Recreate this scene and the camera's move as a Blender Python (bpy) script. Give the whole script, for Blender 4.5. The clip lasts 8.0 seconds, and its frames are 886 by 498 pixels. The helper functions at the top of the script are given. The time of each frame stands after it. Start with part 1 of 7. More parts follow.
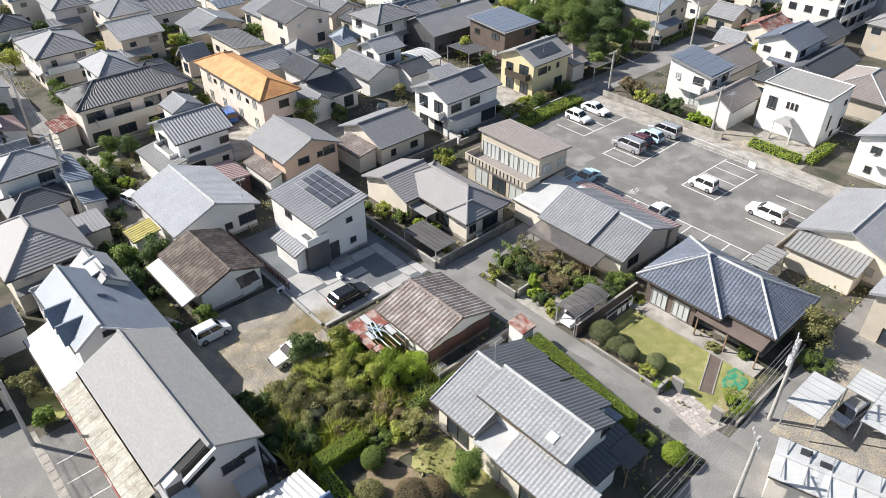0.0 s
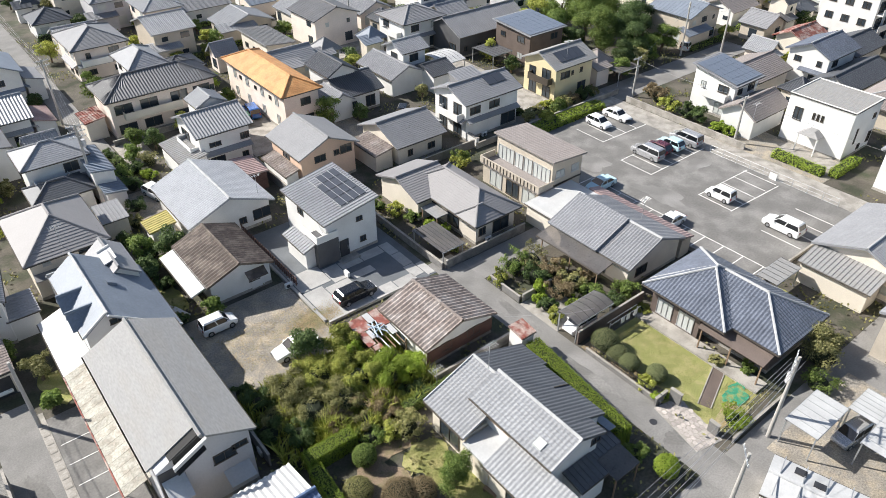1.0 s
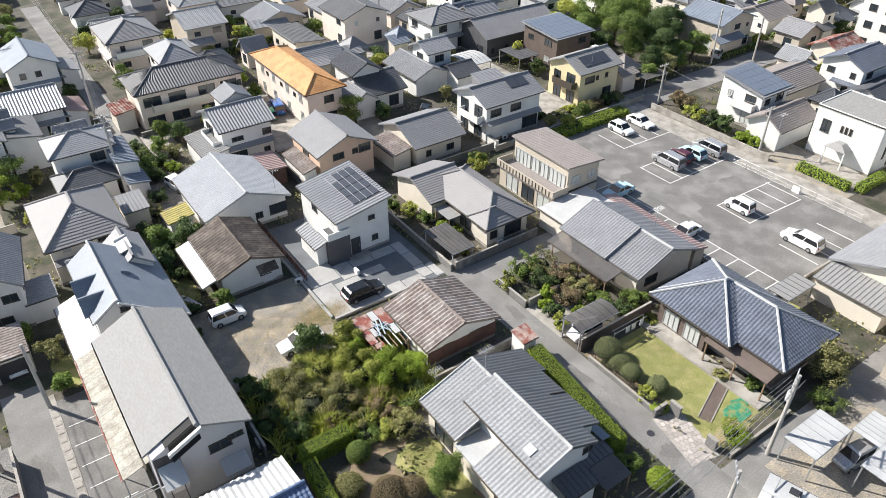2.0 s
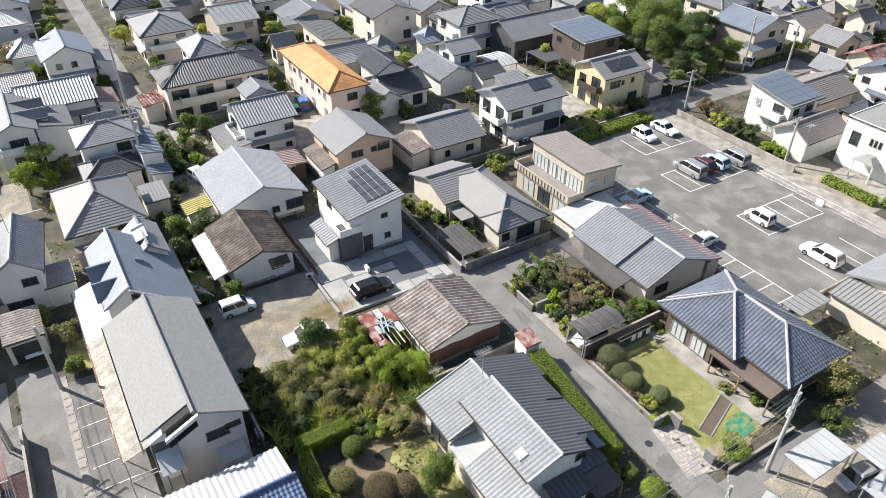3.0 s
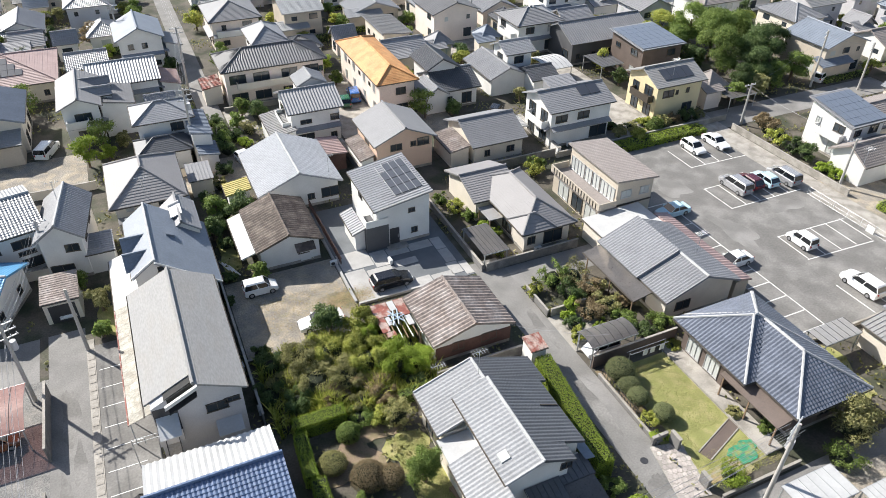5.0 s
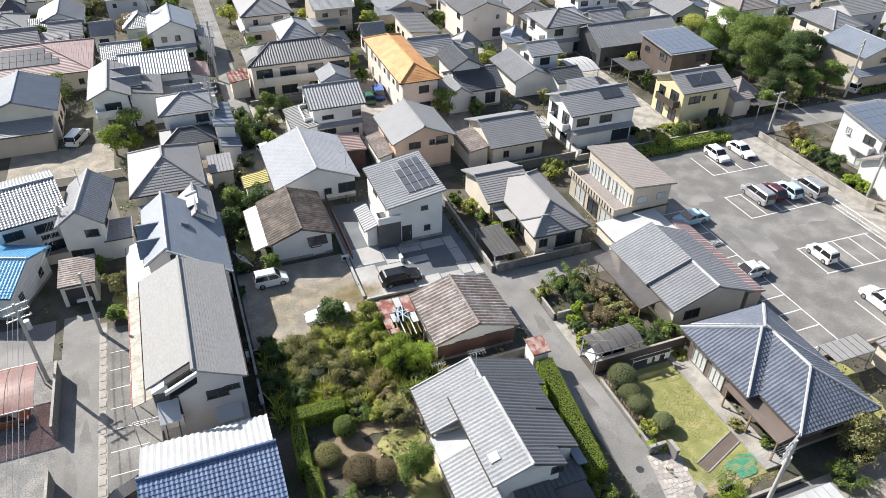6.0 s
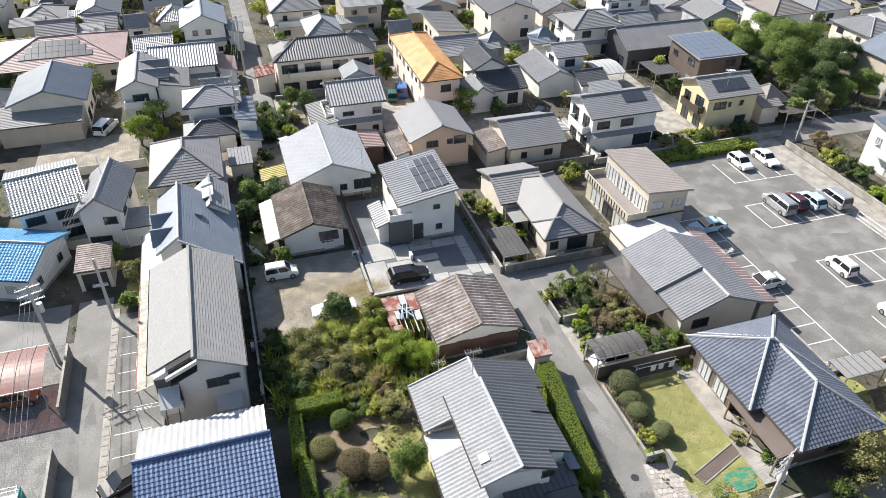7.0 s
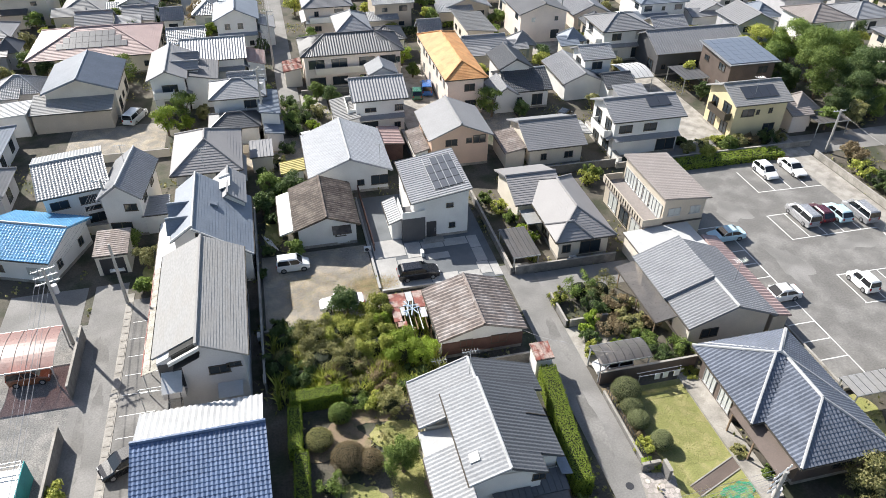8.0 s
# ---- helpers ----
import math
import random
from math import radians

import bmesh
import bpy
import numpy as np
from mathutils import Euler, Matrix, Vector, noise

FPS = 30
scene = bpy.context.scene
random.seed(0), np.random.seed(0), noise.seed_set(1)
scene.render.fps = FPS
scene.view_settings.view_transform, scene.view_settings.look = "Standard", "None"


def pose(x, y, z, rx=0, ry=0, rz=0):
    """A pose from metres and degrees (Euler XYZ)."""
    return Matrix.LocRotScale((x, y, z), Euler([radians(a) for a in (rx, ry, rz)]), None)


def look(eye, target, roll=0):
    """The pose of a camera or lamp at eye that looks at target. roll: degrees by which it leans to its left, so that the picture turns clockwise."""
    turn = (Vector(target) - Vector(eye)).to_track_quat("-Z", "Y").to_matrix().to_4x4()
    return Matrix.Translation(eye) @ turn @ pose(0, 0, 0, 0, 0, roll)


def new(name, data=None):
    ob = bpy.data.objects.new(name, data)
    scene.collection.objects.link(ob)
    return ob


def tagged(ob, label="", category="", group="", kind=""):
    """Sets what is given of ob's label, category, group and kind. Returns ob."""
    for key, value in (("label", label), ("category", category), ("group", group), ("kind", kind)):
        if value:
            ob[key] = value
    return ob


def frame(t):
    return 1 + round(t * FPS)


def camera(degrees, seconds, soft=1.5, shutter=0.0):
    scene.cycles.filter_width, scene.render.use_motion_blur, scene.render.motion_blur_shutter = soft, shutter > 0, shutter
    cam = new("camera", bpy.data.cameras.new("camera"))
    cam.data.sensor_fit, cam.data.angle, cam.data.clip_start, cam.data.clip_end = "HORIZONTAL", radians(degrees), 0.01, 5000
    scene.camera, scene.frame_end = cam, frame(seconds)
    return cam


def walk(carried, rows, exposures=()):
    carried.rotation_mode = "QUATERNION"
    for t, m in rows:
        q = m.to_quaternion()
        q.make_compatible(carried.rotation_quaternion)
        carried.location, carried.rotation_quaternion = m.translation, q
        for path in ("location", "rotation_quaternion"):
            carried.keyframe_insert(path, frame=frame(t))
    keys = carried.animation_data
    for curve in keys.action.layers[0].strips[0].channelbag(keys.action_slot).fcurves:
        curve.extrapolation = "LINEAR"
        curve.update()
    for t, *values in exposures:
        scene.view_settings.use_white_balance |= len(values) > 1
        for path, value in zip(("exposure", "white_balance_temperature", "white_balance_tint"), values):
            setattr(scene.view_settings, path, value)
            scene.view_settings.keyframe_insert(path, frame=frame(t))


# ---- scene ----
cam = camera(64.1, 8.0, 0.75)
PATH = [
    (0, (-0.766, -0.895, 45.979), (0.322, 0.309, 44.809), -0.1),
    (0.5, (0.221, -1.861, 46.189), (1.272, -0.626, 45.018), -0.0),
    (1, (1.264, -2.828, 46.395), (2.278, -1.563, 45.224), -0.0),
    (1.5, (2.254, -3.716, 46.637), (3.229, -2.422, 45.465), 0.1),
    (3, (5.284, -6.053, 47.127), (6.139, -4.679, 45.951), 0.4),
    (3.5, (6.306, -6.817, 47.222), (7.117, -5.418, 46.045), 0.5),
    (4, (7.345, -7.496, 47.308), (8.113, -6.074, 46.13), 0.7),
    (4.5, (8.446, -8.168, 47.368), (9.17, -6.724, 46.187), 0.7),
    (6, (11.897, -9.988, 47.535), (12.486, -8.488, 46.35), 0.9),
    (6.5, (13.105, -10.491, 47.598), (13.648, -8.976, 46.412), 0.9),
    (7, (14.357, -10.933, 47.608), (14.855, -9.403, 46.42), 0.9),
    (7.5, (15.594, -11.338, 47.615), (16.044, -9.795, 46.425), 1.0),
    (8, (16.869, -11.762, 47.588), (17.271, -10.206, 46.398), 1.0),
]
walk(cam, [(t, look(eye, target, roll)) for t, eye, target, roll in PATH], ((0, 0.64), (8.0, 0.77)))

from itertools import product

SUN_EL, SUN_ROT = radians(38), radians(-34.3)

# world and sun
world = bpy.data.worlds.new("world")
scene.world = world
world.use_nodes = True
wn = world.node_tree.nodes
sky = wn.new("ShaderNodeTexSky")
sky.sky_type, sky.sun_disc = "NISHITA", False
sky.sun_elevation, sky.sun_rotation = SUN_EL, SUN_ROT
sky.air_density, sky.dust_density = 1.0, 1.3
wn["Background"].inputs[1].default_value = 0.088
world.node_tree.links.new(sky.outputs[0], wn["Background"].inputs[0])
sun = new("sun", bpy.data.lights.new("sun", "SUN"))
sun.data.energy, sun.data.angle, sun.data.color = 5.0, radians(0.6), (1.0, 0.965, 0.905)
sun.matrix_world = look((math.sin(SUN_ROT) * math.cos(SUN_EL) * 100, math.cos(SUN_ROT) * math.cos(SUN_EL) * 100, math.sin(SUN_EL) * 100), (0, 0, 0))


# ---- materials ----
def mat(name, col, rough=0.7, var=0.18, scale=0.6, fine=9.0, finevar=0.16, bump=0.25, metal=0.0, col2=None, spot=0.0, rnd=0.0, stretch=(1, 1, 1), spec=0.5):
    m = bpy.data.materials.new(name)
    m.use_nodes = True
    nt = m.node_tree
    n, ln = nt.nodes, nt.links.new
    b = n["Principled BSDF"]
    tc = n.new("ShaderNodeTexCoord")
    mp = n.new("ShaderNodeMapping")
    mp.inputs["Scale"].default_value = stretch
    ln(tc.outputs["Object"], mp.inputs[0])

    def noise_node(s, detail):
        t = n.new("ShaderNodeTexNoise")
        t.inputs["Scale"].default_value, t.inputs["Detail"].default_value = s, detail
        ln(mp.outputs[0], t.inputs["Vector"])
        return t
    big, small = noise_node(scale, 4), noise_node(fine, 3)

    def gain(src, amount):
        r = n.new("ShaderNodeMapRange")
        r.inputs["From Min"].default_value, r.inputs["From Max"].default_value = 0.3, 0.7
        r.inputs["To Min"].default_value, r.inputs["To Max"].default_value = 1 - amount, 1 + amount
        ln(src, r.inputs["Value"])
        return r.outputs[0]
    mul = n.new("ShaderNodeMath")
    mul.operation = "MULTIPLY"
    ln(gain(big.outputs[0], var), mul.inputs[0])
    ln(gain(small.outputs[0], finevar), mul.inputs[1])
    last = mul.outputs[0]
    if rnd:
        oi = n.new("ShaderNodeObjectInfo")
        r = n.new("ShaderNodeMapRange")
        r.inputs["To Min"].default_value, r.inputs["To Max"].default_value = 1 - rnd, 1 + rnd
        ln(oi.outputs["Random"], r.inputs["Value"])
        m2 = n.new("ShaderNodeMath")
        m2.operation = "MULTIPLY"
        ln(last, m2.inputs[0])
        ln(r.outputs[0], m2.inputs[1])
        last = m2.outputs[0]
    vm = n.new("ShaderNodeVectorMath")
    vm.operation = "SCALE"
    vm.inputs[0].default_value = col[:3]
    if col2:
        t = noise_node(spot or scale * 2.3, 5)
        cr = n.new("ShaderNodeMapRange")
        cr.inputs["From Min"].default_value, cr.inputs["From Max"].default_value = 0.46, 0.6
        ln(t.outputs[0], cr.inputs["Value"])
        mx = n.new("ShaderNodeMix")
        mx.data_type = "RGBA"
        mx.inputs["A"].default_value, mx.inputs["B"].default_value = (*col[:3], 1), (*col2[:3], 1)
        ln(cr.outputs[0], mx.inputs["Factor"])
        ln(mx.outputs["Result"], vm.inputs[0])
    ln(last, vm.inputs["Scale"])
    ln(vm.outputs[0], b.inputs["Base Color"])
    rr = n.new("ShaderNodeMapRange")
    rr.inputs["To Min"].default_value, rr.inputs["To Max"].default_value = max(0.02, rough - 0.1), min(1, rough + 0.12)
    ln(small.outputs[0], rr.inputs["Value"])
    ln(rr.outputs[0], b.inputs["Roughness"])
    b.inputs["Metallic"].default_value = metal
    b.inputs["Specular IOR Level"].default_value = spec
    if bump:
        bp = n.new("ShaderNodeBump")
        bp.inputs["Strength"].default_value, bp.inputs["Distance"].default_value = bump, 0.03
        ln(small.outputs[0], bp.inputs["Height"])
        ln(bp.outputs[0], b.inputs["Normal"])
    return m


def leafmat(name, col, col2):
    m = bpy.data.materials.new(name)
    m.use_nodes = True
    nt = m.node_tree
    n, ln = nt.nodes, nt.links.new
    b = n["Principled BSDF"]
    g = n.new("ShaderNodeNewGeometry")
    oi = n.new("ShaderNodeObjectInfo")
    ramp = n.new("ShaderNodeMix")
    ramp.data_type = "RGBA"
    ramp.inputs["A"].default_value, ramp.inputs["B"].default_value = (*col, 1), (*col2, 1)
    ln(g.outputs["Random Per Island"], ramp.inputs["Factor"])
    hs = n.new("ShaderNodeHueSaturation")
    r = n.new("ShaderNodeMapRange")
    r.inputs["To Min"].default_value, r.inputs["To Max"].default_value = 0.75, 1.25
    ln(oi.outputs["Random"], r.inputs["Value"])
    ln(r.outputs[0], hs.inputs["Value"])
    ln(ramp.outputs["Result"], hs.inputs["Color"])
    ln(hs.outputs[0], b.inputs["Base Color"])
    b.inputs["Roughness"].default_value = 0.6
    b.inputs["Specular IOR Level"].default_value = 0.25
    b.inputs["Subsurface Weight"].default_value = 0.0
    tr = n.new("ShaderNodeBsdfTranslucent")
    ln(hs.outputs[0], tr.inputs[0])
    mixs = n.new("ShaderNodeMixShader")
    mixs.inputs[0].default_value = 0.34
    ln(b.outputs[0], mixs.inputs[1])
    ln(tr.outputs[0], mixs.inputs[2])
    ln(mixs.outputs[0], n["Material Output"].inputs[0])
    return m


def glassmat(name, col, rough=0.08):
    m = bpy.data.materials.new(name)
    m.use_nodes = True
    b = m.node_tree.nodes["Principled BSDF"]
    b.inputs["Base Color"].default_value = (*col, 1)
    b.inputs["Roughness"].default_value = rough
    b.inputs["Specular IOR Level"].default_value = 0.8
    return m


ASPHALT = mat("asphalt", (0.175, 0.168, 0.158), 0.88, 0.16, 0.3, 5, 0.16, 0.3, col2=(0.215, 0.207, 0.195), spot=0.3)
ROADMAT = mat("road_asphalt", (0.2, 0.193, 0.182), 0.85, 0.2, 0.3, 7, 0.14, 0.3, col2=(0.235, 0.226, 0.215), spot=0.2)
CONCRETE = mat("concrete", (0.36, 0.335, 0.3), 0.85, 0.2, 0.5, 8, 0.14, 0.2, col2=(0.27, 0.25, 0.22), spot=0.7)
WALLBLOCK = mat("block_wall_grey", (0.2, 0.193, 0.185), 0.9, 0.25, 0.7, 8, 0.15, 0.4, col2=(0.15, 0.145, 0.14), spot=0.8)
SOIL = mat("town_soil", (0.1, 0.088, 0.07), 0.95, 0.3, 0.25, 5, 0.25, 0.5, col2=(0.05, 0.055, 0.032), spot=0.3)
GRAVEL = mat("gravel_yard", (0.265, 0.24, 0.205), 0.95, 0.2, 0.4, 7, 0.35, 0.6, col2=(0.35, 0.3, 0.23), spot=0.7)
GREYGRAVEL = mat("grey_gravel", (0.19, 0.186, 0.178), 0.95, 0.18, 0.4, 8, 0.4, 0.6, col2=(0.23, 0.22, 0.205), spot=0.8)
STRAW = mat("dry_grass", (0.35, 0.27, 0.15), 0.95, 0.25, 0.8, 9, 0.4, 0.6, col2=(0.28, 0.25, 0.13), spot=0.9)
LAWN = mat("lawn", (0.25, 0.255, 0.085), 0.95, 0.16, 0.5, 9, 0.22, 0.5, col2=(0.33, 0.3, 0.13), spot=0.8)
PAVEDARK = mat("dark_paving", (0.13, 0.14, 0.15), 0.8, 0.15, 0.5, 20, 0.15, 0.2)
PAVE = mat("paving_slab", (0.38, 0.37, 0.355), 0.85, 0.12, 0.8, 12, 0.1, 0.15, rnd=0.06)
STONEPAVE = mat("crazy_paving", (0.42, 0.375, 0.345), 0.8, 0.15, 1.5, 8, 0.15, 0.3, rnd=0.25)
LINE = mat("white_line_paint", (0.72, 0.71, 0.68), 0.7, 0.15, 1.2, 10, 0.12, 0.1)
WHITE = mat("white_render", (0.72, 0.71, 0.685), 0.75, 0.07, 0.5, 12, 0.04, 0.12, rnd=0.03)
CREAM = mat("cream_render", (0.68, 0.62, 0.53), 0.8, 0.08, 0.4, 12, 0.06, 0.15, rnd=0.06)
PINK = mat("pinkish_render", (0.77, 0.67, 0.59), 0.8, 0.08, 0.4, 10, 0.06, 0.15)
ORANGEWALL = mat("salmon_render", (0.66, 0.47, 0.35), 0.8, 0.08, 0.4, 10, 0.06, 0.15)
YELLOW = mat("yellow_siding", (0.68, 0.58, 0.36), 0.7, 0.06, 0.5, 10, 0.05, 0.15)
BEIGE = mat("beige_siding", (0.5, 0.44, 0.36), 0.75, 0.08, 0.5, 8, 0.06, 0.15, rnd=0.05)
GREYWALL = mat("pale_grey_siding", (0.52, 0.51, 0.52), 0.7, 0.08, 0.5, 9, 0.06, 0.15, rnd=0.1)
DARKWALL = mat("charcoal_siding", (0.09, 0.09, 0.095), 0.6, 0.12, 0.6, 9, 0.1, 0.15)
BROWNWALL = mat("brown_siding", (0.13, 0.1, 0.085), 0.7, 0.15, 0.6, 9, 0.12, 0.2)
WOOD = mat("weathered_wood", (0.25, 0.17, 0.11), 0.8, 0.2, 0.8, 12, 0.2, 0.3)
REDWOOD = mat("red_brown_boards", (0.12, 0.065, 0.052), 0.8, 0.2, 1.0, 12, 0.2, 0.3)
STEEL = mat("galvanised_steel", (0.45, 0.46, 0.47), 0.45, 0.1, 1.0, 10, 0.08, 0.05, metal=0.6)
DARKMETAL_AND_SHADE = mat("dark_metal_and_shade", (0.06, 0.06, 0.065), 0.45, 0.1, 1.0, 10, 0.08, 0.05, metal=0.3)
ALU = mat("aluminium_frame", (0.5, 0.5, 0.5), 0.4, 0.05, 1.0, 10, 0.05, 0.0, metal=0.5)
BRONZE = mat("bronze_frame", (0.09, 0.075, 0.06), 0.45, 0.05, 1.0, 10, 0.05, 0.0, metal=0.3)
PLASTIC = mat("white_plastic", (0.74, 0.74, 0.72), 0.5, 0.04, 1.0, 10, 0.04, 0.0)
RUBBER_AND_SHADE = mat("rubber_and_shade", (0.02, 0.02, 0.02), 0.8, 0.1, 1.0, 10, 0.1, 0.0)
POLEMAT = mat("concrete_pole", (0.43, 0.41, 0.38), 0.8, 0.12, 0.8, 10, 0.1, 0.1)
BARK = mat("bark", (0.16, 0.12, 0.085), 0.9, 0.25, 2.0, 16, 0.3, 0.6)
GLASS = glassmat("window_glass", (0.035, 0.045, 0.055))
GLASSLIGHT = glassmat("curtained_glass", (0.5, 0.52, 0.5), 0.12)
CARGLASS = glassmat("car_glass", (0.012, 0.014, 0.017), 0.05)
SOLAR = glassmat("solar_cell", (0.05, 0.055, 0.068), 0.35)
# the reflected sky is put into this pale base colour
SOLARPALE = glassmat("sky_reflection_solar_cell", (0.16, 0.185, 0.23), 0.3)
DIRT = mat("dry_brown_bed", (0.25, 0.185, 0.125), 0.95, 0.25, 0.6, 9, 0.3, 0.6, col2=(0.17, 0.14, 0.08), spot=1.2)

TILE_DARK_AND_SHADED = mat("dark_and_shaded_roof_tile", (0.085, 0.09, 0.1), 0.42, 0.08, 0.5, 5, 0.14, 0.1, rnd=0.12)
TILE_GREY = mat("grey_roof_tile", (0.265, 0.268, 0.28), 0.42, 0.08, 0.5, 5, 0.14, 0.1, rnd=0.1)
TILE_SILVER_AND_SUNLIT = mat("silver_and_sunlit_roof_tile", (0.31, 0.315, 0.325), 0.45, 0.08, 0.5, 5, 0.14, 0.1, rnd=0.08)
TILE_BRIGHT = mat("bright_glazed_tile", (0.37, 0.38, 0.4), 0.34, 0.07, 0.5, 5, 0.14, 0.1)
TILE_BLUE = mat("blue_grey_roof_tile", (0.13, 0.145, 0.18), 0.36, 0.16, 0.6, 4.5, 0.2, 0.1)
TILE_NAVY = mat("navy_glazed_tile", (0.12, 0.17, 0.28), 0.3, 0.12, 0.6, 4, 0.18, 0.1)
TILE_SKY = mat("sky_blue_tile", (0.12, 0.33, 0.55), 0.35, 0.12, 0.6, 4, 0.15, 0.1)
TILE_BROWN = mat("brown_cement_tile", (0.11, 0.085, 0.07), 0.75, 0.25, 0.7, 2.5, 0.32, 0.2, col2=(0.15, 0.12, 0.1), spot=0.7)
TILE_TAN = mat("weathered_tan_tile", (0.23, 0.19, 0.17), 0.8, 0.2, 0.7, 3.5, 0.3, 0.2, col2=(0.3, 0.265, 0.245), spot=0.6)
TILE_BEIGE = mat("taupe_roof_tile", (0.26, 0.23, 0.215), 0.65, 0.07, 0.5, 5, 0.12, 0.12)
ORANGE = mat("orange_roof", (0.58, 0.3, 0.12), 0.6, 0.14, 0.5, 5, 0.12, 0.1, col2=(0.5, 0.24, 0.09), spot=0.7)
METALROOF = mat("grey_metal_roof", (0.285, 0.282, 0.278), 0.75, 0.06, 0.5, 4, 0.12, 0.06, col2=(0.265, 0.258, 0.248), spot=0.5, stretch=(2.0, 0.6, 2.0))
SLATE = mat("grey_slate", (0.245, 0.245, 0.253), 0.6, 0.07, 0.4, 5, 0.1, 0.12, rnd=0.15)
SLATE_DARK = mat("dark_slate", (0.115, 0.115, 0.12), 0.5, 0.1, 0.5, 5, 0.12, 0.12, rnd=0.15)
SLATE_BLUE = mat("blue_slate", (0.2, 0.228, 0.272), 0.55, 0.08, 0.5, 5, 0.1, 0.1)
ROSE = mat("rose_roof", (0.4, 0.29, 0.27), 0.6, 0.1, 0.5, 5, 0.12, 0.1)
REDROOF = mat("red_metal_roof", (0.24, 0.075, 0.055), 0.6, 0.25, 0.8, 6, 0.2, 0.1, col2=(0.4, 0.3, 0.26), spot=1.3)
WHITEROOF_AND_GLARE = mat("white_metal_roof_and_glare", (0.49, 0.49, 0.485), 0.55, 0.1, 0.5, 6, 0.05, 0.05)
CREAMROOF = mat("cream_corrugated", (0.35, 0.335, 0.285), 0.7, 0.14, 0.8, 6, 0.22, 0.15, col2=(0.27, 0.245, 0.2), spot=1.4, rnd=0.12)
TAUPE = mat("plain_taupe_slate", (0.255, 0.245, 0.245), 0.6, 0.05, 0.4, 6, 0.06, 0.08)
GREENROOF = mat("green_metal_roof", (0.2, 0.3, 0.25), 0.55, 0.12, 0.6, 6, 0.1, 0.1)
MORTAR = mat("ridge_mortar", (0.42, 0.42, 0.42), 0.6, 0.15, 1.0, 6, 0.12, 0.1)
def sheetplastic(name, col, tint, clear):
    """Ribbed roofing plastic that lets part of the light through."""
    m = mat(name, col, 0.3, 0.14, 0.8, 6, 0.12, 0.05)
    n, ln = m.node_tree.nodes, m.node_tree.links.new
    tr, mx = n.new("ShaderNodeBsdfTransparent"), n.new("ShaderNodeMixShader")
    tr.inputs[0].default_value, mx.inputs[0].default_value = (*tint, 1), clear
    ln(n["Principled BSDF"].outputs[0], mx.inputs[1])
    ln(tr.outputs[0], mx.inputs[2])
    ln(mx.outputs[0], n["Material Output"].inputs[0])
    return m


POLYC = sheetplastic("smoked_polycarbonate", (0.15, 0.14, 0.135), (0.6, 0.55, 0.5), 0.3)
PINKPOLY = sheetplastic("rose_polycarbonate", (0.34, 0.2, 0.18), (0.75, 0.45, 0.4), 0.4)
TARP = mat("yellow_tarp", (0.45, 0.38, 0.12), 0.6, 0.15, 1.0, 6, 0.1, 0.2)
NET = mat("green_net", (0.04, 0.25, 0.14), 0.8, 0.3, 2.0, 10, 0.2, 0.3, col2=(0.2, 0.23, 0.09), spot=1.6)
LEAF = leafmat("leaf_green", (0.1, 0.16, 0.035), (0.27, 0.34, 0.09))
LEAF_YEL = leafmat("leaf_yellow_green", (0.2, 0.25, 0.04), (0.54, 0.53, 0.14))
LEAF_DARK = leafmat("leaf_dark", (0.05, 0.09, 0.03), (0.15, 0.2, 0.07))
LEAF_OLIVE = leafmat("leaf_olive", (0.17, 0.18, 0.06), (0.42, 0.39, 0.18))
LEAF_RUST = leafmat("leaf_rust", (0.2, 0.15, 0.08), (0.34, 0.27, 0.16))
LEAF_SAGE = leafmat("leaf_sage", (0.13, 0.155, 0.065), (0.34, 0.36, 0.18))
LEAF_LIME = leafmat("leaf_lime", (0.2, 0.3, 0.03), (0.35, 0.42, 0.07))
# near-black: the deep shade between leaves is put into this colour
CORE = mat("foliage_gap_shade", (0.018, 0.025, 0.01), 0.95, 0.3, 1.0, 6, 0.3, 0.5)


# ---- mesh building ----
class Mesh:
    def __init__(self):
        self.v, self.f = [], []

    def poly(self, pts):
        k = len(self.v)
        self.v += [tuple(p) for p in pts]
        self.f.append(tuple(range(k, k + len(pts))))
        return self

    def box(self, x0, x1, y0, y1, z0, z1):
        k = len(self.v)
        self.v += [(x, y, z) for z in (z0, z1) for x, y in ((x0, y0), (x1, y0), (x1, y1), (x0, y1))]
        self.f += [tuple(k + i for i in q) for q in ((3, 2, 1, 0), (4, 5, 6, 7), (0, 1, 5, 4), (1, 2, 6, 5), (2, 3, 7, 6), (3, 0, 4, 7))]
        return self

    def prism(self, low, high):
        """A closed solid between two outlines of the same length."""
        k, n = len(self.v), len(low)
        self.v += [tuple(p) for p in low] + [tuple(p) for p in high]
        self.f.append(tuple(range(k + n - 1, k - 1, -1)))
        self.f.append(tuple(range(k + n, k + 2 * n)))
        self.f += [(k + i, k + (i + 1) % n, k + n + (i + 1) % n, k + n + i) for i in range(n)]
        return self

    def tube(self, a, b, r, r2=None, n=6):
        a, b = Vector(a), Vector(b)
        q = (b - a).to_track_quat("Z", "Y")
        r2 = r if r2 is None else r2
        ring = [Vector((math.cos(2 * math.pi * i / n), math.sin(2 * math.pi * i / n), 0)) for i in range(n)]
        return self.prism([a + q @ (w * r) for w in ring], [b + q @ (w * r2) for w in ring])

    def data(self, name, material, smooth=False):
        d = bpy.data.meshes.new(name)
        d.from_pydata(self.v, [], self.f)
        d.materials.append(material)
        if smooth:
            d.shade_smooth()
        return d


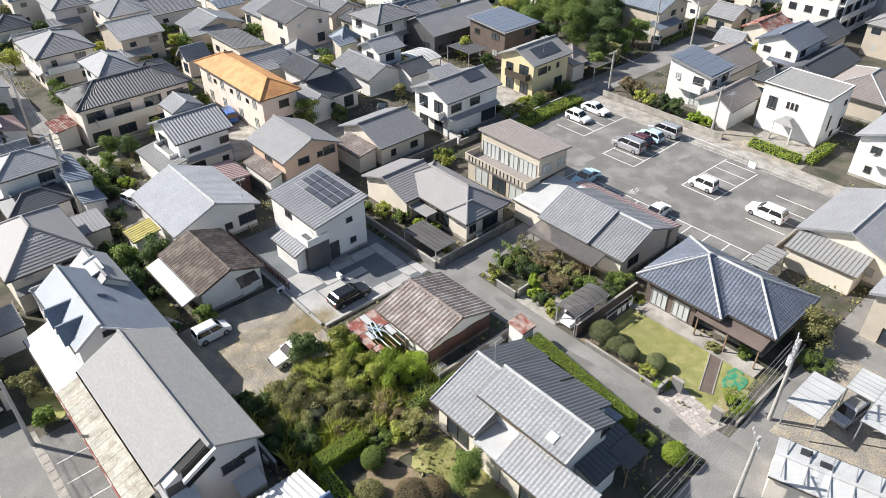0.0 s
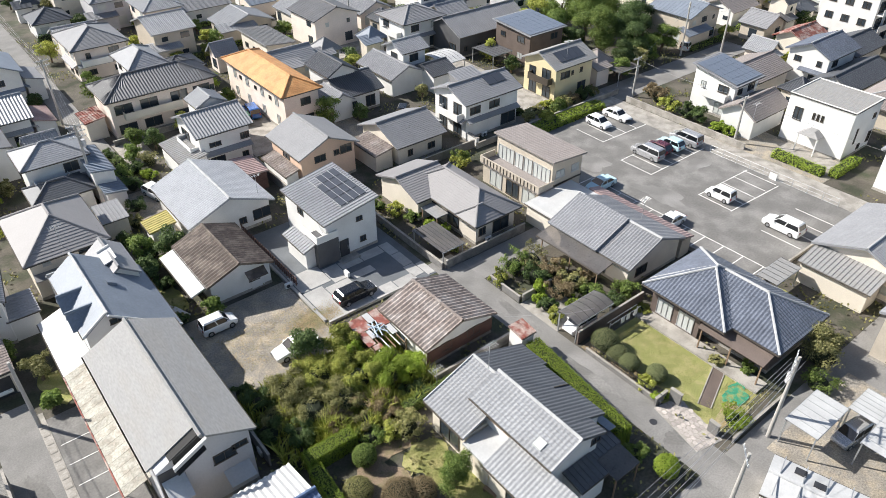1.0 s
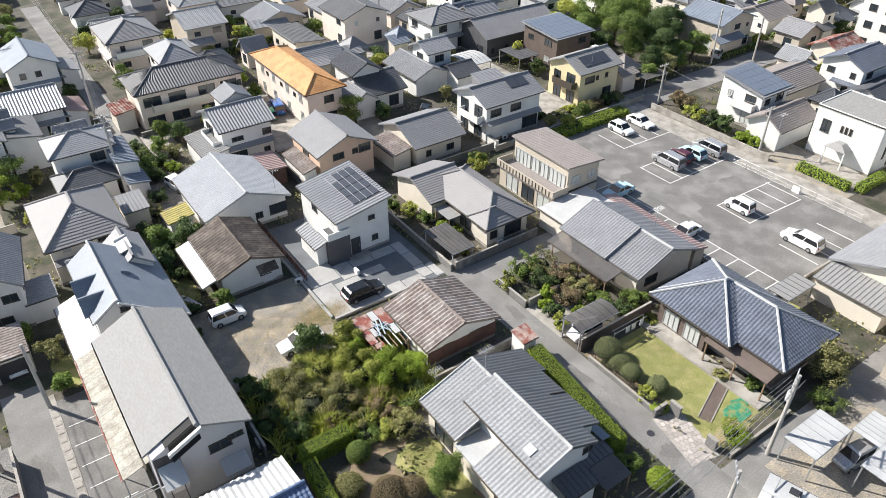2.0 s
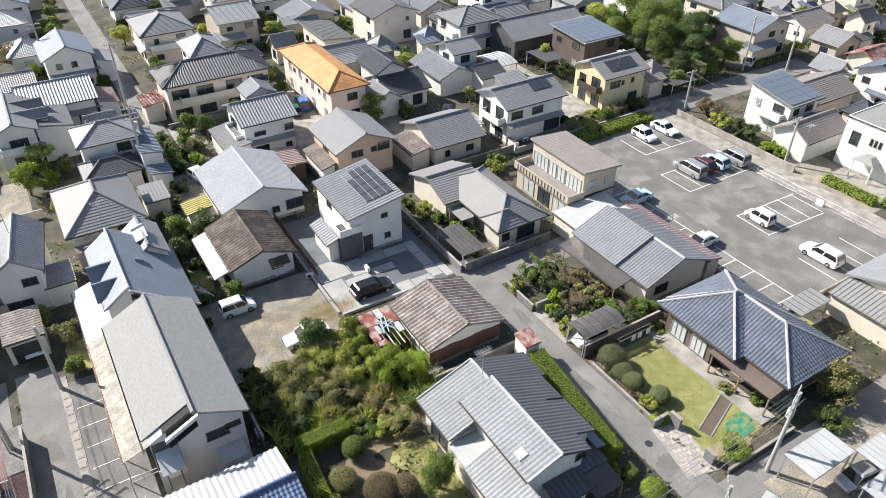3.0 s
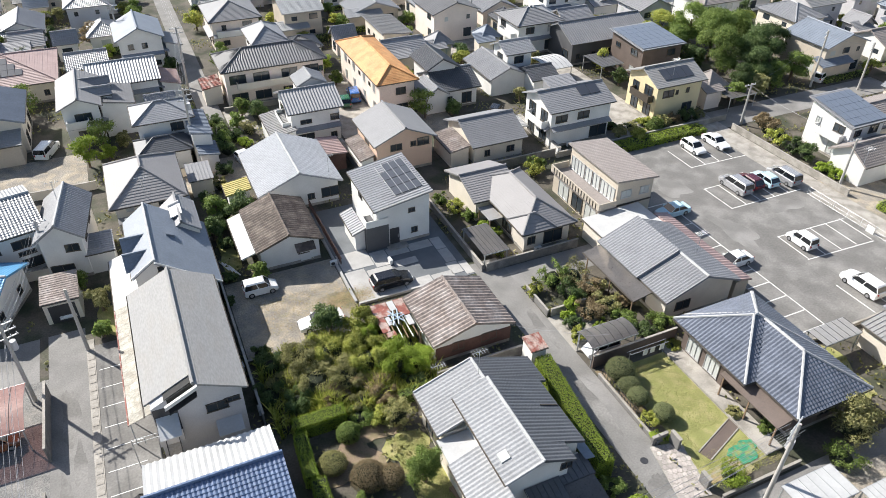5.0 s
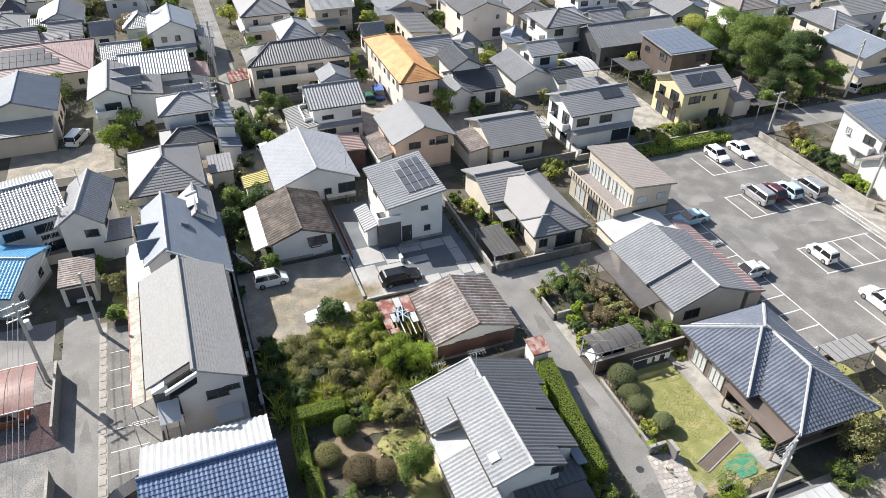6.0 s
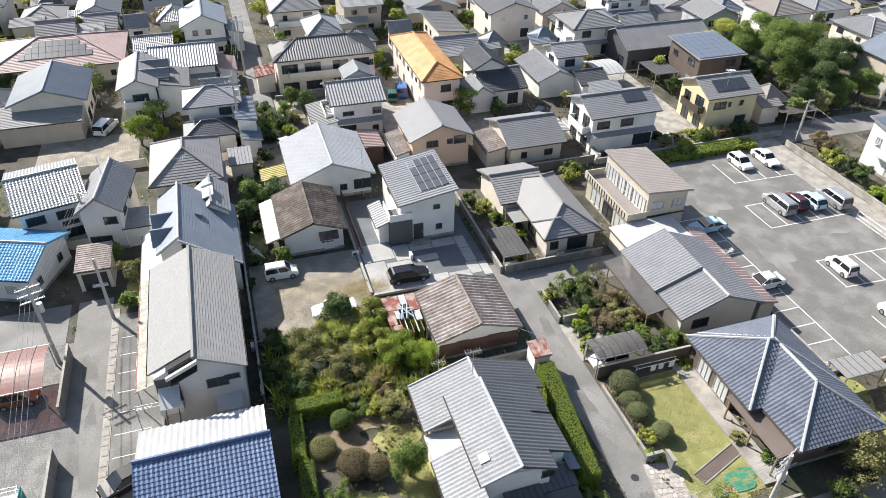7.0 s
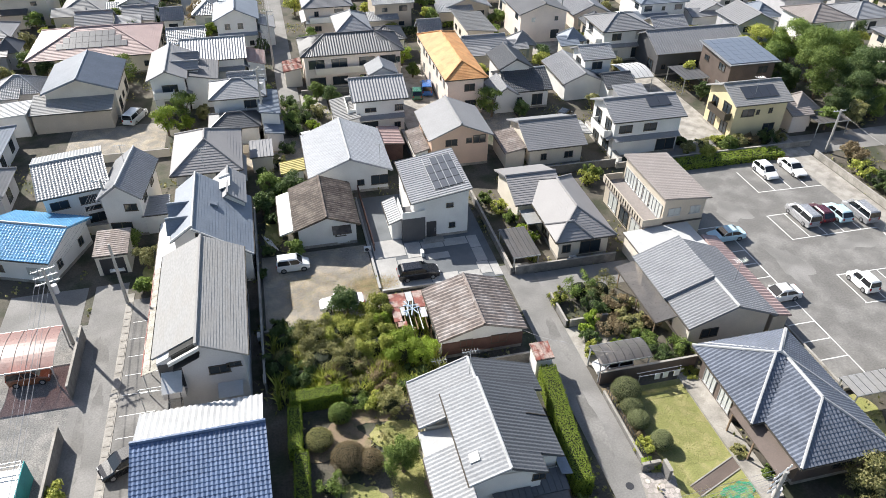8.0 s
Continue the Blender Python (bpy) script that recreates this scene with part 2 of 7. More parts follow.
def part(name, mesh, material, parent, label="", at=None, rz=0.0, smooth=False):
    """One mesh object under a thing; mesh: a Mesh, or mesh data that alike pieces share."""
    d = mesh.data(name, material, smooth) if isinstance(mesh, Mesh) else mesh
    ob = new(name, d)
    ob.parent = parent
    if at:
        ob.matrix_basis = pose(*at, 0, 0, rz)
    return tagged(ob, label)


def thing(name, label, category, at=(0, 0, 0), rz=0.0, group="", kind=""):
    ob = new(name)
    ob.empty_display_size = 0.3
    ob.matrix_basis = pose(*at, 0, 0, rz)
    return tagged(ob, label, category, group, kind)


def single(name, mesh, material, label, category, at=(0, 0, 0), rz=0.0, group="", kind="", smooth=False):
    ob = new(name, mesh.data(name, material, smooth) if isinstance(mesh, Mesh) else mesh)
    ob.matrix_basis = pose(*at, 0, 0, rz)
    return tagged(ob, label, category, group, kind)


# ---- ground ----
def sheet(name, rect, z, material, label, thick=0.05):
    u0, u1, v0, v1 = rect
    w, d = (u1 - u0) / 2, (v1 - v0) / 2
    return single(name, Mesh().box(-w, w, -d, d, -thick, 0), material, label, name.split("_")[0], ((u0 + u1) / 2, (v0 + v1) / 2, z), kind="structure")


single("ground", Mesh().poly([(-1500, -1500, 0), (1500, -1500, 0), (1500, 1500, 0), (-1500, 1500, 0)]), SOIL, "brown town soil with weeds between the houses", "ground", kind="structure")
for rect, z, m, name, label in (
    ((38.2, 41.5, 8, 46), 0.03, ROADMAT, "road", "narrow grey asphalt lane between garden walls"),
    ((41.5, 66, 40.4, 44.0), 0.026, ROADMAT, "road", "narrow shaded asphalt side lane"),
    ((14, 90, 2, 11.4), 0.026, ROADMAT, "road", "grey asphalt street crossing below the houses"),
    ((-3.85, -0.6, 5, 52), 0.03, ROADMAT, "road", "worn grey asphalt lane beside parking bays"),
    ((0.1, 4.4, 20, 49), 0.024, ASPHALT, "parking_bay_floor", "dark asphalt strip of marked parking bays"),
    ((-0.6, 0.1, 5, 50), 0.06, CONCRETE, "gutter_strip", "pale concrete gutter strip along the lane"),
    ((-12, -4.6, 46, 52), 0.03, ROADMAT, "road", "shaded asphalt lane among houses"),
    ((-14, -3.86, 20, 46), 0.02, GREYGRAVEL, "gravel_yard", "grey gravel yard behind a block wall"),
    ((17.2, 20.4, 93, 170), 0.03, ROADMAT, "road", "narrow lane between rows of houses"),
    ((20.6, 24.5, 88, 96), 0.02, CONCRETE, "forecourt", "worn concrete forecourt of the apartment block"),
    ((63.0, 84.6, 22, 62.0), 0.03, ASPHALT, "car_park", "large dark grey asphalt car park"),
    ((84.6, 88.4, 20, 66), 0.05, CONCRETE, "lane_concrete", "pale concrete lane behind the car park"),
    ((86, 125, 60.8, 66), 0.034, ROADMAT, "road", "asphalt lane between houses, partly in shade"),
    ((66, 89, 63.6, 67.5), 0.028, ROADMAT, "road", "asphalt lane behind a hedge"),
    ((88.4, 96, 28, 44), 0.03, GRAVEL, "gravel_yard", "pale gravel yard before a white house"),
    ((13.0, 24.6, 40.8, 53.2), 0.02, GRAVEL, "gravel_yard", "sunlit gravel yard with dry leaves"),
    ((25.0, 38.2, 44.4, 63), 0.03, PAVEDARK, "driveway", "dark permeable driveway with pale slab bands"),
    ((42.0, 50.2, 13.2, 26.4), 0.04, LAWN, "lawn", "sunlit yellow-green garden lawn"),
    ((41.72, 43.3, 18.3, 26.9), 0.052, DIRT, "planting_bed", "dry brown soil bed beside the lane"),
    ((42.0, 53, 28.5, 40.2), 0.03, SOIL, "planting_bed", "planted garden soil"),
    ((41.5, 46.0, 29.8, 35), 0.045, CONCRETE, "driveway", "pale concrete drive to a garage bay"),
    ((44.6, 58, 1, 9.6), 0.045, GRAVEL, "gravel_yard", "pale gravel yard below carports"),
    ((10, 24, 73, 81), 0.02, GRAVEL, "gravel_yard", "pale gravel parking yard"),
    ((-12, 1, 80, 90), 0.02, GRAVEL, "gravel_yard", "brown gravel yard with parked van"),
    ((40, 52, 76, 84), 0.02, GRAVEL, "gravel_yard", "gravel yard between houses"),
    ((35, 42, 80, 104), 0.02, CONCRETE, "forecourt", "concrete yard beside the orange roofed block"),
    ((70, 80, 68, 90), 0.025, CONCRETE, "forecourt", "pale concrete forecourt"),
    ((50, 78, 104, 112), 0.02, CONCRETE, "lane_concrete", "pale lane among far houses"),
):
    sheet(name, rect, z, m, label)


def patch(name, u, v, ru, rv, z, material, label, seed=0, turn=0.0):
    """A thin patch of ground cover with a ragged edge."""
    rng = random.Random(seed)
    o = []
    for i in range(36):
        g = 2 * math.pi * i / 36
        k = 1 + 0.16 * math.sin(3 * g + seed) + 0.1 * math.sin(5 * g + 2 * seed) + rng.uniform(-0.08, 0.08)
        o.append((ru * k * math.cos(g), rv * k * math.sin(g)))
    return single(name, Mesh().prism([(x, y, -0.02) for x, y in o], [(x, y, 0) for x, y in o]), material, label, name.split("_")[0], (u, v, z), turn, kind="structure")


for i, (u, v, ru, rv, m, label) in enumerate((
    (22.8, 25.6, 1.7, 2.3, LAWN, "sunlit patch of garden lawn"), (24.2, 19.5, 2.2, 4.5, LAWN, "sunlit patch of garden lawn"), (19.2, 20.4, 1.8, 1.6, LAWN, "sunlit patch of garden lawn"),
    (20.6, 28.6, 2.6, 1.0, DIRT, "bare brown garden soil"), (18.2, 26.4, 2.6, 2.2, DIRT, "bare brown garden soil"),
    (45.5, 13.4, 2.0, 0.9, STRAW, "dry grass at the lawn edge"), (62.0, 18.0, 2.2, 3.8, LAWN, "rough grass behind the house"),
    (2.0, 52.4, 1.4, 2.4, LAWN, "green grass strip beside the white roof"), (14.4, 57.8, 1.0, 4.0, LAWN, "grass strip beside the old house"), (67.5, 95.5, 4.0, 3.2, LAWN, "bright green lawn between houses"),
    (80.5, 65.2, 4.5, 0.8, STRAW, "dry grass bank beside the lane"), (93, 33, 3, 4, CONCRETE, "pale worn concrete yard"))):
    patch({CONCRETE: "concrete_patch", DIRT: "soil_patch"}.get(m, "grass_patch"), u, v, ru, rv, 0.036 + 0.003 * i, m, label, i)


# worn repair patches in the lanes
for i, (u, v, ru, rv) in enumerate(((-2.2, 40.5, 0.7, 3.4), (-2.7, 30.0, 0.6, 4.2), (-1.6, 35.0, 0.5, 2.2), (39.5, 24.0, 0.6, 3.8), (40.3, 34.0, 0.5, 3.0), (39.6, 14.0, 1.0, 1.8), (33.0, 8.0, 4.0, 1.2), (70.0, 39.0, 1.6, 3.4), (69.5, 50.0, 2.0, 2.2), (80.0, 41.0, 2.6, 1.1))):
    patch("asphalt_patch", u, v, ru, rv, 0.0335 + 0.0002 * i, ASPHALT if i < 7 else ROADMAT, "worn repair patch in the asphalt", 20 + i)


# ---- roofs ----
STYLES = {"kawara": (0.32, 0.06, 0.32, 0.05), "corr": (0.46, 0.1, 0, 0), "rib": (0.42, 0.085, 0, 0), "lap": (0, 0, 0.36, 0.04), "slate": (0, 0, 0.3, 0.025), "seam": (0.45, -0.06, 0, 0), "wide": (0.34, 0.06, 0.34, 0.045), "flat": (0, 0, 0, 0), "tile": (0.36, 0.04, 0.34, 0.075), "board": (0, 0, 0.24, 0.028)}


def slope(mesh, p0, ex, up, W, L, a, b, style, thick=0.16, a0=0.0, b0=0.0):
    """A roof slope: eave from p0 along ex for W, up the slope for L; a, b: how much the ends run in per metre up; a0, b0 from the eave."""
    p0, ex, up = np.array(p0, float), np.array(ex, float), np.array(up, float)
    nn = np.cross(ex, up)
    wave, amp, course, step = STYLES[style]
    if wave and amp > 0:
        k = max(2, round(W / wave))
        s = np.linspace(0, W, k * 4 + 1)
        hs = amp * (0.5 + 0.5 * np.cos(2 * np.pi * np.arange(len(s)) / 4))
    elif wave:
        k = max(2, round(W / wave))
        base = np.linspace(0, W, k + 1)[:, None] + np.array([-0.03, -0.02, 0.02, 0.03])
        s = np.clip(base.ravel(), 0, W)
        hs = np.tile([0, -amp, -amp, 0], k + 1).astype(float)
    else:
        s, hs = np.array([0, W / 3, 2 * W / 3, W]), np.zeros(4)
    if course:
        k = max(2, round(L / course))
        e = np.linspace(0, L, k + 1)
        r = np.stack([e[:-1], e[1:] - 0.002], 1).ravel()
        hr = np.tile([step, 0.0], k)
    else:
        r, hr = np.array([0, L * 0.5, L]), np.zeros(3)
    S, R = np.meshgrid(s, r)
    lo, hi = a0 + a * R, W - b0 - b * R
    mid = (lo + hi) / 2
    lo, hi = np.minimum(lo, mid), np.maximum(hi, mid)
    S2 = np.clip(S, lo, hi)
    Hh = hs[None, :] + hr[:, None]
    # turned-down edges give the slope its thickness
    S2, R, Hh = (np.pad(q, 1, mode="edge") for q in (S2, R, Hh))
    Hh[0], Hh[-1], Hh[:, 0], Hh[:, -1] = -thick, -thick, -thick, -thick
    P = p0 + S2[..., None] * ex + R[..., None] * up + Hh[..., None] * nn
    k, (nr, nc) = len(mesh.v), S2.shape
    mesh.v += [tuple(q) for q in P.reshape(-1, 3).tolist()]
    wide = S2[:, 1:] - S2[:, :-1] > 1e-4
    wide[:, 0] = wide[:, -1] = True
    for i in range(nr - 1):
        row = np.nonzero(wide[i] | wide[i + 1])[0]
        mesh.f += [(k + i * nc + j, k + i * nc + j + 1, k + (i + 1) * nc + j + 1, k + (i + 1) * nc + j) for j in row.tolist()]


def roof(th, rect, eave, rise, kind, style, tile, cap=None, gutters=True):
    """The roof of a house, in the house's own axes, on the plan rect = (x0, x1, y0, y1)."""
    x0, x1, y0, y1 = rect
    W, D = x1 - x0, y1 - y0
    made = []

    def sl(p0, ex, horiz, run, drop, width, a=0, b=0):
        L = math.hypot(run, drop)
        up = (horiz[0] * run / L, horiz[1] * run / L, drop / L)
        m = Mesh()
        slope(m, p0, ex, up, width, L, a * run / L, b * run / L, style)
        made.append(part("roof_slope", m, tile, th))

    def cap_tile(p, q, r):
        part("ridge_cap", Mesh().tube(p, q, r), cap or tile, made[0])
    if kind == "flat":
        m = Mesh()
        slope(m, (x0, y0, eave), (1, 0, 0), (0, 1, 0), W, D, 0, 0, style)
        made.append(part("roof", m, tile, th))
        m = Mesh()
        m.box(x0, x1, y0, y0 + 0.15, eave - 0.2, eave + 0.12).box(x0, x1, y1 - 0.15, y1, eave - 0.2, eave + 0.12).box(x0, x0 + 0.15, y0 + 0.15, y1 - 0.15, eave - 0.2, eave + 0.12).box(x1 - 0.15, x1, y0 + 0.15, y1 - 0.15, eave - 0.2, eave + 0.12)
        part("parapet", m, WHITE, made[0])
    elif kind == "gx":
        sl((x0, y0, eave), (1, 0, 0), (0, 1), D / 2, rise, W)
        sl((x1, y1, eave), (-1, 0, 0), (0, -1), D / 2, rise, W)
        cap_tile((x0, (y0 + y1) / 2, eave + rise + 0.06), (x1, (y0 + y1) / 2, eave + rise + 0.06), 0.15)
    elif kind == "gy":
        sl((x1, y0, eave), (0, 1, 0), (-1, 0), W / 2, rise, D)
        sl((x0, y1, eave), (0, -1, 0), (1, 0), W / 2, rise, D)
        cap_tile(((x0 + x1) / 2, y0, eave + rise + 0.06), ((x0 + x1) / 2, y1, eave + rise + 0.06), 0.15)
    elif kind == "hip":
        h = min(W, D) / 2
        sl((x0, y0, eave), (1, 0, 0), (0, 1), h, rise, W, 1, 1)
        sl((x1, y1, eave), (-1, 0, 0), (0, -1), h, rise, W, 1, 1)
        sl((x1, y0, eave), (0, 1, 0), (-1, 0), h, rise, D, 1, 1)
        sl((x0, y1, eave), (0, -1, 0), (1, 0), h, rise, D, 1, 1)
        r0, r1 = (x0 + h, y0 + h, eave + rise + 0.06), (x1 - h, y1 - h, eave + rise + 0.06)
        if math.dist(r0, r1) > 0.3:
            cap_tile(r0, r1, 0.15)
        for c, q in (((x0, y0), r0), ((x1, y1), r1), ((x1, y0), r1 if W > D else r0), ((x0, y1), r0 if W > D else r1)):
            cap_tile((*c, eave + 0.08), q, 0.12)
    elif kind == "s+x":
        sl((x0, y1, eave), (0, -1, 0), (1, 0), W, rise, D)
    elif kind == "s-x":
        sl((x1, y0, eave), (0, 1, 0), (-1, 0), W, rise, D)
    elif kind == "s+y":
        sl((x0, y0, eave), (1, 0, 0), (0, 1), D, rise, W)
    elif kind == "s-y":
        sl((x1, y1, eave), (-1, 0, 0), (0, -1), D, rise, W)
    ob = made[0]
    if not gutters:
        return ob
    # gutters along the level eaves
    if kind in ("gx", "hip", "s+y"):
        part("gutter", Mesh().tube((x0, y0 - 0.05, eave - 0.08), (x1, y0 - 0.05, eave - 0.08), 0.06), BRONZE, ob)
    if kind in ("gy", "hip", "s+x"):
        part("gutter", Mesh().tube((x0 - 0.05, y0, eave - 0.08), (x0 - 0.05, y1, eave - 0.08), 0.06), BRONZE, ob)
    if kind in ("gy", "hip", "s-x"):
        part("gutter", Mesh().tube((x1 + 0.05, y0, eave - 0.08), (x1 + 0.05, y1, eave - 0.08), 0.06), BRONZE, ob)
    return ob


def walls(th, rect, z0, eave, rise, kind, material, ov, label=""):
    x0, x1, y0, y1 = rect[0] + ov, rect[1] - ov, rect[2] + ov, rect[3] - ov
    W, D = rect[1] - rect[0], rect[3] - rect[2]
    m = Mesh()
    t = 0.17
    if kind == "gx":
        e = eave + rise * ov / (D / 2) - t
        prof = [(y0, z0), (y1, z0), (y1, e), ((y0 + y1) / 2, eave + rise - t), (y0, e)]
        m.prism([(x0, y, z) for y, z in prof], [(x1, y, z) for y, z in prof])
    elif kind == "gy":
        e = eave + rise * ov / (W / 2) - t
        prof = [(x1, z0), (x0, z0), (x0, e), ((x0 + x1) / 2, eave + rise - t), (x1, e)]
        m.prism([(x, y0, z) for x, z in prof], [(x, y1, z) for x, z in prof])
    elif kind in ("s+x", "s-x"):
        lo, hi = eave + rise * ov / W - t, eave + rise * (1 - ov / W) - t
        if kind == "s-x":
            lo, hi = hi, lo
        prof = [(x1, z0), (x0, z0), (x0, lo), (x1, hi)]
        m.prism([(x, y0, z) for x, z in prof], [(x, y1, z) for x, z in prof])
    elif kind in ("s+y", "s-y"):
        lo, hi = eave + rise * ov / D - t, eave + rise * (1 - ov / D) - t
        if kind == "s-y":
            lo, hi = hi, lo
        prof = [(y0, z0), (y1, z0), (y1, hi), (y0, lo)]
        m.prism([(x0, y, z) for y, z in prof], [(x1, y, z) for y, z in prof])
    else:
        m.box(x0, x1, y0, y1, z0, eave - 0.1)
    return part("wall", m, material, th, label)


def lattice(xs, zs, y):
    """A window frame with its sill and mullions in one piece: solid cells of a grid, standing proud of the wall to y."""
    nx, nz = len(xs) - 1, len(zs) - 1

    def solid(i, j):
        if not (0 <= i < nx and 0 <= j < nz):
            return False
        return j == 0 or (0 < i < nx - 1 and (j in (1, nz - 1) or i % 2 == 1))
    m = Mesh()
    at = lambda i, j, k: (i * (nz + 1) + j) * 2 + k
    m.v = [(x, q, z) for x in xs for z in zs for q in (y, 0.0)]
    for i, j in product(range(nx), range(nz)):
        if not solid(i, j):
            continue
        m.f.append((at(i, j, 0), at(i + 1, j, 0), at(i + 1, j + 1, 0), at(i, j + 1, 0)))
        for di, dj, a, b in ((-1, 0, (i, j + 1), (i, j)), (1, 0, (i + 1, j), (i + 1, j + 1)), (0, -1, (i, j), (i + 1, j)), (0, 1, (i + 1, j + 1), (i, j + 1))):
            if not solid(i + di, j + dj):
                m.f.append((at(*b, 0), at(*a, 0), at(*a, 1), at(*b, 1)))
    used = sorted({q for f in m.f for q in f})
    new_id = {q: k for k, q in enumerate(used)}
    m.v = [m.v[q] for q in used]
    m.f = [tuple(new_id[q] for q in f) for f in m.f]
    return m


WINCACHE = {}
PLACED = [(26.5, 35.2, 16.5, 30)]


def window(th, rect, ov, side, pos, z, w, h, dark=True, frame_mat=None, n=2, far=False):
    """A framed window on a wall's face: side f, b, l or r; pos along it; z its foot."""
    fm = frame_mat or (BRONZE if dark else ALU)
    key = (w, h, dark, fm.name, n)
    if key not in WINCACHE:
        b = 0.06
        xs = [-w / 2 - 0.05, -w / 2, -w / 2 + b]
        for i in range(1, n):
            xs += [-w / 2 + w * i / n - 0.025, -w / 2 + w * i / n + 0.025]
        xs += [w / 2 - b, w / 2, w / 2 + 0.05]
        f = lattice(xs, [-0.06, 0.0, b, h - b, h], -0.08)
        g = Mesh().box(-w / 2 + b, w / 2 - b, -0.03, 0.0, b, h - b)
        WINCACHE[key] = (f.data("window", fm), g.data("pane", GLASS if dark else GLASSLIGHT))
    f, g = WINCACHE[key]
    x0, x1, y0, y1 = rect[0] + ov, rect[1] - ov, rect[2] + ov, rect[3] - ov
    at, rz = {"f": ((pos, y0, z), 0), "b": ((pos, y1, z), 180), "l": ((x0, pos, z), -90), "r": ((x1, pos, z), 90)}[side]
    if far:
        return part("window", g, None, th, at=at, rz=rz)
    wo = part("window", f, None, th, at=at, rz=rz)
    part("pane", g, None, wo)
    return wo


def house(name, label, rect, eave, rise, kind, wall, tile, style="kawara", ov=0.6, z0=0.0, wins=(), cap=None, category="house", extra=(), base=True, rz=0.0, near=True):
    """rect: plan of the eaves in the town's axes. wins: (side, distance from the house's middle, foot, width, height[, curtained])."""
    u0, u1, v0, v1 = rect
    PLACED.append(rect)
    PLACED.extend(q[0] for q in extra)
    th = thing(name, label, category, ((u0 + u1) / 2, (v0 + v1) / 2, 0), rz)
    w, d = (u1 - u0) / 2, (v1 - v0) / 2
    r = (-w, w, -d, d)
    roof(th, r, eave, rise, kind, style, tile, cap, near)
    walls(th, r, z0, eave, rise, kind, wall, ov)
    if base:
        part("foundation", Mesh().box(-w + ov - 0.03, w - ov + 0.03, -d + ov - 0.03, d - ov + 0.03, 0, 0.35), CONCRETE, th)
    for q in wins:
        side, p, z, ww, hh = q[:5]
        window(th, r, ov, side, p, z, ww, hh, dark=len(q) < 6, far=not near)
    for q in extra:
        er, ee, ers, ek, ew, et, es, eo = q[:8]
        # a wing: its own wall and roof in the same house
        lr = (er[0] - (u0 + u1) / 2, er[1] - (u0 + u1) / 2, er[2] - (v0 + v1) / 2, er[3] - (v0 + v1) / 2)
        roof(th, lr, ee, ers, ek, es, et, q[8] if len(q) > 8 else None, near)
        if ew:
            walls(th, lr, z0, ee, ers, ek, ew, eo)
    return th


def autowins(rect, storeys, ov=0.6, sides="flr", seed=1, curtain=0.25):
    rng = random.Random(seed)
    out = []
    for s in sides:
        L = (rect[1] - rect[0] if s in "fb" else rect[3] - rect[2]) - 2 * ov
        n = max(1, int(L / 3.0))
        for fl, i in product(range(storeys), range(n)):
            if rng.random() < 0.2:
                continue
            p = (i + 0.5) * L / n - L / 2 + rng.uniform(-0.3, 0.3)
            big = rng.random() < 0.5
            w, h = (1.7, 1.75 if fl == 0 else 1.15) if big else (rng.choice((0.8, 1.2)), 0.9)
            z = 0.55 + fl * 2.75 if big and fl == 0 else 1.1 + fl * 2.75
            q = (s, p, z, w, h)
            out.append(q + (1,) if rng.random() < curtain else q)
    return out


def lower_eave(th, rect, ov, side, tile, a=-1.0, b=1.0, z=2.75, depth=0.85):
    """A narrow tiled eave between two storeys, from a to b (shares of the half length)."""
    x0, x1, y0, y1 = rect[0] + ov, rect[1] - ov, rect[2] + ov, rect[3] - ov
    lo, hi = [], []
    if side == "f":
        xa, xb = (x0 + x1) / 2 + a * (x1 - x0) / 2, (x0 + x1) / 2 + b * (x1 - x0) / 2
        lo = [(xa, y0 - depth, z), (xb, y0 - depth, z), (xb, y0, z + 0.35), (xa, y0, z + 0.35)]
    else:
        s = x0 if side == "l" else x1
        o = -depth if side == "l" else depth
        ya, yb = (y0 + y1) / 2 + a * (y1 - y0) / 2, (y0 + y1) / 2 + b * (y1 - y0) / 2
        lo = [(s + o, ya, z), (s + o, yb, z), (s, yb, z + 0.35), (s, ya, z + 0.35)]
    hi = [(p, q, w + 0.1) for p, q, w in lo]
    part("lower_eave", Mesh().prism(lo, hi), tile, th)


def balcony(th, rect, ov, side, pos, length, material, z=2.9, depth=1.1):
    x0, x1, y0 = rect[0] + ov, rect[1] - ov, rect[2] + ov
    h = length / 2
    m = Mesh()
    if side == "f":
        m.box(pos - h, pos + h, y0 - depth, y0, z, z + 0.12).box(pos - h, pos + h, y0 - depth, y0 - depth + 0.08, z + 0.12, z + 1.05).box(pos - h, pos - h + 0.08, y0 - depth + 0.08, y0, z + 0.12, z + 1.05).box(pos + h - 0.08, pos + h, y0 - depth + 0.08, y0, z + 0.12, z + 1.05)
    else:
        s, o = (x0, -1) if side == "l" else (x1, 1)
        e = s + o * depth
        m.box(min(s, e), max(s, e), pos - h, pos + h, z, z + 0.12).box(min(e, e - o * 0.08), max(e, e - o * 0.08), pos - h, pos + h, z + 0.12, z + 1.05)
        for q in (pos - h, pos + h - 0.08):
            m.box(min(s, e - o * 0.08), max(s, e - o * 0.08), q, q + 0.08, z + 0.12, z + 1.05)
    b = part("balcony", m, material, th)
    return b


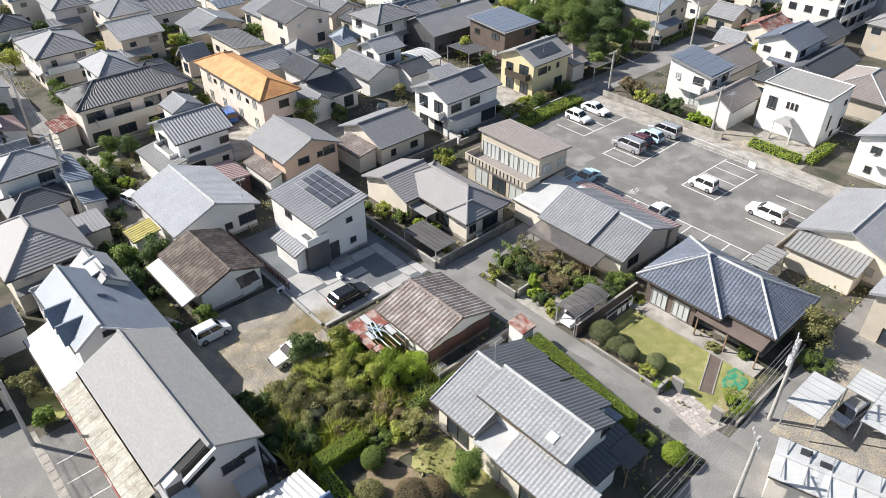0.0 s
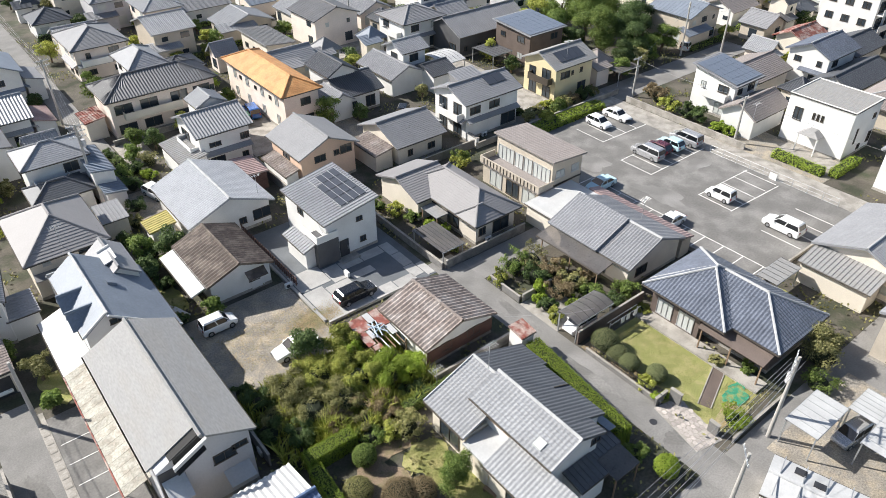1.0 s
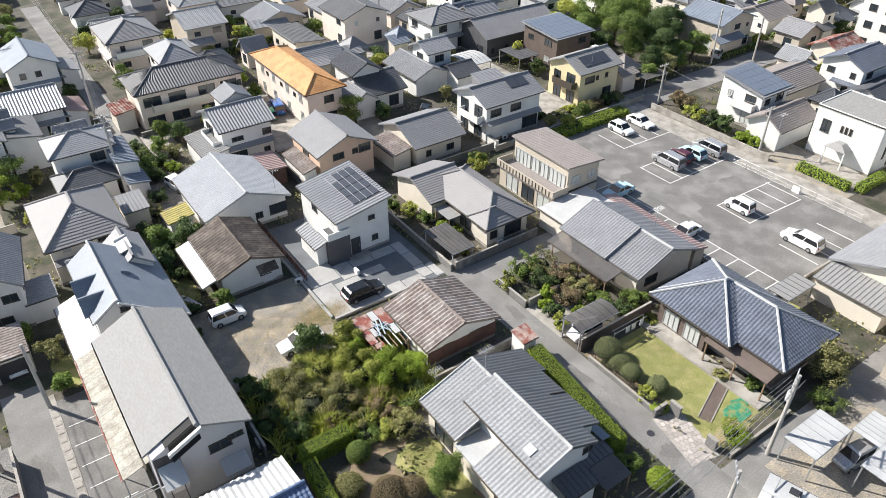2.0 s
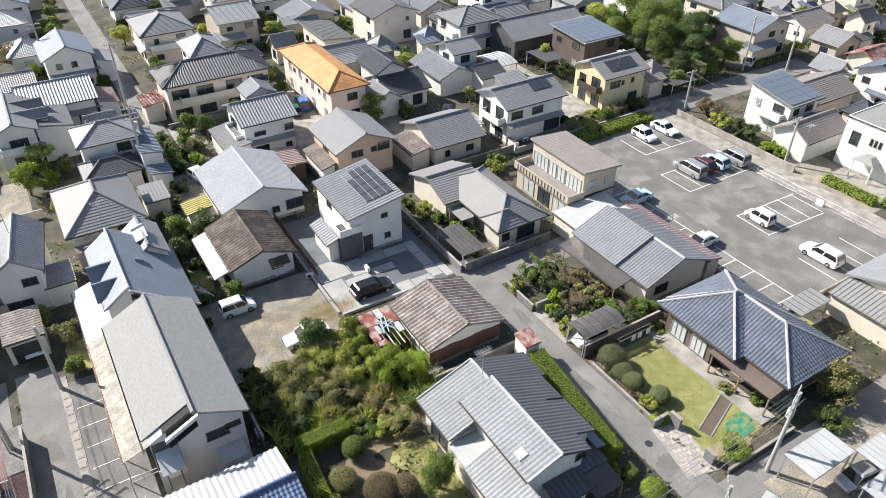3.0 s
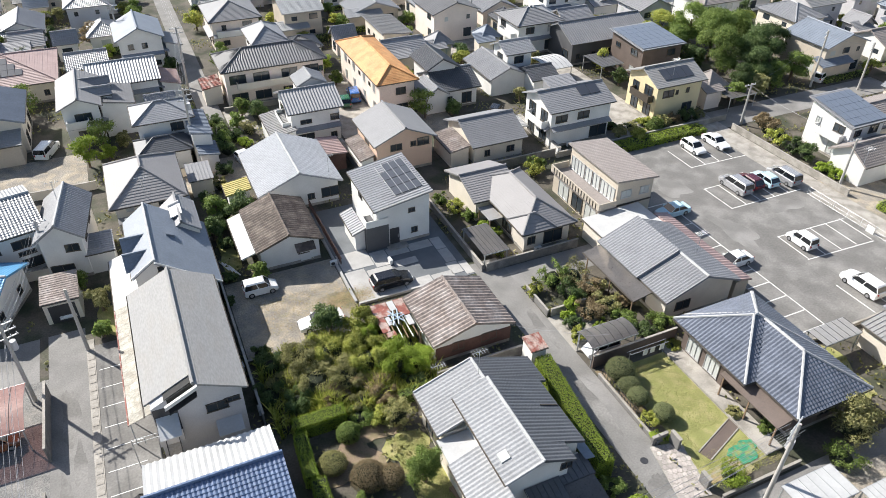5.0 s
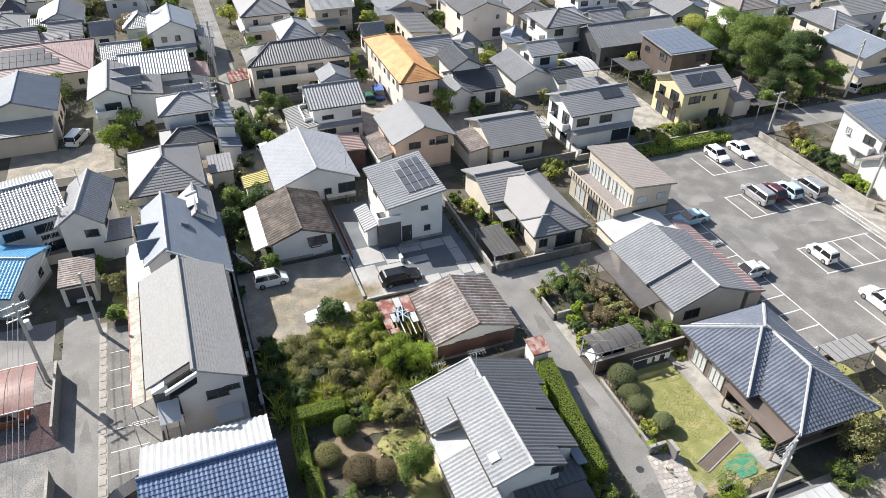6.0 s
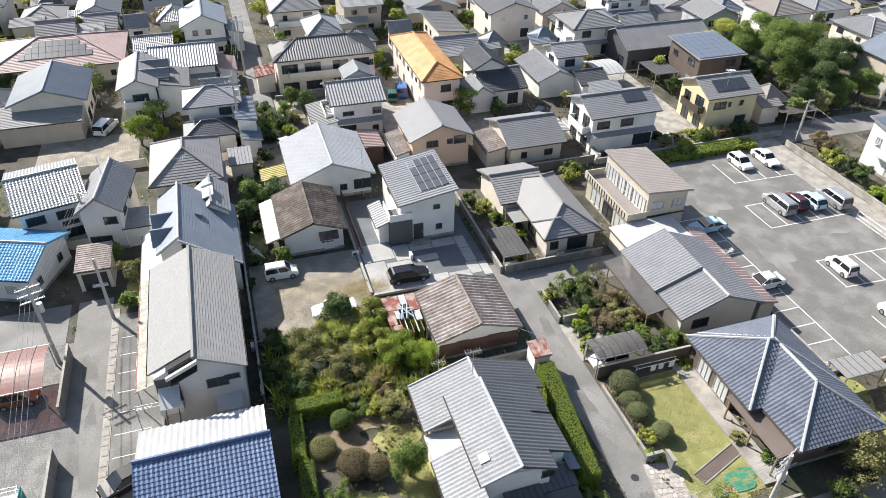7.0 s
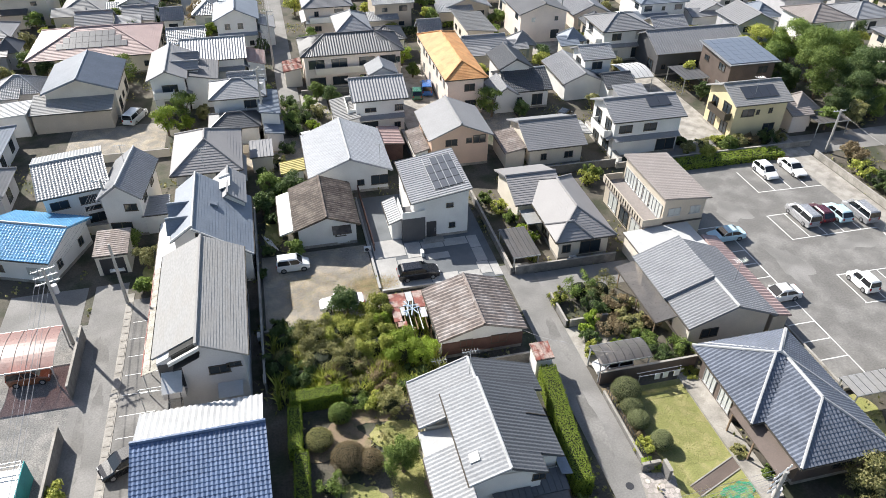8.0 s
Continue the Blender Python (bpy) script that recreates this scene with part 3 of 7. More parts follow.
# ---- houses near the lane ----
sol = (29.8, 36.8, 52.6, 62.2)
th = house("modern_house", "white rendered modern house with a grey mono-pitch solar roof", sol, 5.1, 1.15, "s+x", WHITE, TILE_GREY, "seam", 0.35,
           wins=[("f", 1.0, 3.9, 0.8, 0.55), ("f", 1.3, 1.1, 0.75, 0.7), ("l", 1.0, 3.6, 1.2, 1.0)])
for i, j in product(range(4), range(4)):
    if i == 0 and j == 3:
        continue
    x, y = -0.45 + i * 0.84, -3.3 + j * 1.72
    zz = lambda q: 5.1 + (q + 3.5) * 1.15 / 7.0
    pm = Mesh().prism([(x, y, zz(x) + 0.1), (x + 0.75, y, zz(x + 0.75) + 0.1), (x + 0.75, y + 1.6, zz(x + 0.75) + 0.1), (x, y + 1.6, zz(x) + 0.1)],
                      [(x, y, zz(x) + 0.14), (x + 0.75, y, zz(x + 0.75) + 0.14), (x + 0.75, y + 1.6, zz(x + 0.75) + 0.14), (x, y + 1.6, zz(x) + 0.14)])
    part("solar_panel", pm, SOLAR, th, "dark blue-black solar panel")
m = Mesh()
for i in range(5):
    x = -0.475 + i * 0.84
    m.prism([(x - 0.03, -3.4, zz(x) + 0.1), (x + 0.03, -3.4, zz(x) + 0.1), (x + 0.03, 3.65, zz(x) + 0.1), (x - 0.03, 3.65, zz(x) + 0.1)],
            [(x - 0.03, -3.4, zz(x) + 0.15), (x + 0.03, -3.4, zz(x) + 0.15), (x + 0.03, 3.65, zz(x) + 0.15), (x - 0.03, 3.65, zz(x) + 0.15)])
part("panel_rail", m, ALU, th)
# entrance block, porch roof and balcony of the modern house
part("entrance_block", Mesh().box(-4.5, -1.9, -4.75, -2.2, 0, 3.15), DARKWALL, th, "charcoal clad entrance block")
part("balcony_wall", Mesh().box(-4.5, -4.38, -4.75, -1.4, 3.152, 4.0).box(-4.38, -1.9, -4.75, -4.63, 3.152, 4.0).box(-2.02, -1.9, -4.63, -4.47, 3.152, 4.0), WHITE, th, "white balcony parapet")
part("balcony_rail", Mesh().tube((-3.6, -4.6, 4.2), (-3.0, -2.4, 4.2), 0.04).tube((-3.2, -4.6, 4.2), (-2.6, -2.4, 4.2), 0.04), ALU, th)
po = roof(th, (-6.0, -4.5, -4.4, 0.4), 2.5, 0.55, "s+x", "seam", TILE_GREY)
part("porch_wall", Mesh().box(-5.6, -4.5, -4.0, 0.1, 0, 2.52), WHITE, th)
dr = part("door", Mesh().box(-1.7, -0.55, -4.5, -4.44, 0.1, 2.25), DARKMETAL_AND_SHADE, th, "dark front door recess")
part("door_handle", Mesh().box(-0.75, -0.7, -4.56, -4.5, 0.9, 1.4), STEEL, dr)
part("doorstep", Mesh().box(-2.2, 0.2, -5.6, -4.47, 0, 0.14), CONCRETE, th)

# long grey building beside the lane
lm = (4.3, 11.9, 32.0, 47.3)
th = house("long_building", "long pale grey two-storey building with metal roof", lm, 6.1, 1.9, "gy", GREYWALL, METALROOF, "board", 0.45,
           wins=[("f", 1.3, 4.1, 1.7, 0.9), ("f", 2.5, 4.6, 1.2, 0.5), ("r", -4, 4.0, 1.6, 1.0), ("r", 2, 4.0, 1.6, 1.0), ("r", 5, 1.2, 1.6, 1.0), ("r", -1, 1.2, 1.6, 1.0)], cap=METALROOF)
# the sunlit slope stops short over an open stairwell behind a white fascia
for c in [c for c in th.children if c.name.startswith("roof_slope") and max(q[0] for q in c.bound_box) < 0.5]:
    bpy.data.objects.remove(c)
roof(th, (-3.8, 0, -6.5, 7.65), 6.1, 1.9, "s+x", "board", METALROOF)
zl = lambda x: 8.0 + x * 0.5


def sloped(x0, x1, y0, y1, lo, hi):
    """A bar that follows the roof's pitch, from lo to hi against the roof's line."""
    return Mesh().prism([(x0, y0, zl(x0) + lo), (x1, y0, zl(x1) + lo), (x1, y1, zl(x1) + lo), (x0, y1, zl(x0) + lo)], [(x0, y0, zl(x0) + hi), (x1, y0, zl(x1) + hi), (x1, y1, zl(x1) + hi), (x0, y1, zl(x0) + hi)])


# dark sheets over the solid wall carry the shade of open stairwell and landing
part("stairwell", sloped(-2.1, 0.1, -7.85, -7.33, -1.3, -1.2), RUBBER_AND_SHADE, th, "near-black sheet as shade under the roof edge")
part("fascia", sloped(-2.3, 0.25, -8.1, -7.85, -0.4, -0.08), WHITEROOF_AND_GLARE, th, "white sloping fascia bar")
part("stairwell_back", sloped(-2.1, 0.1, -7.32, -7.23, -1.4, -0.17), RUBBER_AND_SHADE, th)
part("stairwell_head", sloped(-2.3, 0.1, -7.22, -6.51, -0.165, -0.1), RUBBER_AND_SHADE, th)
part("recess", Mesh().box(-3.3, -1.55, -7.24, -7.16, 3.2, 6.0), DARKMETAL_AND_SHADE, th, "dark sheet as shade of the open upper landing")
part("landing_wall", Mesh().box(-3.35, -1.55, -8.2, -8.1, 3.0, 4.2), GREYWALL, th)
part("landing_floor", Mesh().box(-3.35, -1.55, -8.1, -7.25, 2.9, 3.05), CONCRETE, th)
part("awning", Mesh().prism([(-3.2, -8.9, 4.3), (-1.6, -8.9, 4.3), (-1.6, -7.26, 5.1), (-3.2, -7.26, 5.1)], [(-3.2, -8.9, 4.36), (-1.6, -8.9, 4.36), (-1.6, -7.26, 5.16), (-3.2, -7.26, 5.16)]), WHITEROOF_AND_GLARE, th, "pale blue-grey awning sheet")
part("awning", Mesh().prism([(0.9, -8.6, 2.5), (2.9, -8.6, 2.5), (2.9, -7.22, 2.9), (0.9, -7.22, 2.9)], [(0.9, -8.6, 2.56), (2.9, -8.6, 2.56), (2.9, -7.22, 2.96), (0.9, -7.22, 2.96)]), WHITEROOF_AND_GLARE, th)
st = part("stair", Mesh().prism([(-2.9, -11.2, 0.0), (-1.9, -11.2, 0.0), (-1.9, -8.1, 2.75), (-2.9, -8.1, 2.75)], [(-2.9, -11.2, 0.18), (-1.9, -11.2, 0.18), (-1.9, -8.1, 2.95), (-2.9, -8.1, 2.95)]), CONCRETE, th, "outside stair with steel railing")
m = Mesh()
for x in (-2.88, -1.92):
    m.tube((x, -11.2, 1.0), (x, -8.1, 3.85), 0.03)
    for i in range(16):
        y = -11.2 + i * 3.1 / 15
        m.tube((x, y, 0.1 + (y + 11.2) * 0.887), (x, y, 1.0 + (y + 11.2) * 0.92), 0.012, n=4)
part("railing", m, DARKMETAL_AND_SHADE, st)
for i, j in product(range(17), range(2)):
    y, x0 = -4.6 + i * 0.885, -5.45 + j * 1.02
    za, zb = 2.6 + j * 0.34, 2.92 + j * 0.34
    q = [(x0, y), (x0 + 1.06, y), (x0 + 1.06, y + 0.86), (x0, y + 0.86)]
    zz = (za, zb, zb, za)
    part("roof_sheet", Mesh().prism([(*w, h) for w, h in zip(q, zz)], [(*w, h + 0.05) for w, h in zip(q, zz)]), CREAMROOF, th, "stained cream lean-to roofing sheet")
part("lean_to_gutter", Mesh().tube((-5.52, -4.6, 2.55), (-5.52, 10.4, 2.55), 0.07), REDROOF, th, "rusty red gutter")
for i in range(7):
    part("lean_to_post", Mesh().tube((-5.4, -4.4 + i * 2.4, 0), (-5.4, -4.4 + i * 2.4, 2.56), 0.05), STEEL, th)
part("balcony_rail", Mesh().tube((-5.3, -7.2, 3.6), (-3.4, -7.2, 3.6), 0.035).tube((-5.3, -7.2, 3.2), (-3.4, -7.2, 3.2), 0.03).tube((-5.3, -7.2, 0), (-5.3, -7.2, 3.6), 0.04).tube((-4.4, -7.2, 2.8), (-4.4, -7.2, 3.6), 0.03), STEEL, th)

# blue-grey slate house behind it
th = thing("slate_house", "blue-grey slate house with white gabled dormers", "house", (7.25, 54.0, 0))
PLACED.append((2.6, 12.6, 48, 64.2))
roof(th, (-2.3, 0, -5.0, 5.2), 6.4, 1.7, "s+x", "lap", SLATE_BLUE)
roof(th, (0, 5.4, -5.6, 5.6), 4.2, 3.9, "s-x", "slate", SLATE_BLUE)
part("ridge_cap", Mesh().tube((0, -5.3, 8.16), (0, 5.4, 8.16), 0.13), MORTAR, th)
part("verge_cap", Mesh().tube((0, -5.05, 8.15), (-2.3, -5.05, 6.5), 0.1), WHITE, th)
part("verge_cap", Mesh().tube((0, -5.6, 8.12), (5.4, -5.6, 4.25), 0.08), WHITE, th)
pr = [(-2.0, 0.0), (-2.0, 6.4), (0, 7.85), (5.0, 4.25), (5.0, 0.0)]
part("wall", Mesh().prism([(x, -4.5, z) for x, z in reversed(pr)], [(x, 4.8, z) for x, z in reversed(pr)]), WHITE, th)
roof(th, (-4.65, -2.05, -3.95, 4.6), 2.6, 0.9, "s+x", "flat", WHITEROOF_AND_GLARE)
part("wing_wall", Mesh().box(-4.45, -2.03, -3.7, 4.4, 0, 2.62), WHITE, th)
for r_, e_, s_, k_, t_ in (((-2.7, -0.2, -3.7, -1.5), 6.35, 1.25, "gx", SLATE_BLUE), ((-2.7, -0.2, -0.9, 1.3), 6.35, 1.25, "gx", SLATE_BLUE), ((1.4, 5.0, 2.6, 8.6), 5.3, 1.4, "gy", SLATE), ((-2.25, 2.95, 6.3, 10.2), 3.6, 1.2, "gx", TILE_SILVER_AND_SUNLIT)):
    roof(th, r_, e_, s_, k_, "lap", t_, None, False)
    walls(th, r_, 0 if r_[0] > -2.5 else 6.2, e_, s_, k_, WHITE, 0.25)
for y in (-3.0, 0.4, 3.4):
    window(th, (-2, 5.0, 0, 0), 0, "r", y, 1.1, 1.6, 1.1)
window(th, (0, 0, -4.5, 0), 0, "f", 0.7, 6.3, 1.3, 0.55)
part("roof_vent", Mesh().prism([(1.5, 0.1, 6.7), (2.2, 0.1, 6.2), (2.2, 0.8, 6.2), (1.5, 0.8, 6.7)], [(1.5, 0.1, 7.3), (2.2, 0.1, 6.9), (2.2, 0.8, 6.9), (1.5, 0.8, 7.3)]), SLATE_BLUE, th)
wh = part("water_heater", Mesh().prism([(2.3, 4.0, 6.4), (3.5, 4.0, 6.75), (3.5, 6.0, 6.85), (2.3, 6.0, 6.5)], [(2.3, 4.0, 6.55), (3.5, 4.0, 6.9), (3.5, 6.0, 7.0), (2.3, 6.0, 6.65)]), WHITEROOF_AND_GLARE, th, "white solar water heater panel")
part("tank", Mesh().tube((2.3, 6.15, 6.65), (3.5, 6.15, 7.0), 0.2, n=10), WHITEROOF_AND_GLARE, wh)

# brown tiled old house and its shed twin
br = (16.9, 24.1, 53.5, 62.6)
th = house("old_house", "old white plaster house with brown ribbed tile roof", br, 2.75, 1.35, "gy", WHITE, TILE_BROWN, "corr", 0.4,
           wins=[("f", 1.4, 1.2, 1.2, 0.9)],
           extra=[((15.3, 17.2, 53.9, 62.2), 2.2, 0.6, "s+x", None, WHITEROOF_AND_GLARE, "flat", 0.2)])
part("entrance_hood", Mesh().prism([(0.5, -5.1, 2.0), (2.6, -5.1, 2.0), (2.6, -4.15, 2.5), (0.5, -4.15, 2.5)], [(0.5, -5.1, 2.08), (2.6, -5.1, 2.08), (2.6, -4.15, 2.58), (0.5, -4.15, 2.58)]), TILE_BROWN, th)
part("door", Mesh().box(1.0, 2.4, -4.2, -4.14, 0.2, 1.95), PLASTIC, th, "pale sliding front door")
b2 = (28.4, 36.8, 33.4, 41.0)
th = house("old_house", "low old house with weathered tan ribbed tiles", b2, 2.5, 1.35, "gy", WHITE, TILE_TAN, "corr", 0.35, cap=TILE_TAN,
           wins=[("f", 1.6, 1.0, 1.6, 1.0), ("f", -1.6, 1.0, 1.2, 1.0)])
part("board_band", Mesh().box(-3.9, 3.9, -3.51, -3.452, 0.4, 1.9), REDWOOD, th, "red-brown boarded lower wall")

# silver tiled house C
c_ = (19.4, 29.8, 64.0, 75.5)
th = house("tiled_house", "white house with bright silver-grey tile roof", c_, 3.0, 2.1, "gy", WHITE, TILE_BRIGHT, "tile", 0.55, cap=MORTAR,
           wins=[("f", 1.2, 1.0, 0.9, 0.8), ("f", 3.6, 0.9, 2.2, 1.3), ("r", 0, 1.0, 1.6, 1.1), ("r", -3, 1.0, 1.2, 1.1)],
           extra=[((16.2, 19.3, 67.4, 70.4), 2.1, 0.4, "s+x", WHITE, TARP, "seam", 0.3)])

# K: near house with two roof levels
th = thing("tiled_house", "near white house with mottled silver-grey tile roofs", "house", (30.6, 23.0, 0))
o = lambda u0, u1, v0, v1: (u0 - 30.6, u1 - 30.6, v0 - 23.0, v1 - 23.0)


def half_roof(th, rect, z_low, z_high, up, tile, style="kawara"):
    return roof(th, rect, z_low, z_high - z_low, up, style, tile, MORTAR)


# one tile; sun and shade are put into colour: left slopes silver, right dark
half_roof(th, o(26.4, 29.4, 16.5, 25.3), 5.0, 6.1, "s+x", TILE_SILVER_AND_SUNLIT, "tile")
half_roof(th, o(29.4, 34.2, 18.2, 25.3), 3.9, 6.1, "s-x", TILE_DARK_AND_SHADED, "tile")
half_roof(th, o(29.4, 32.2, 16.5, 18.2), 4.815, 6.1, "s-x", TILE_DARK_AND_SHADED, "tile")
part("ridge_cap", Mesh().tube((-1.2, -6.5, 6.14), (-1.2, 2.3, 6.14), 0.13), MORTAR, th)
half_roof(th, o(24.3, 29.5, 23.5, 28.4), 3.4, 5.3, "s+x", TILE_SILVER_AND_SUNLIT, "tile")
half_roof(th, o(29.5, 35.1, 25.3, 28.4), 3.2, 5.3, "s-x", TILE_DARK_AND_SHADED, "tile")
part("ridge_cap", Mesh().tube((-1.1, 2.3, 5.34), (-1.1, 5.4, 5.34), 0.13), MORTAR, th)
part("verge_cap", Mesh().tube((-4.2, -6.5, 5.06), (-1.2, -6.5, 6.16), 0.09), MORTAR, th)
part("verge_cap", Mesh().tube((-6.3, 5.4, 3.48), (-1.1, 5.4, 5.38), 0.09), MORTAR, th)
part("verge_cap", Mesh().tube((-6.3, 0.5, 3.48), (-4.2, 0.5, 4.24), 0.09), MORTAR, th)
half_roof(th, o(24.1, 26.9, 13.6, 21.0), 3.0, 4.15, "s+x", TILE_SILVER_AND_SUNLIT, "tile")
part("wall", Mesh().prism([(-3.7, y, z) for y, z in ((-6.0, 0), (2.1, 0), (2.1, 4.95), (-6.0, 4.95))], [(1.4, y, z) for y, z in ((-6.0, 0), (2.1, 0), (2.1, 4.9), (-6.0, 4.9))]).box(1.4, 3.2, -4.5, 2.1, 0, 3.9), WHITE, th)
part("gable_wall", Mesh().prism([(x, -6.0, z) for x, z in ((1.4, 4.75), (-3.7, 4.93), (-1.2, 5.88))], [(x, 2.1, z) for x, z in ((1.4, 4.75), (-3.7, 4.93), (-1.2, 5.88))]), WHITE, th)
part("back_wall", Mesh().box(-5.7, 4.0, 2.1, 5.0, 0, 3.25), CREAM, th)
part("back_gable", Mesh().prism([(x, 2.1, z) for x, z in ((4.0, 3.25), (-5.7, 3.25), (-1.1, 5.05))], [(x, 5.0, z) for x, z in ((4.0, 3.25), (-5.7, 3.25), (-1.1, 5.05))]), CREAM, th)
for i in range(6):
    part("shutter", Mesh().box(-3.83, -3.705, -5.9 + i * 1.2, -4.8 + i * 1.2, 4.0, 4.85), WOOD, th, "brown boarded shutter panel")
part("flat_roof", Mesh().box(-6.4, -3.71, -1.98, 0.45, 2.9, 3.1), WHITEROOF_AND_GLARE, th, "white flat roof over the side room")
part("wing_wall", Mesh().box(-5.7, -3.7, 0.6, 2.1, 0, 3.3).box(-6.0, -3.7, -2.1, 0.6, 0, 2.9).box(-6.1, -3.7, -8.9, -2.3, 0, 2.9), CREAM, th)
part("snow_guard", Mesh().prism([(1.9, -1.0, 4.72), (3.6, -1.0, 3.94), (3.6, -0.9, 3.94), (1.9, -0.9, 4.72)], [(1.9, -1.0, 4.84), (3.6, -1.0, 4.06), (3.6, -0.9, 4.06), (1.9, -0.9, 4.84)]), BRONZE, th)
kr = (-3.7, 1.4, -6.0, 5.0)
window(th, kr, 0, "f", 1.2, 3.5, 1.0, 0.7)
window(th, kr, 0, "f", 1.0, 0.8, 1.8, 1.2)
window(th, (-5.7, 0, 0.6, 5.0), 0, "l", 2.8, 0.5, 2.4, 1.8)
window(th, (-6.1, 0, -8.9, -2.3), 0, "l", -5.5, 0.5, 2.6, 1.8)
sk = part("skylight", Mesh().prism([(-3.7, -4.9, 5.15), (-3.0, -4.9, 5.4), (-3.0, -4.1, 5.4), (-3.7, -4.1, 5.15)], [(-3.7, -4.9, 5.36), (-3.0, -4.9, 5.62), (-3.0, -4.1, 5.62), (-3.7, -4.1, 5.36)]), GLASSLIGHT, th, "small pale skylight")
half_roof(th, o(31.2, 34.1, 16.3, 18.1), 2.55, 2.85, "s+y", SLATE_DARK, "seam")
half_roof(th, o(28.3, 31.2, 15.0, 16.95), 2.5, 2.9, "s+y", SLATE_DARK, "seam")
part("side_room", Mesh().box(1.42, 3.3, -6.5, -4.55, 0, 2.5).box(-2.1, 0.5, -7.8, -6.05, 0, 2.5), WHITE, th)
part("veranda_roof", Mesh().prism([(0.62, -8.8, 2.25), (3.3, -8.8, 2.25), (3.3, -6.75, 2.5), (0.62, -6.75, 2.5)], [(0.62, -8.8, 2.31), (3.3, -8.8, 2.31), (3.3, -6.75, 2.56), (0.62, -6.75, 2.56)]), POLYC, th, "smoked plastic veranda roof")
for x in (0.7, 3.2):
    part("veranda_post", Mesh().box(x - 0.05, x + 0.05, -8.75, -8.65, 0, 2.26), WOOD, th)
part("blue_panel", Mesh().prism([(3.2, -5.7, 3.0), (4.1, -5.7, 2.8), (4.1, -3.8, 2.8), (3.2, -3.8, 3.0)], [(3.2, -5.7, 3.08), (4.1, -5.7, 2.88), (4.1, -3.8, 2.88), (3.2, -3.8, 3.08)]), SLATE_BLUE, th, "blue-grey solar water heater")

# small red roofed shed by the lane
th = house("shed", "tiny white shed with rusty red roof", (36.2, 37.9, 29.3, 31.2), 2.5, 0.25, "s+y", WHITE, REDROOF, "seam", 0.12, category="shed", base=False)

# G: blue hip roof house with the garden
g_ = (51.2, 59.6, 13.3, 27.0)
th = house("garden_house", "wide house with blue-grey glazed hip roof", g_, 3.4, 2.2, "hip", BROWNWALL, TILE_BLUE, "wide", 0.9, cap=MORTAR, wins=[("b", 0, 1, 1.6, 1.1)])
roof(th, (50.0 - 55.4, 59.5 - 55.4, 17.9 - 20.15, 27.05 - 20.15), 3.42, 2.5, "hip", "wide", TILE_BLUE, MORTAR)
part("wing_wall", Mesh().box(-4.5, -0.5, 0.6, 6.0, 0, 3.3), BROWNWALL, th)
for v in (25.0, 22.6):
    window(th, (-4.5, 0, 0, 6), 0, "l", v - 20.15 - 0.4, 0.45, 1.75, 1.8, dark=False, n=3)
part("porch_roof", Mesh().prism([(-5.6, -6.4, 2.5), (-3.2, -6.4, 3.1), (-3.2, 0.2, 3.1), (-5.6, 0.2, 2.5)], [(-5.6, -6.4, 2.6), (-3.2, -6.4, 3.2), (-3.2, 0.2, 3.2), (-5.6, 0.2, 2.6)]), BROWNWALL, th, "brown flat porch roof")
for y in (-6.2, -3.2, -0.2):
    part("porch_post", Mesh().box(-5.5, -5.38, y - 0.06, y + 0.06, 0, 2.55), WOOD, th)
part("veranda_slab", Mesh().box(-6.3, -4.53, -6.8, 6.7, 0.0, 0.25), CONCRETE, th)
window(th, (-3.3, 0, -6, 6), 0, "l", -3.0, 0.45, 2.6, 1.8, n=3)
window(th, (-4.2, 4.2, -5.95, 6), 0, "f", 1.0, 1.0, 2.2, 1.2, n=3)

# F: tiled house by the car park
f_ = (51.2, 60.6, 29.4, 40.5)
th = house("tiled_house", "old house with grey-blue tiles and rose lean-to", f_, 2.9, 1.9, "gy", CREAM, TILE_GREY, "wide", 0.5, cap=MORTAR,
           wins=[("f", -2, 1, 1.8, 1.1), ("l", -1, 0.5, 2.4, 1.7), ("l", 3, 0.5, 2.4, 1.7)],
           extra=[((60.4, 62.4, 29.6, 43.0), 2.3, 0.5, "s-x", None, ROSE, "corr", 0.2),
                  ((49.0, 51.4, 31.5, 40.4), 2.35, 0.5, "s+x", None, POLYC, "flat", 0.2),
                  ((52.4, 60.2, 40.6, 45.8), 2.5, 0.3, "s+x", None, WHITEROOF_AND_GLARE, "flat", 0.2)])
for y in (-3.2, 0.5, 4.6):
    part("veranda_post", Mesh().box(-6.8, -6.7, y, y + 0.1, 0, 2.35), WOOD, th)
part("annex_wall", Mesh().box(-3.3, 4.0, 5.9, 10.6, 0, 2.52), CREAM, th)
part("side_wall", Mesh().box(4.6, 6.3, -5.2, 7.6, 0, 2.3), BEIGE, th)
roof(th, (-5.0, -0.02, -1.2, 5.7), 3.1, 1.99, "s+x", "wide", TILE_GREY, None, False)

# E: grey slate hip house
e_ = (44.2, 51.2, 45.0, 58.2)
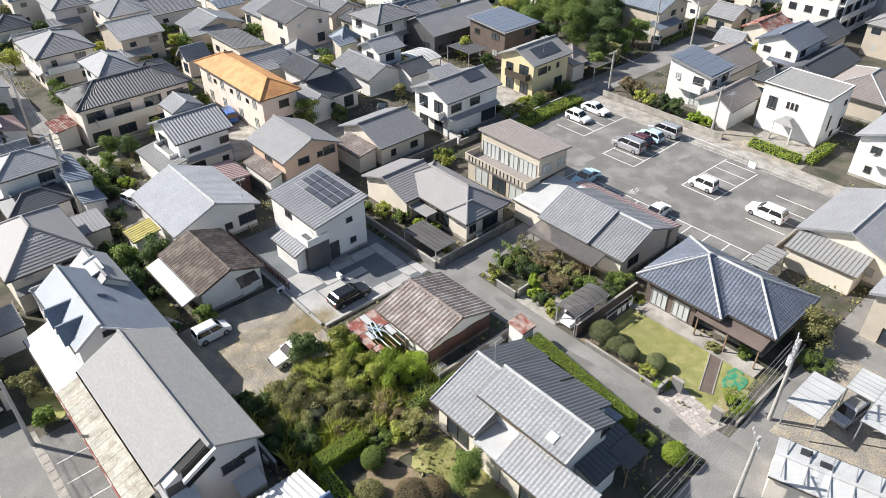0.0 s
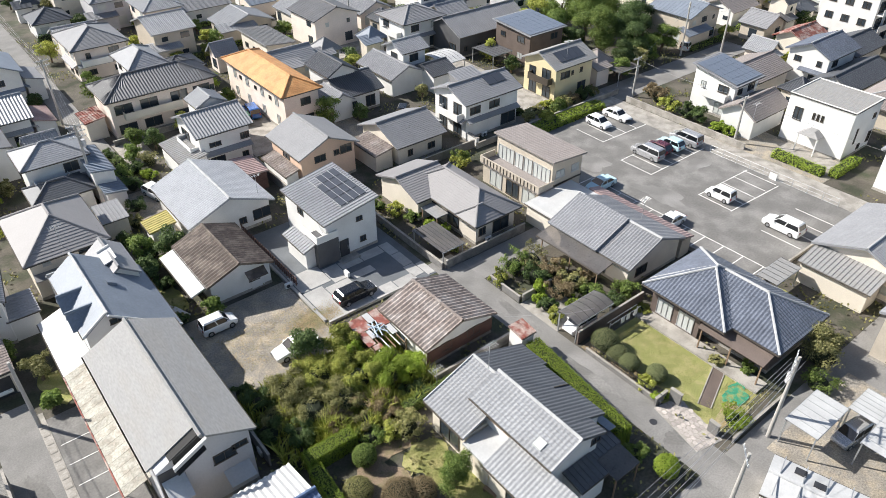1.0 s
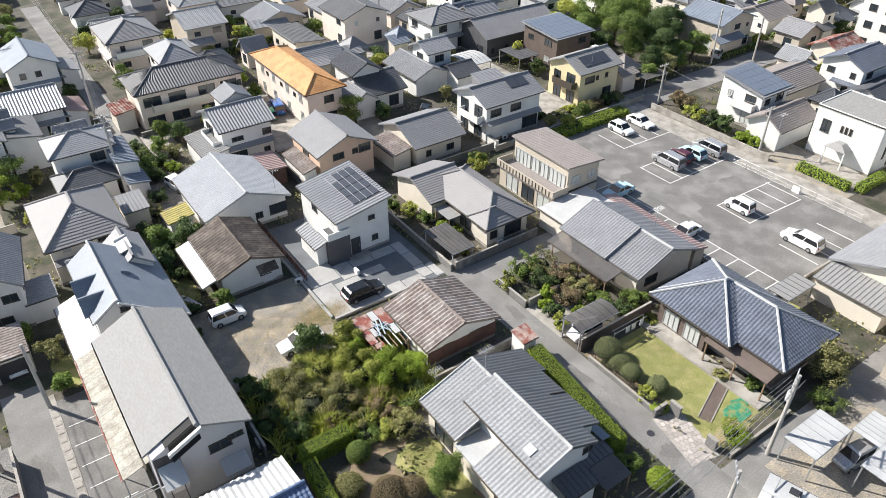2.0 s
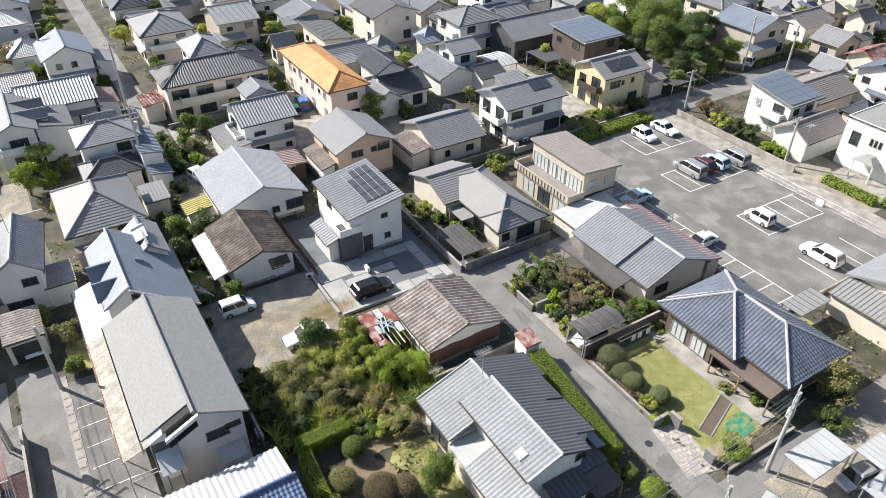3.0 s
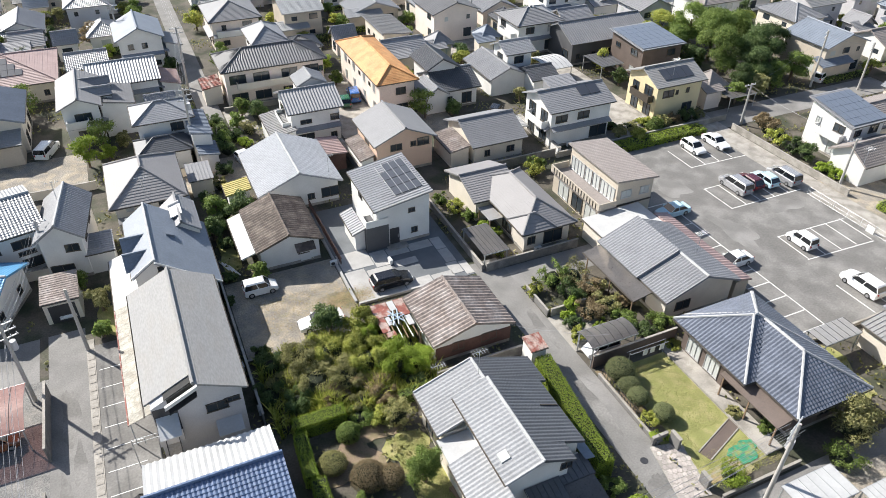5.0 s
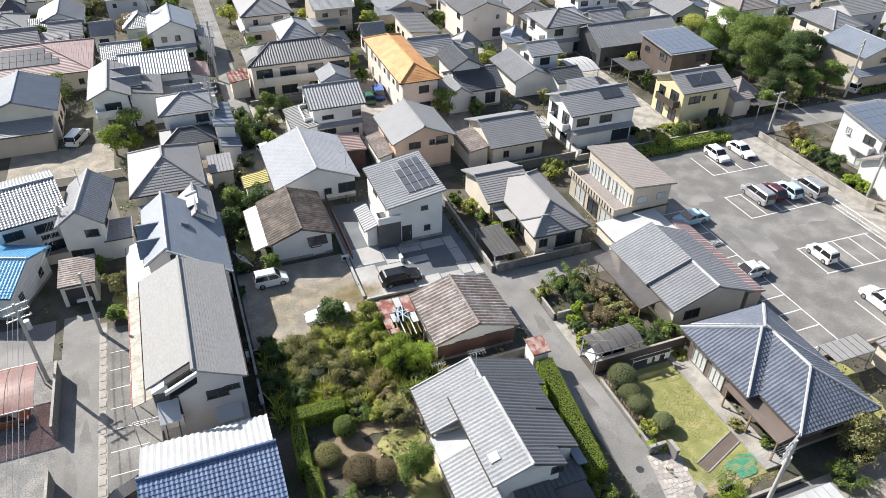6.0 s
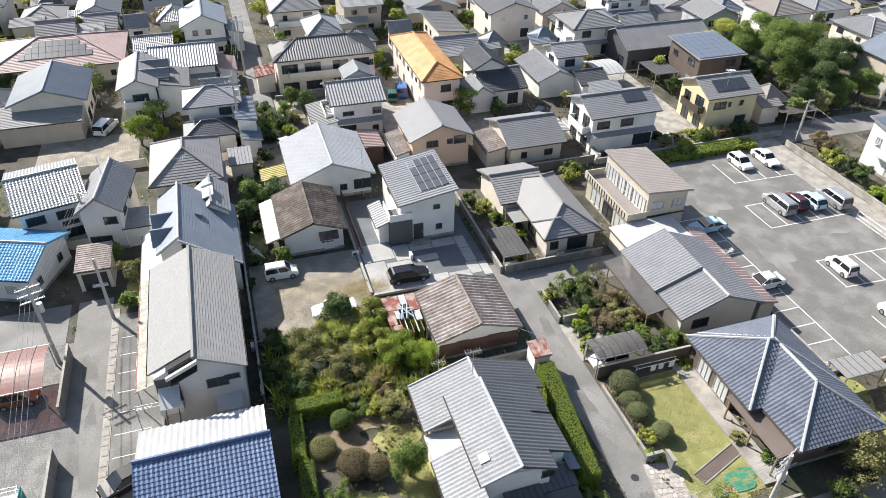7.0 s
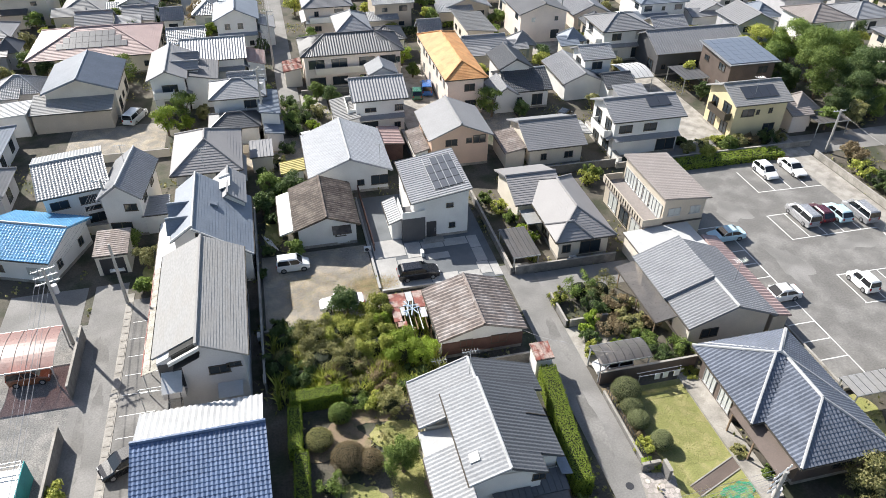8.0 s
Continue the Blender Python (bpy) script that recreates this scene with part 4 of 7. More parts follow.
th = house("slate_house", "low house with plain grey slate hip roofs", e_, 2.9, 2.0, "hip", CREAM, TAUPE, "slate", 0.6, cap=TAUPE,
           wins=[("f", 0.8, 0.6, 2.4, 1.6), ("f", -2, 1.0, 1.0, 1.0), ("l", -2, 0.6, 2.0, 1.6), ("l", 2, 0.6, 2.0, 1.6)],
           extra=[((42.2, 48.6, 53.0, 61.5), 2.9, 1.5, "gx", CREAM, TAUPE, "lap", 0.5),
                  ((44.1, 48.4, 44.9, 48.5), 2.95, 1.3, "hip", None, TAUPE, "lap", 0.5, TAUPE)])
part("side_porch_roof", Mesh().box(-5.0, -3.3, -1.6, 1.4, 2.1, 2.22), METALROOF, th)
part("side_porch_post", Mesh().box(-4.9, -4.8, -1.5, -1.4, 0, 2.1).box(-4.9, -4.8, 1.2, 1.3, 0, 2.1), WOOD, th)

# BE: beige two-storey house with long balcony
be = (56.8, 62.6, 45.8, 56.2)
th = house("beige_house", "beige two-storey house with long balcony and taupe tiles", be, 5.7, 0.5, "s-x", BEIGE, TILE_BEIGE, "tile", 0.35,
           wins=[("f", -1.2, 3.6, 1.5, 1.0, 1), ("f", 1.4, 3.6, 1.3, 1.0, 1), ("r", 0, 3.6, 1.5, 1.0), ("r", -3, 3.6, 1.0, 0.8)])
part("lower_storey", Mesh().box(-4.8, -2.55, -4.85, 4.85, 0, 2.7), BEIGE, th)
part("balcony_floor", Mesh().box(-5.1, -2.55, -5.2, 5.2, 2.7, 2.86), TILE_BEIGE, th)
part("balcony_wall", Mesh().box(-5.1, -4.98, -5.2, 5.2, 2.862, 3.7).box(-4.98, -2.6, -5.2, -5.08, 2.862, 3.7).box(-4.98, -2.6, 5.08, 5.2, 2.862, 3.7), BEIGE, th)
rail = Mesh()
for i in range(16):
    y = -4.6 + i * 0.6
    rail.box(-5.16, -5.1, y, y + 0.08, 2.9, 3.6)
part("balcony_slats", rail, BRONZE, th)
for i, y in enumerate((-3.8, -2.4, -0.8, 0.8, 2.4, 3.8)):
    window(th, (-2.55, 0, 0, 0), 0, "l", y, 2.95, 1.4, 1.9, dark=False)
for y in (-3.4, -0.6, 2.4):
    window(th, (-4.8, 0, 0, 0), 0, "l", y, 0.3, 2.2, 2.0, dark=(y == -0.6))
window(th, (0, 0, -4.85, 0), 0, "f", -3.7, 0.4, 1.5, 2.0, dark=False)
part("floor_band", Mesh().box(-2.6, 2.6, -4.92, -4.86, 2.6, 2.8), BRONZE, th)

# ---- second row ----
# windows that differ from the common run: (side, along, foot, width, height[, curtained])
WINS = {
    20: [("f", x, z, 2.5, 1.35) for x in (-5.8, -2.2, 2.2, 5.6) for z in (0.7, 3.6)] + [("f", 7.2, 3.7, 0.7, 0.9)],
    21: [("l", y, z, 0.9, 1.5, 1) for y in (-7, -2.5, 2.4, 6.5) for z in (0.7, 3.6)] + [("l", y, 3.9, 0.7, 0.6) for y in (-5, -0.4, 4.6)] + [("f", 0.6, 3.7, 1.6, 1.1), ("f", 0.8, 0.7, 1.8, 1.5)],
    13: [("f", -3.2, 3.7, 1.9, 1.1), ("f", 0.4, 3.7, 1.9, 1.1), ("f", 3.2, 0.5, 2.8, 1.7), ("l", -1.6, 3.3, 1.7, 1.8), ("l", 1.6, 3.3, 1.7, 1.8), ("l", -1.6, 0.5, 1.7, 1.8), ("l", 1.6, 0.5, 1.7, 1.8)],
    14: [("f", -2.0, 3.6, 2.0, 1.1), ("f", 1.6, 3.8, 0.6, 0.8), ("f", -0.4, 3.8, 0.5, 0.7), ("f", 2.0, 0.6, 1.8, 1.6), ("l", -1.4, 3.4, 1.8, 1.6), ("l", 1.6, 3.4, 1.4, 1.3), ("l", -1.6, 0.5, 1.6, 1.8), ("l", 1.4, 0.5, 1.6, 1.8)],
    11: [("f", -1.7, 1.0, 1.7, 1.0), ("f", -1.2, 3.2, 1.6, 0.9), ("f", 1.2, 3.4, 0.8, 0.7), ("f", 2.6, 3.3, 1.7, 1.1), ("l", 0, 3.0, 1.6, 1.1)],
    22: [("f", -1.4, 3.7, 1.6, 0.6), ("f", 2.4, 3.6, 0.7, 0.9), ("f", 3.0, 3.6, 0.6, 0.9), ("f", 2.4, 1.0, 0.9, 0.8), ("f", -1.6, 0.6, 2.4, 1.6), ("r", 0, 3.6, 1.6, 1.1), ("l", 1.0, 3.3, 2.4, 1.6)],
    27: [("f", 0.2, 3.5, 2.2, 1.1), ("f", 0.2, 0.5, 2.4, 1.6), ("r", -3, 3.6, 1.6, 1.1), ("r", 1, 3.6, 1.6, 1.1)],
    29: [("f", -1.6, 3.9, 0.9, 0.9), ("f", 0.6, 3.9, 0.9, 0.9), ("f", 2.2, 0.8, 0.8, 0.8), ("r", 0, 3.6, 1.6, 1.1)],
    24: [("f", -1.8, 3.4, 1.9, 1.0), ("f", 1.2, 3.4, 1.9, 1.0), ("f", 3.0, 3.6, 0.8, 0.7), ("f", 1.6, 0.9, 1.9, 1.1), ("f", 1.4, 2.5, 1.7, 0.5)],
}
for nm, label, rect, eave, rise, kind, wall, tile, style, seed, storeys, extra in (
    ("gable_house", "salmon gabled house with pale slate roof", (35.2, 44.0, 67.6, 76.5), 4.5, 1.9, "gy", ORANGEWALL, SLATE, "slate", 11, 2, [((33.6, 35.6, 68.5, 75), 2.4, 0.5, "s+x", WHITE, TILE_TAN, "corr", 0.2)]),
    ("slate_house", "low house with dark grey slate gable roof", (48.0, 56.4, 65.0, 74.5), 3.0, 1.9, "gx", CREAM, SLATE, "slate", 12, 1, [((45.2, 48.2, 66, 72), 2.4, 0.5, "s+x", CREAM, TILE_TAN, "corr", 0.2), ((56.2, 58.8, 69, 73), 2.4, 0.3, "s-x", None, WHITEROOF_AND_GLARE, "seam", 0.2)]),
    ("white_house", "white two-storey house with dark slate roof and solar panel", (59.8, 70.6, 65.2, 73.2), 5.6, 1.6, "gx", WHITE, SLATE, "slate", 13, 2, [((62.5, 67, 69.6, 72.5), 6.9, 0.7, "s+y", SLATE, SLATE, "slate", 0.2)]),
    ("yellow_house", "yellow two-storey house with silver roof and solar panels", (78.7, 88.0, 66.3, 74.2), 5.6, 1.7, "gx", YELLOW, METALROOF, "slate", 14, 2, []),
    ("dark_house", "long charcoal clad house with sloping dark roof", (79.4, 96.5, 90.0, 100.0), 4.0, 2.3, "gx", DARKWALL, SLATE, "seam", 15, 1, []),
    ("solar_house", "brown two-storey house with solar covered roof and balcony", (86.0, 95.0, 79.4, 89.0), 5.7, 0.7, "s+y", BROWNWALL, TILE_GREY, "lap", 16, 2, []),
    ("hip_house", "white two-storey house with dark hip roof", (72.9, 82.6, 97.6, 106.5), 5.6, 1.7, "hip", WHITE, SLATE, "lap", 17, 2, []),
    ("white_house", "white two-storey house with stepped grey tile roofs", (64.5, 70.0, 86.4, 92.2), 5.6, 1.3, "gx", WHITE, TILE_GREY, "kawara", 18, 2, [((60.5, 67.5, 84.0, 94.0), 3.0, 1.5, "gy", WHITE, TILE_GREY, "kawara", 0.5), ((66.5, 71.5, 81.0, 87.0), 3.0, 1.2, "gx", WHITE, TILE_DARK_AND_SHADED, "kawara", 0.5)]),
    ("dark_tiled_house", "traditional house with dark tiles and white walls", (50.8, 58.2, 82.6, 91.0), 3.1, 1.9, "gx", WHITE, TILE_DARK_AND_SHADED, "kawara", 19, 1, [((50.5, 56.0, 86.0, 93.0), 5.4, 1.5, "gy", WHITE, TILE_DARK_AND_SHADED, "kawara", 0.5), ((48.6, 52.5, 82.0, 87.5), 3.0, 1.2, "gy", WHITE, TILE_GREY, "kawara", 0.4)]),
    ("apartment_block", "two-storey pinkish apartment block with dark ribbed roof", (21.4, 37.8, 96.2, 104.6), 5.8, 1.9, "hip", PINK, SLATE_DARK, "rib", 20, 2, [((18.6, 21.6, 98.5, 103), 2.8, 0.4, "s+x", CREAM, REDROOF, "seam", 0.2)]),
    ("orange_roof_block", "salmon two-storey block with bright orange roof", (41.2, 47.8, 82.8, 102.6), 5.8, 1.5, "hip", PINK, ORANGE, "slate", 21, 2, []),
    ("striped_tile_house", "white two-storey house with grey ribbed tile roof", (27.0, 34.9, 78.8, 87.0), 5.6, 1.7, "gx", WHITE, SLATE, "rib", 22, 2, [((24.4, 28.0, 78.2, 86.0), 3.0, 0.6, "s+x", WHITE, METALROOF, "seam", 0.2), ((30.5, 35.0, 86.8, 91.0), 5.9, 1.1, "gy", WHITE, TILE_SILVER_AND_SUNLIT, "kawara", 0.3)]),
    ("hip_house", "house with weathered grey hip roof", (3.6, 11.9, 65.1, 76.0), 4.7, 2.4, "hip", CREAM, TAUPE, "lap", 23, 2, []),
    ("white_house", "white two-storey house with blue-grey tiles", (-11.2, -3.6, 62.5, 72.9), 5.3, 1.7, "gx", WHITE, TILE_SILVER_AND_SUNLIT, "wide", 24, 2, []),
    ("blue_roof_house", "low white house with sky-blue tile roof", (-14.9, -5.9, 54.0, 62.6), 3.2, 1.5, "gx", WHITE, TILE_SKY, "wide", 25, 1, []),
    ("grey_house", "white house with grey gable roof and dormers", (-1.1, 4.6, 92.0, 103.6), 5.6, 1.3, "gy", WHITE, SLATE, "lap", 27, 2, [((4.0, 8.8, 93.5, 101), 4.6, 0.9, "s-x", WHITE, SLATE_DARK, "lap", 0.3), ((2.0, 6.2, 95.0, 97.4), 5.7, 0.9, "gx", WHITE, SLATE, "lap", 0.2), ((2.0, 6.2, 98.6, 101), 5.7, 0.9, "gx", WHITE, SLATE, "lap", 0.2)]),
    ("ribbed_roof_house", "house with bright ribbed tile roof", (3.0, 13.2, 101.0, 110.5), 4.6, 1.9, "gx", WHITE, TILE_SILVER_AND_SUNLIT, "rib", 28, 2, [((13.0, 16.0, 102, 108), 3.0, 0.8, "s-x", WHITE, ROSE, "seam", 0.2)]),
    ("white_house", "white two-storey gabled house with slate roof", (7.9, 15.8, 116.5, 126.5), 5.6, 1.9, "gy", WHITE, SLATE_BLUE, "lap", 29, 2, [((15.6, 18.4, 118, 124), 3.4, 0.8, "s-x", WHITE, SLATE, "lap", 0.2)]),
    ("rose_roof_house", "broad low house with rose hip roof and solar panels", (-21.6, -1.2, 109.5, 124.5), 3.3, 2.6, "hip", CREAM, ROSE, "lap", 30, 1, []),
    ("grey_roof_house", "house with ribbed silver gable roof", (-15.6, -5.2, 92.6, 104.0), 4.6, 1.9, "gy", CREAM, SLATE_BLUE, "corr", 31, 1, [((-17.0, -6.0, 89.4, 94.5), 3.0, 0.9, "s+y", BEIGE, METALROOF, "lap", 0.3), ((-24, -17, 89, 94), 3.0, 0.5, "s+x", WHITE, WHITEROOF_AND_GLARE, "seam", 0.3)]),
    ("tiled_house", "white two-storey house with stepped grey tile roofs", (7.8, 15.6, 83.5, 90.0), 5.6, 1.5, "hip", WHITE, TILE_GREY, "slate", 32, 2, [((7.4, 14.4, 79.6, 84.6), 3.0, 1.2, "hip", WHITE, TILE_DARK_AND_SHADED, "slate", 0.4), ((14.4, 17.2, 80, 88), 4.4, 0.5, "s-x", WHITE, SLATE_BLUE, "seam", 0.2)]),
    ("hip_house", "pale two-storey house with grey hip roof", (23.6, 33.0, 120.4, 131.5), 5.6, 2.0, "hip", PINK, SLATE, "slate", 33, 2, []),
    ("hip_house", "white two-storey house with pale pyramid roof", (28.2, 34.4, 106.6, 115.5), 5.6, 1.8, "hip", WHITE, TILE_GREY, "slate", 34, 2, [((33.5, 40.5, 107.5, 114), 3.4, 1.3, "hip", WHITE, TILE_DARK_AND_SHADED, "kawara", 0.4)]),
    ("shed_roof_house", "low house with plain grey metal roof", (51.4, 57.4, 108.2, 119.4), 3.3, 0.6, "s-x", CREAM, METALROOF, "seam", 35, 1, []),
    ("solar_house", "white two-storey house with solar panel roof", (94.4, 101.6, 45.6, 53.6), 5.6, 1.4, "s+y", WHITE, SLATE, "slate", 36, 2, [((91.4, 100.6, 40.2, 46.2), 3.1, 1.8, "gx", WHITE, TILE_BEIGE, "tile", 0.5), ((101.8, 114, 47.4, 55.6), 3.1, 1.7, "gx", CREAM, TILE_BEIGE, "tile", 0.5)]),
    ("blue_tile_house", "two-storey house with blue-grey tiles and glazed balcony", (115.3, 125.0, 42.4, 50.2), 5.5, 1.8, "gx", WHITE, TILE_BLUE, "kawara", 40, 2, [((112.0, 126, 36.5, 43.5), 3.0, 1.6, "gx", WHITE, TILE_DARK_AND_SHADED, "kawara", 0.4)]),
    ("hip_house", "low house with broad brown-grey hip roof", (109.0, 122.0, 26.0, 35.8), 3.2, 2.2, "hip", BEIGE, TILE_BEIGE, "kawara", 41, 1, []),
    ("red_roof_house", "low house with faded red roof", (126.0, 134.5, 51.8, 58.2), 3.2, 1.5, "gx", CREAM, REDROOF, "lap", 42, 1, [((126.0, 137, 43.0, 50.0), 3.3, 1.8, "gx", CREAM, TILE_DARK_AND_SHADED, "kawara", 0.4)]),
    ("right_house", "house with grey tile roof and cream lean-to", (69.6, 82.0, 10.0, 20.4), 3.3, 2.0, "gx", CREAM, TILE_GREY, "kawara", 37, 1, [((66.6, 70.2, 12.5, 20.0), 2.6, 0.7, "s+x", CREAM, METALROOF, "seam", 0.3)]),
    ("right_house", "two-storey house with dark tiles and balcony", (60.8, 70.0, 0.5, 10.0), 5.4, 1.8, "gx", BEIGE, TILE_GREY, "kawara", 38, 2, []),
    ("right_house", "white two-storey house with rose tiled lower roof", (91.5, 103, 14.5, 24.0), 5.6, 1.8, "gx", WHITE, TILE_GREY, "kawara", 39, 2, [((88.5, 103, 11.5, 15), 2.8, 0.8, "s+y", WHITE, ROSE, "lap", 0.3)]),
):
    w, d = rect[1] - rect[0], rect[3] - rect[2]
    th = house(nm, label, rect, eave, rise, kind, wall, tile, style, 0.55, wins=WINS[seed] if seed in WINS else autowins(rect, storeys, 0.55, "flr" if rect[0] > 20 else "fr", seed), extra=extra,
               cap=MORTAR if style in ("kawara", "wide") else None, rz={24: 13.0, 25: -21.0}.get(seed, 0.0))
    lr = (-w / 2, w / 2, -d / 2, d / 2)
    if storeys == 2 and seed not in (14, 16, 21, 20, 11, 24):
        lower_eave(th, lr, 0.55, "f", tile)
        lower_eave(th, lr, 0.55, "l" if rect[0] > 20 else "r", tile, -1, 0.3)
    if seed in (13, 14, 17, 18, 22, 36, 39):
        balcony(th, lr, 0.55, "l", -0.6, d * 0.55, BRONZE if seed == 14 else WHITE)
    if seed in (20, 27, 32, 33, 38):
        balcony(th, lr, 0.55, "f", -w * 0.12, w * 0.5, CREAM if seed == 20 else WHITE)
    if seed == 20:
        balcony(th, lr, 0.55, "f", w * 0.33, w * 0.2, CREAM)
    if seed in (13, 14, 16, 30, 36):
        # solar panels lying on the sunny slope
        run = d / 2 if kind in ("gx", "hip") else d
        sl_ = rise / run
        nx, ny, x0, y0, pw, pd = {13: (2, 1, 0.6, -2.0, 1.6, 1.6), 14: (4, 1, -2.6, -2.9, 1.3, 2.0), 16: (7, 6, -4.2, -4.4, 1.18, 1.4), 30: (11, 3, -5.5, -5.2, 0.95, 1.3), 36: (6, 5, -3.3, -3.6, 1.08, 1.35)}[seed]
        for i, j in product(range(nx), range(ny)):
            if seed == 30 and abs(i - 5) > 5 - j * 1.0:
                continue
            x, y = x0 + i * (pw + 0.05), y0 + j * (pd + 0.05)
            q = [(x, y), (x + pw, y), (x + pw, y + pd), (x, y + pd)]
            z = lambda yy: eave + (yy + d / 2) * sl_
            part("solar_panel", Mesh().prism([(a, b, z(b) + 0.08) for a, b in q], [(a, b, z(b) + 0.13) for a, b in q]), SOLARPALE if seed in (16, 36) else SOLAR, th, "solar panel coloured pale as reflected sky" if seed in (16, 36) else "dark solar panel")

th = house("white_house_wing", "gabled two-storey wing with grey tiles and white walls", (-3.3, 1.6, 60.4, 69.4), 5.1, 1.8, "gy", WHITE, TILE_GREY, "wide", 0.45, cap=MORTAR, rz=-7.0,
           wins=[("f", -0.6, 0.9, 2.3, 1.0), ("f", 0.9, 3.4, 1.4, 0.9), ("r", -2, 3.5, 1.4, 0.9), ("r", 1.5, 3.5, 1.4, 0.9), ("r", 0, 0.9, 1.6, 1.1)])
# navy tiled house; sun glare on its back slope is put into white sheeting
th = house("navy_tiled_house", "house with navy glazed tile roof, its sunlit back slope coloured white", (3.2, 12.9, 19.0, 25.5), 3.0, 2.2, "s+y", CREAM, TILE_NAVY, "wide", 0.4,
           wins=[("f", -2, 0.8, 1.8, 1.2), ("f", 2, 0.8, 1.8, 1.2), ("r", 0, 1, 1.6, 1.1)],
           extra=[((3.4, 12.7, 25.5, 29.1), 4.3, 0.9, "s-y", CREAM, WHITEROOF_AND_GLARE, "corr", 0.3), ((8.0, 14.0, 15.4, 19.0), 2.4, 0.5, "s+y", CREAM, WHITEROOF_AND_GLARE, "corr", 0.2)])
part("ridge_cap", Mesh().tube((-4.85, 3.25, 5.3), (4.85, 3.25, 5.3), 0.16), TILE_NAVY, th)

# white cubic house
wc = (95.6, 103.5, 29.4, 38.6)
th = house("cubic_house", "white modern cubic house with flat roof", wc, 7.0, 0, "flat", WHITE, METALROOF, "seam", 0.1,
           wins=[("f", -1.5, 2.0, 0.4, 2.2), ("f", 2.5, 4.6, 0.8, 0.8), ("f", 0.5, 0.6, 0.8, 0.8), ("l", 0.6, 4.4, 0.35, 0.9), ("l", 0.0, 4.4, 0.35, 0.9), ("l", -0.6, 4.4, 0.35, 0.9), ("l", 2.8, 3.6, 1.2, 1.8), ("f", 3.0, 1.0, 0.9, 1.6)])
part("porch_roof", Mesh().prism([(-5.6, -1.6, 2.6), (-3.85, -1.6, 2.6), (-3.85, 1.4, 2.6), (-5.6, 1.4, 2.6)], [(-5.0, -0.6, 3.3), (-3.85, -0.6, 3.3), (-3.85, 0.4, 3.3), (-5.0, 0.4, 3.3)]), METALROOF, th)
part("porch_post", Mesh().box(-5.5, -5.35, -1.5, -1.35, 0, 2.6).box(-5.5, -5.35, 1.15, 1.3, 0, 2.6), WHITE, th)


# ---- planting ----
LEAFN = 0


def leaves(lumps, n, size, seed, shell=0.55, flat=0.0):
    """Many small leaf blades filling rounded lumps (x, y, z, rx, ry, rz)."""
    rng = np.random.default_rng(seed)
    vol = np.array([q[3] * q[4] + q[4] * q[5] + q[3] * q[5] for q in lumps])
    pick = rng.choice(len(lumps), n, p=vol / vol.sum())
    L = np.array(lumps)[pick]
    d = rng.normal(size=(n, 3))
    d /= np.linalg.norm(d, axis=1)[:, None]
    d[:, 2] = np.where(d[:, 2] < -0.4, -d[:, 2], d[:, 2])
    rad = (shell + (1 - shell) * rng.random(n) ** 0.6) * (1 + (0.05 if shell > 0.9 else 0.15) * rng.normal(size=n))
    c = L[:, :3] + d * L[:, 3:] * rad[:, None]
    nrm = d + 0.25 * np.array([-0.45, 0.6, 0.9]) * (rng.random((n, 1)) < 0.5) + 0.55 * rng.normal(size=(n, 3))
    nrm /= np.linalg.norm(nrm, axis=1)[:, None]
    a = np.cross(nrm, rng.normal(size=(n, 3)))
    a /= np.linalg.norm(a, axis=1)[:, None]
    b = np.cross(nrm, a)
    s = size * (0.6 + 0.8 * rng.random(n))[:, None]
    v = np.stack([c - a * s, c - b * s * 0.55, c + a * s, c + b * s * 0.55], 1).reshape(-1, 3)
    v[:, 2] = np.maximum(v[:, 2], 0.02)
    m = Mesh()
    m.v = v.tolist()
    m.f = np.arange(4 * n).reshape(-1, 4).tolist()
    return m


def blob(m, x, y, z, rx, ry, rz, seed=0, n=8):
    """A rough rounded inner mass."""
    rng = random.Random(seed)
    k = len(m.v)
    rows = 5
    for i in range(rows + 1):
        f = math.pi * i / rows
        for j in range(n):
            g = 2 * math.pi * j / n
            q = 1 + rng.uniform(-0.08, 0.08)
            m.v.append((x + rx * q * math.sin(f) * math.cos(g), y + ry * q * math.sin(f) * math.sin(g), max(0.01, z + rz * q * math.cos(f))))
    for i in range(rows):
        for j in range(n):
            m.f.append((k + i * n + j, k + (i + 1) * n + j, k + (i + 1) * n + (j + 1) % n, k + i * n + (j + 1) % n))
    return m


SEED = 100


def bush(label, u, v, r, h, material, n=900, size=0.11, name="bush", tidy=False, group=""):
    """A shrub: one dark inner mass as its shade, and a coat of leaves; tidy: clipped round."""
    global SEED
    SEED += 1
    rng = random.Random(SEED)
    th = thing(name, label, "bush", (u, v, 0), group=group)
    if tidy:
        lumps = [(0, 0, h * 0.5, r, r, h * 0.52)]
    else:
        lumps = [(rng.uniform(-0.8, 0.8) * r, rng.uniform(-0.8, 0.8) * r, h * rng.uniform(0.25, 0.85), r * rng.uniform(0.18, 0.42), r * rng.uniform(0.18, 0.42), h * rng.uniform(0.14, 0.3)) for _ in range(18)]
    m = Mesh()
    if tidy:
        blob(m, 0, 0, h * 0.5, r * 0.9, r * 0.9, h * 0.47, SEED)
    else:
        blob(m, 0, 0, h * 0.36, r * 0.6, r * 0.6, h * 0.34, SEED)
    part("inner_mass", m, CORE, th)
    part("foliage", leaves(lumps, int(n * 1.7), size * 0.78, SEED, 0.93 if tidy else 0.5), material, th)
    return th


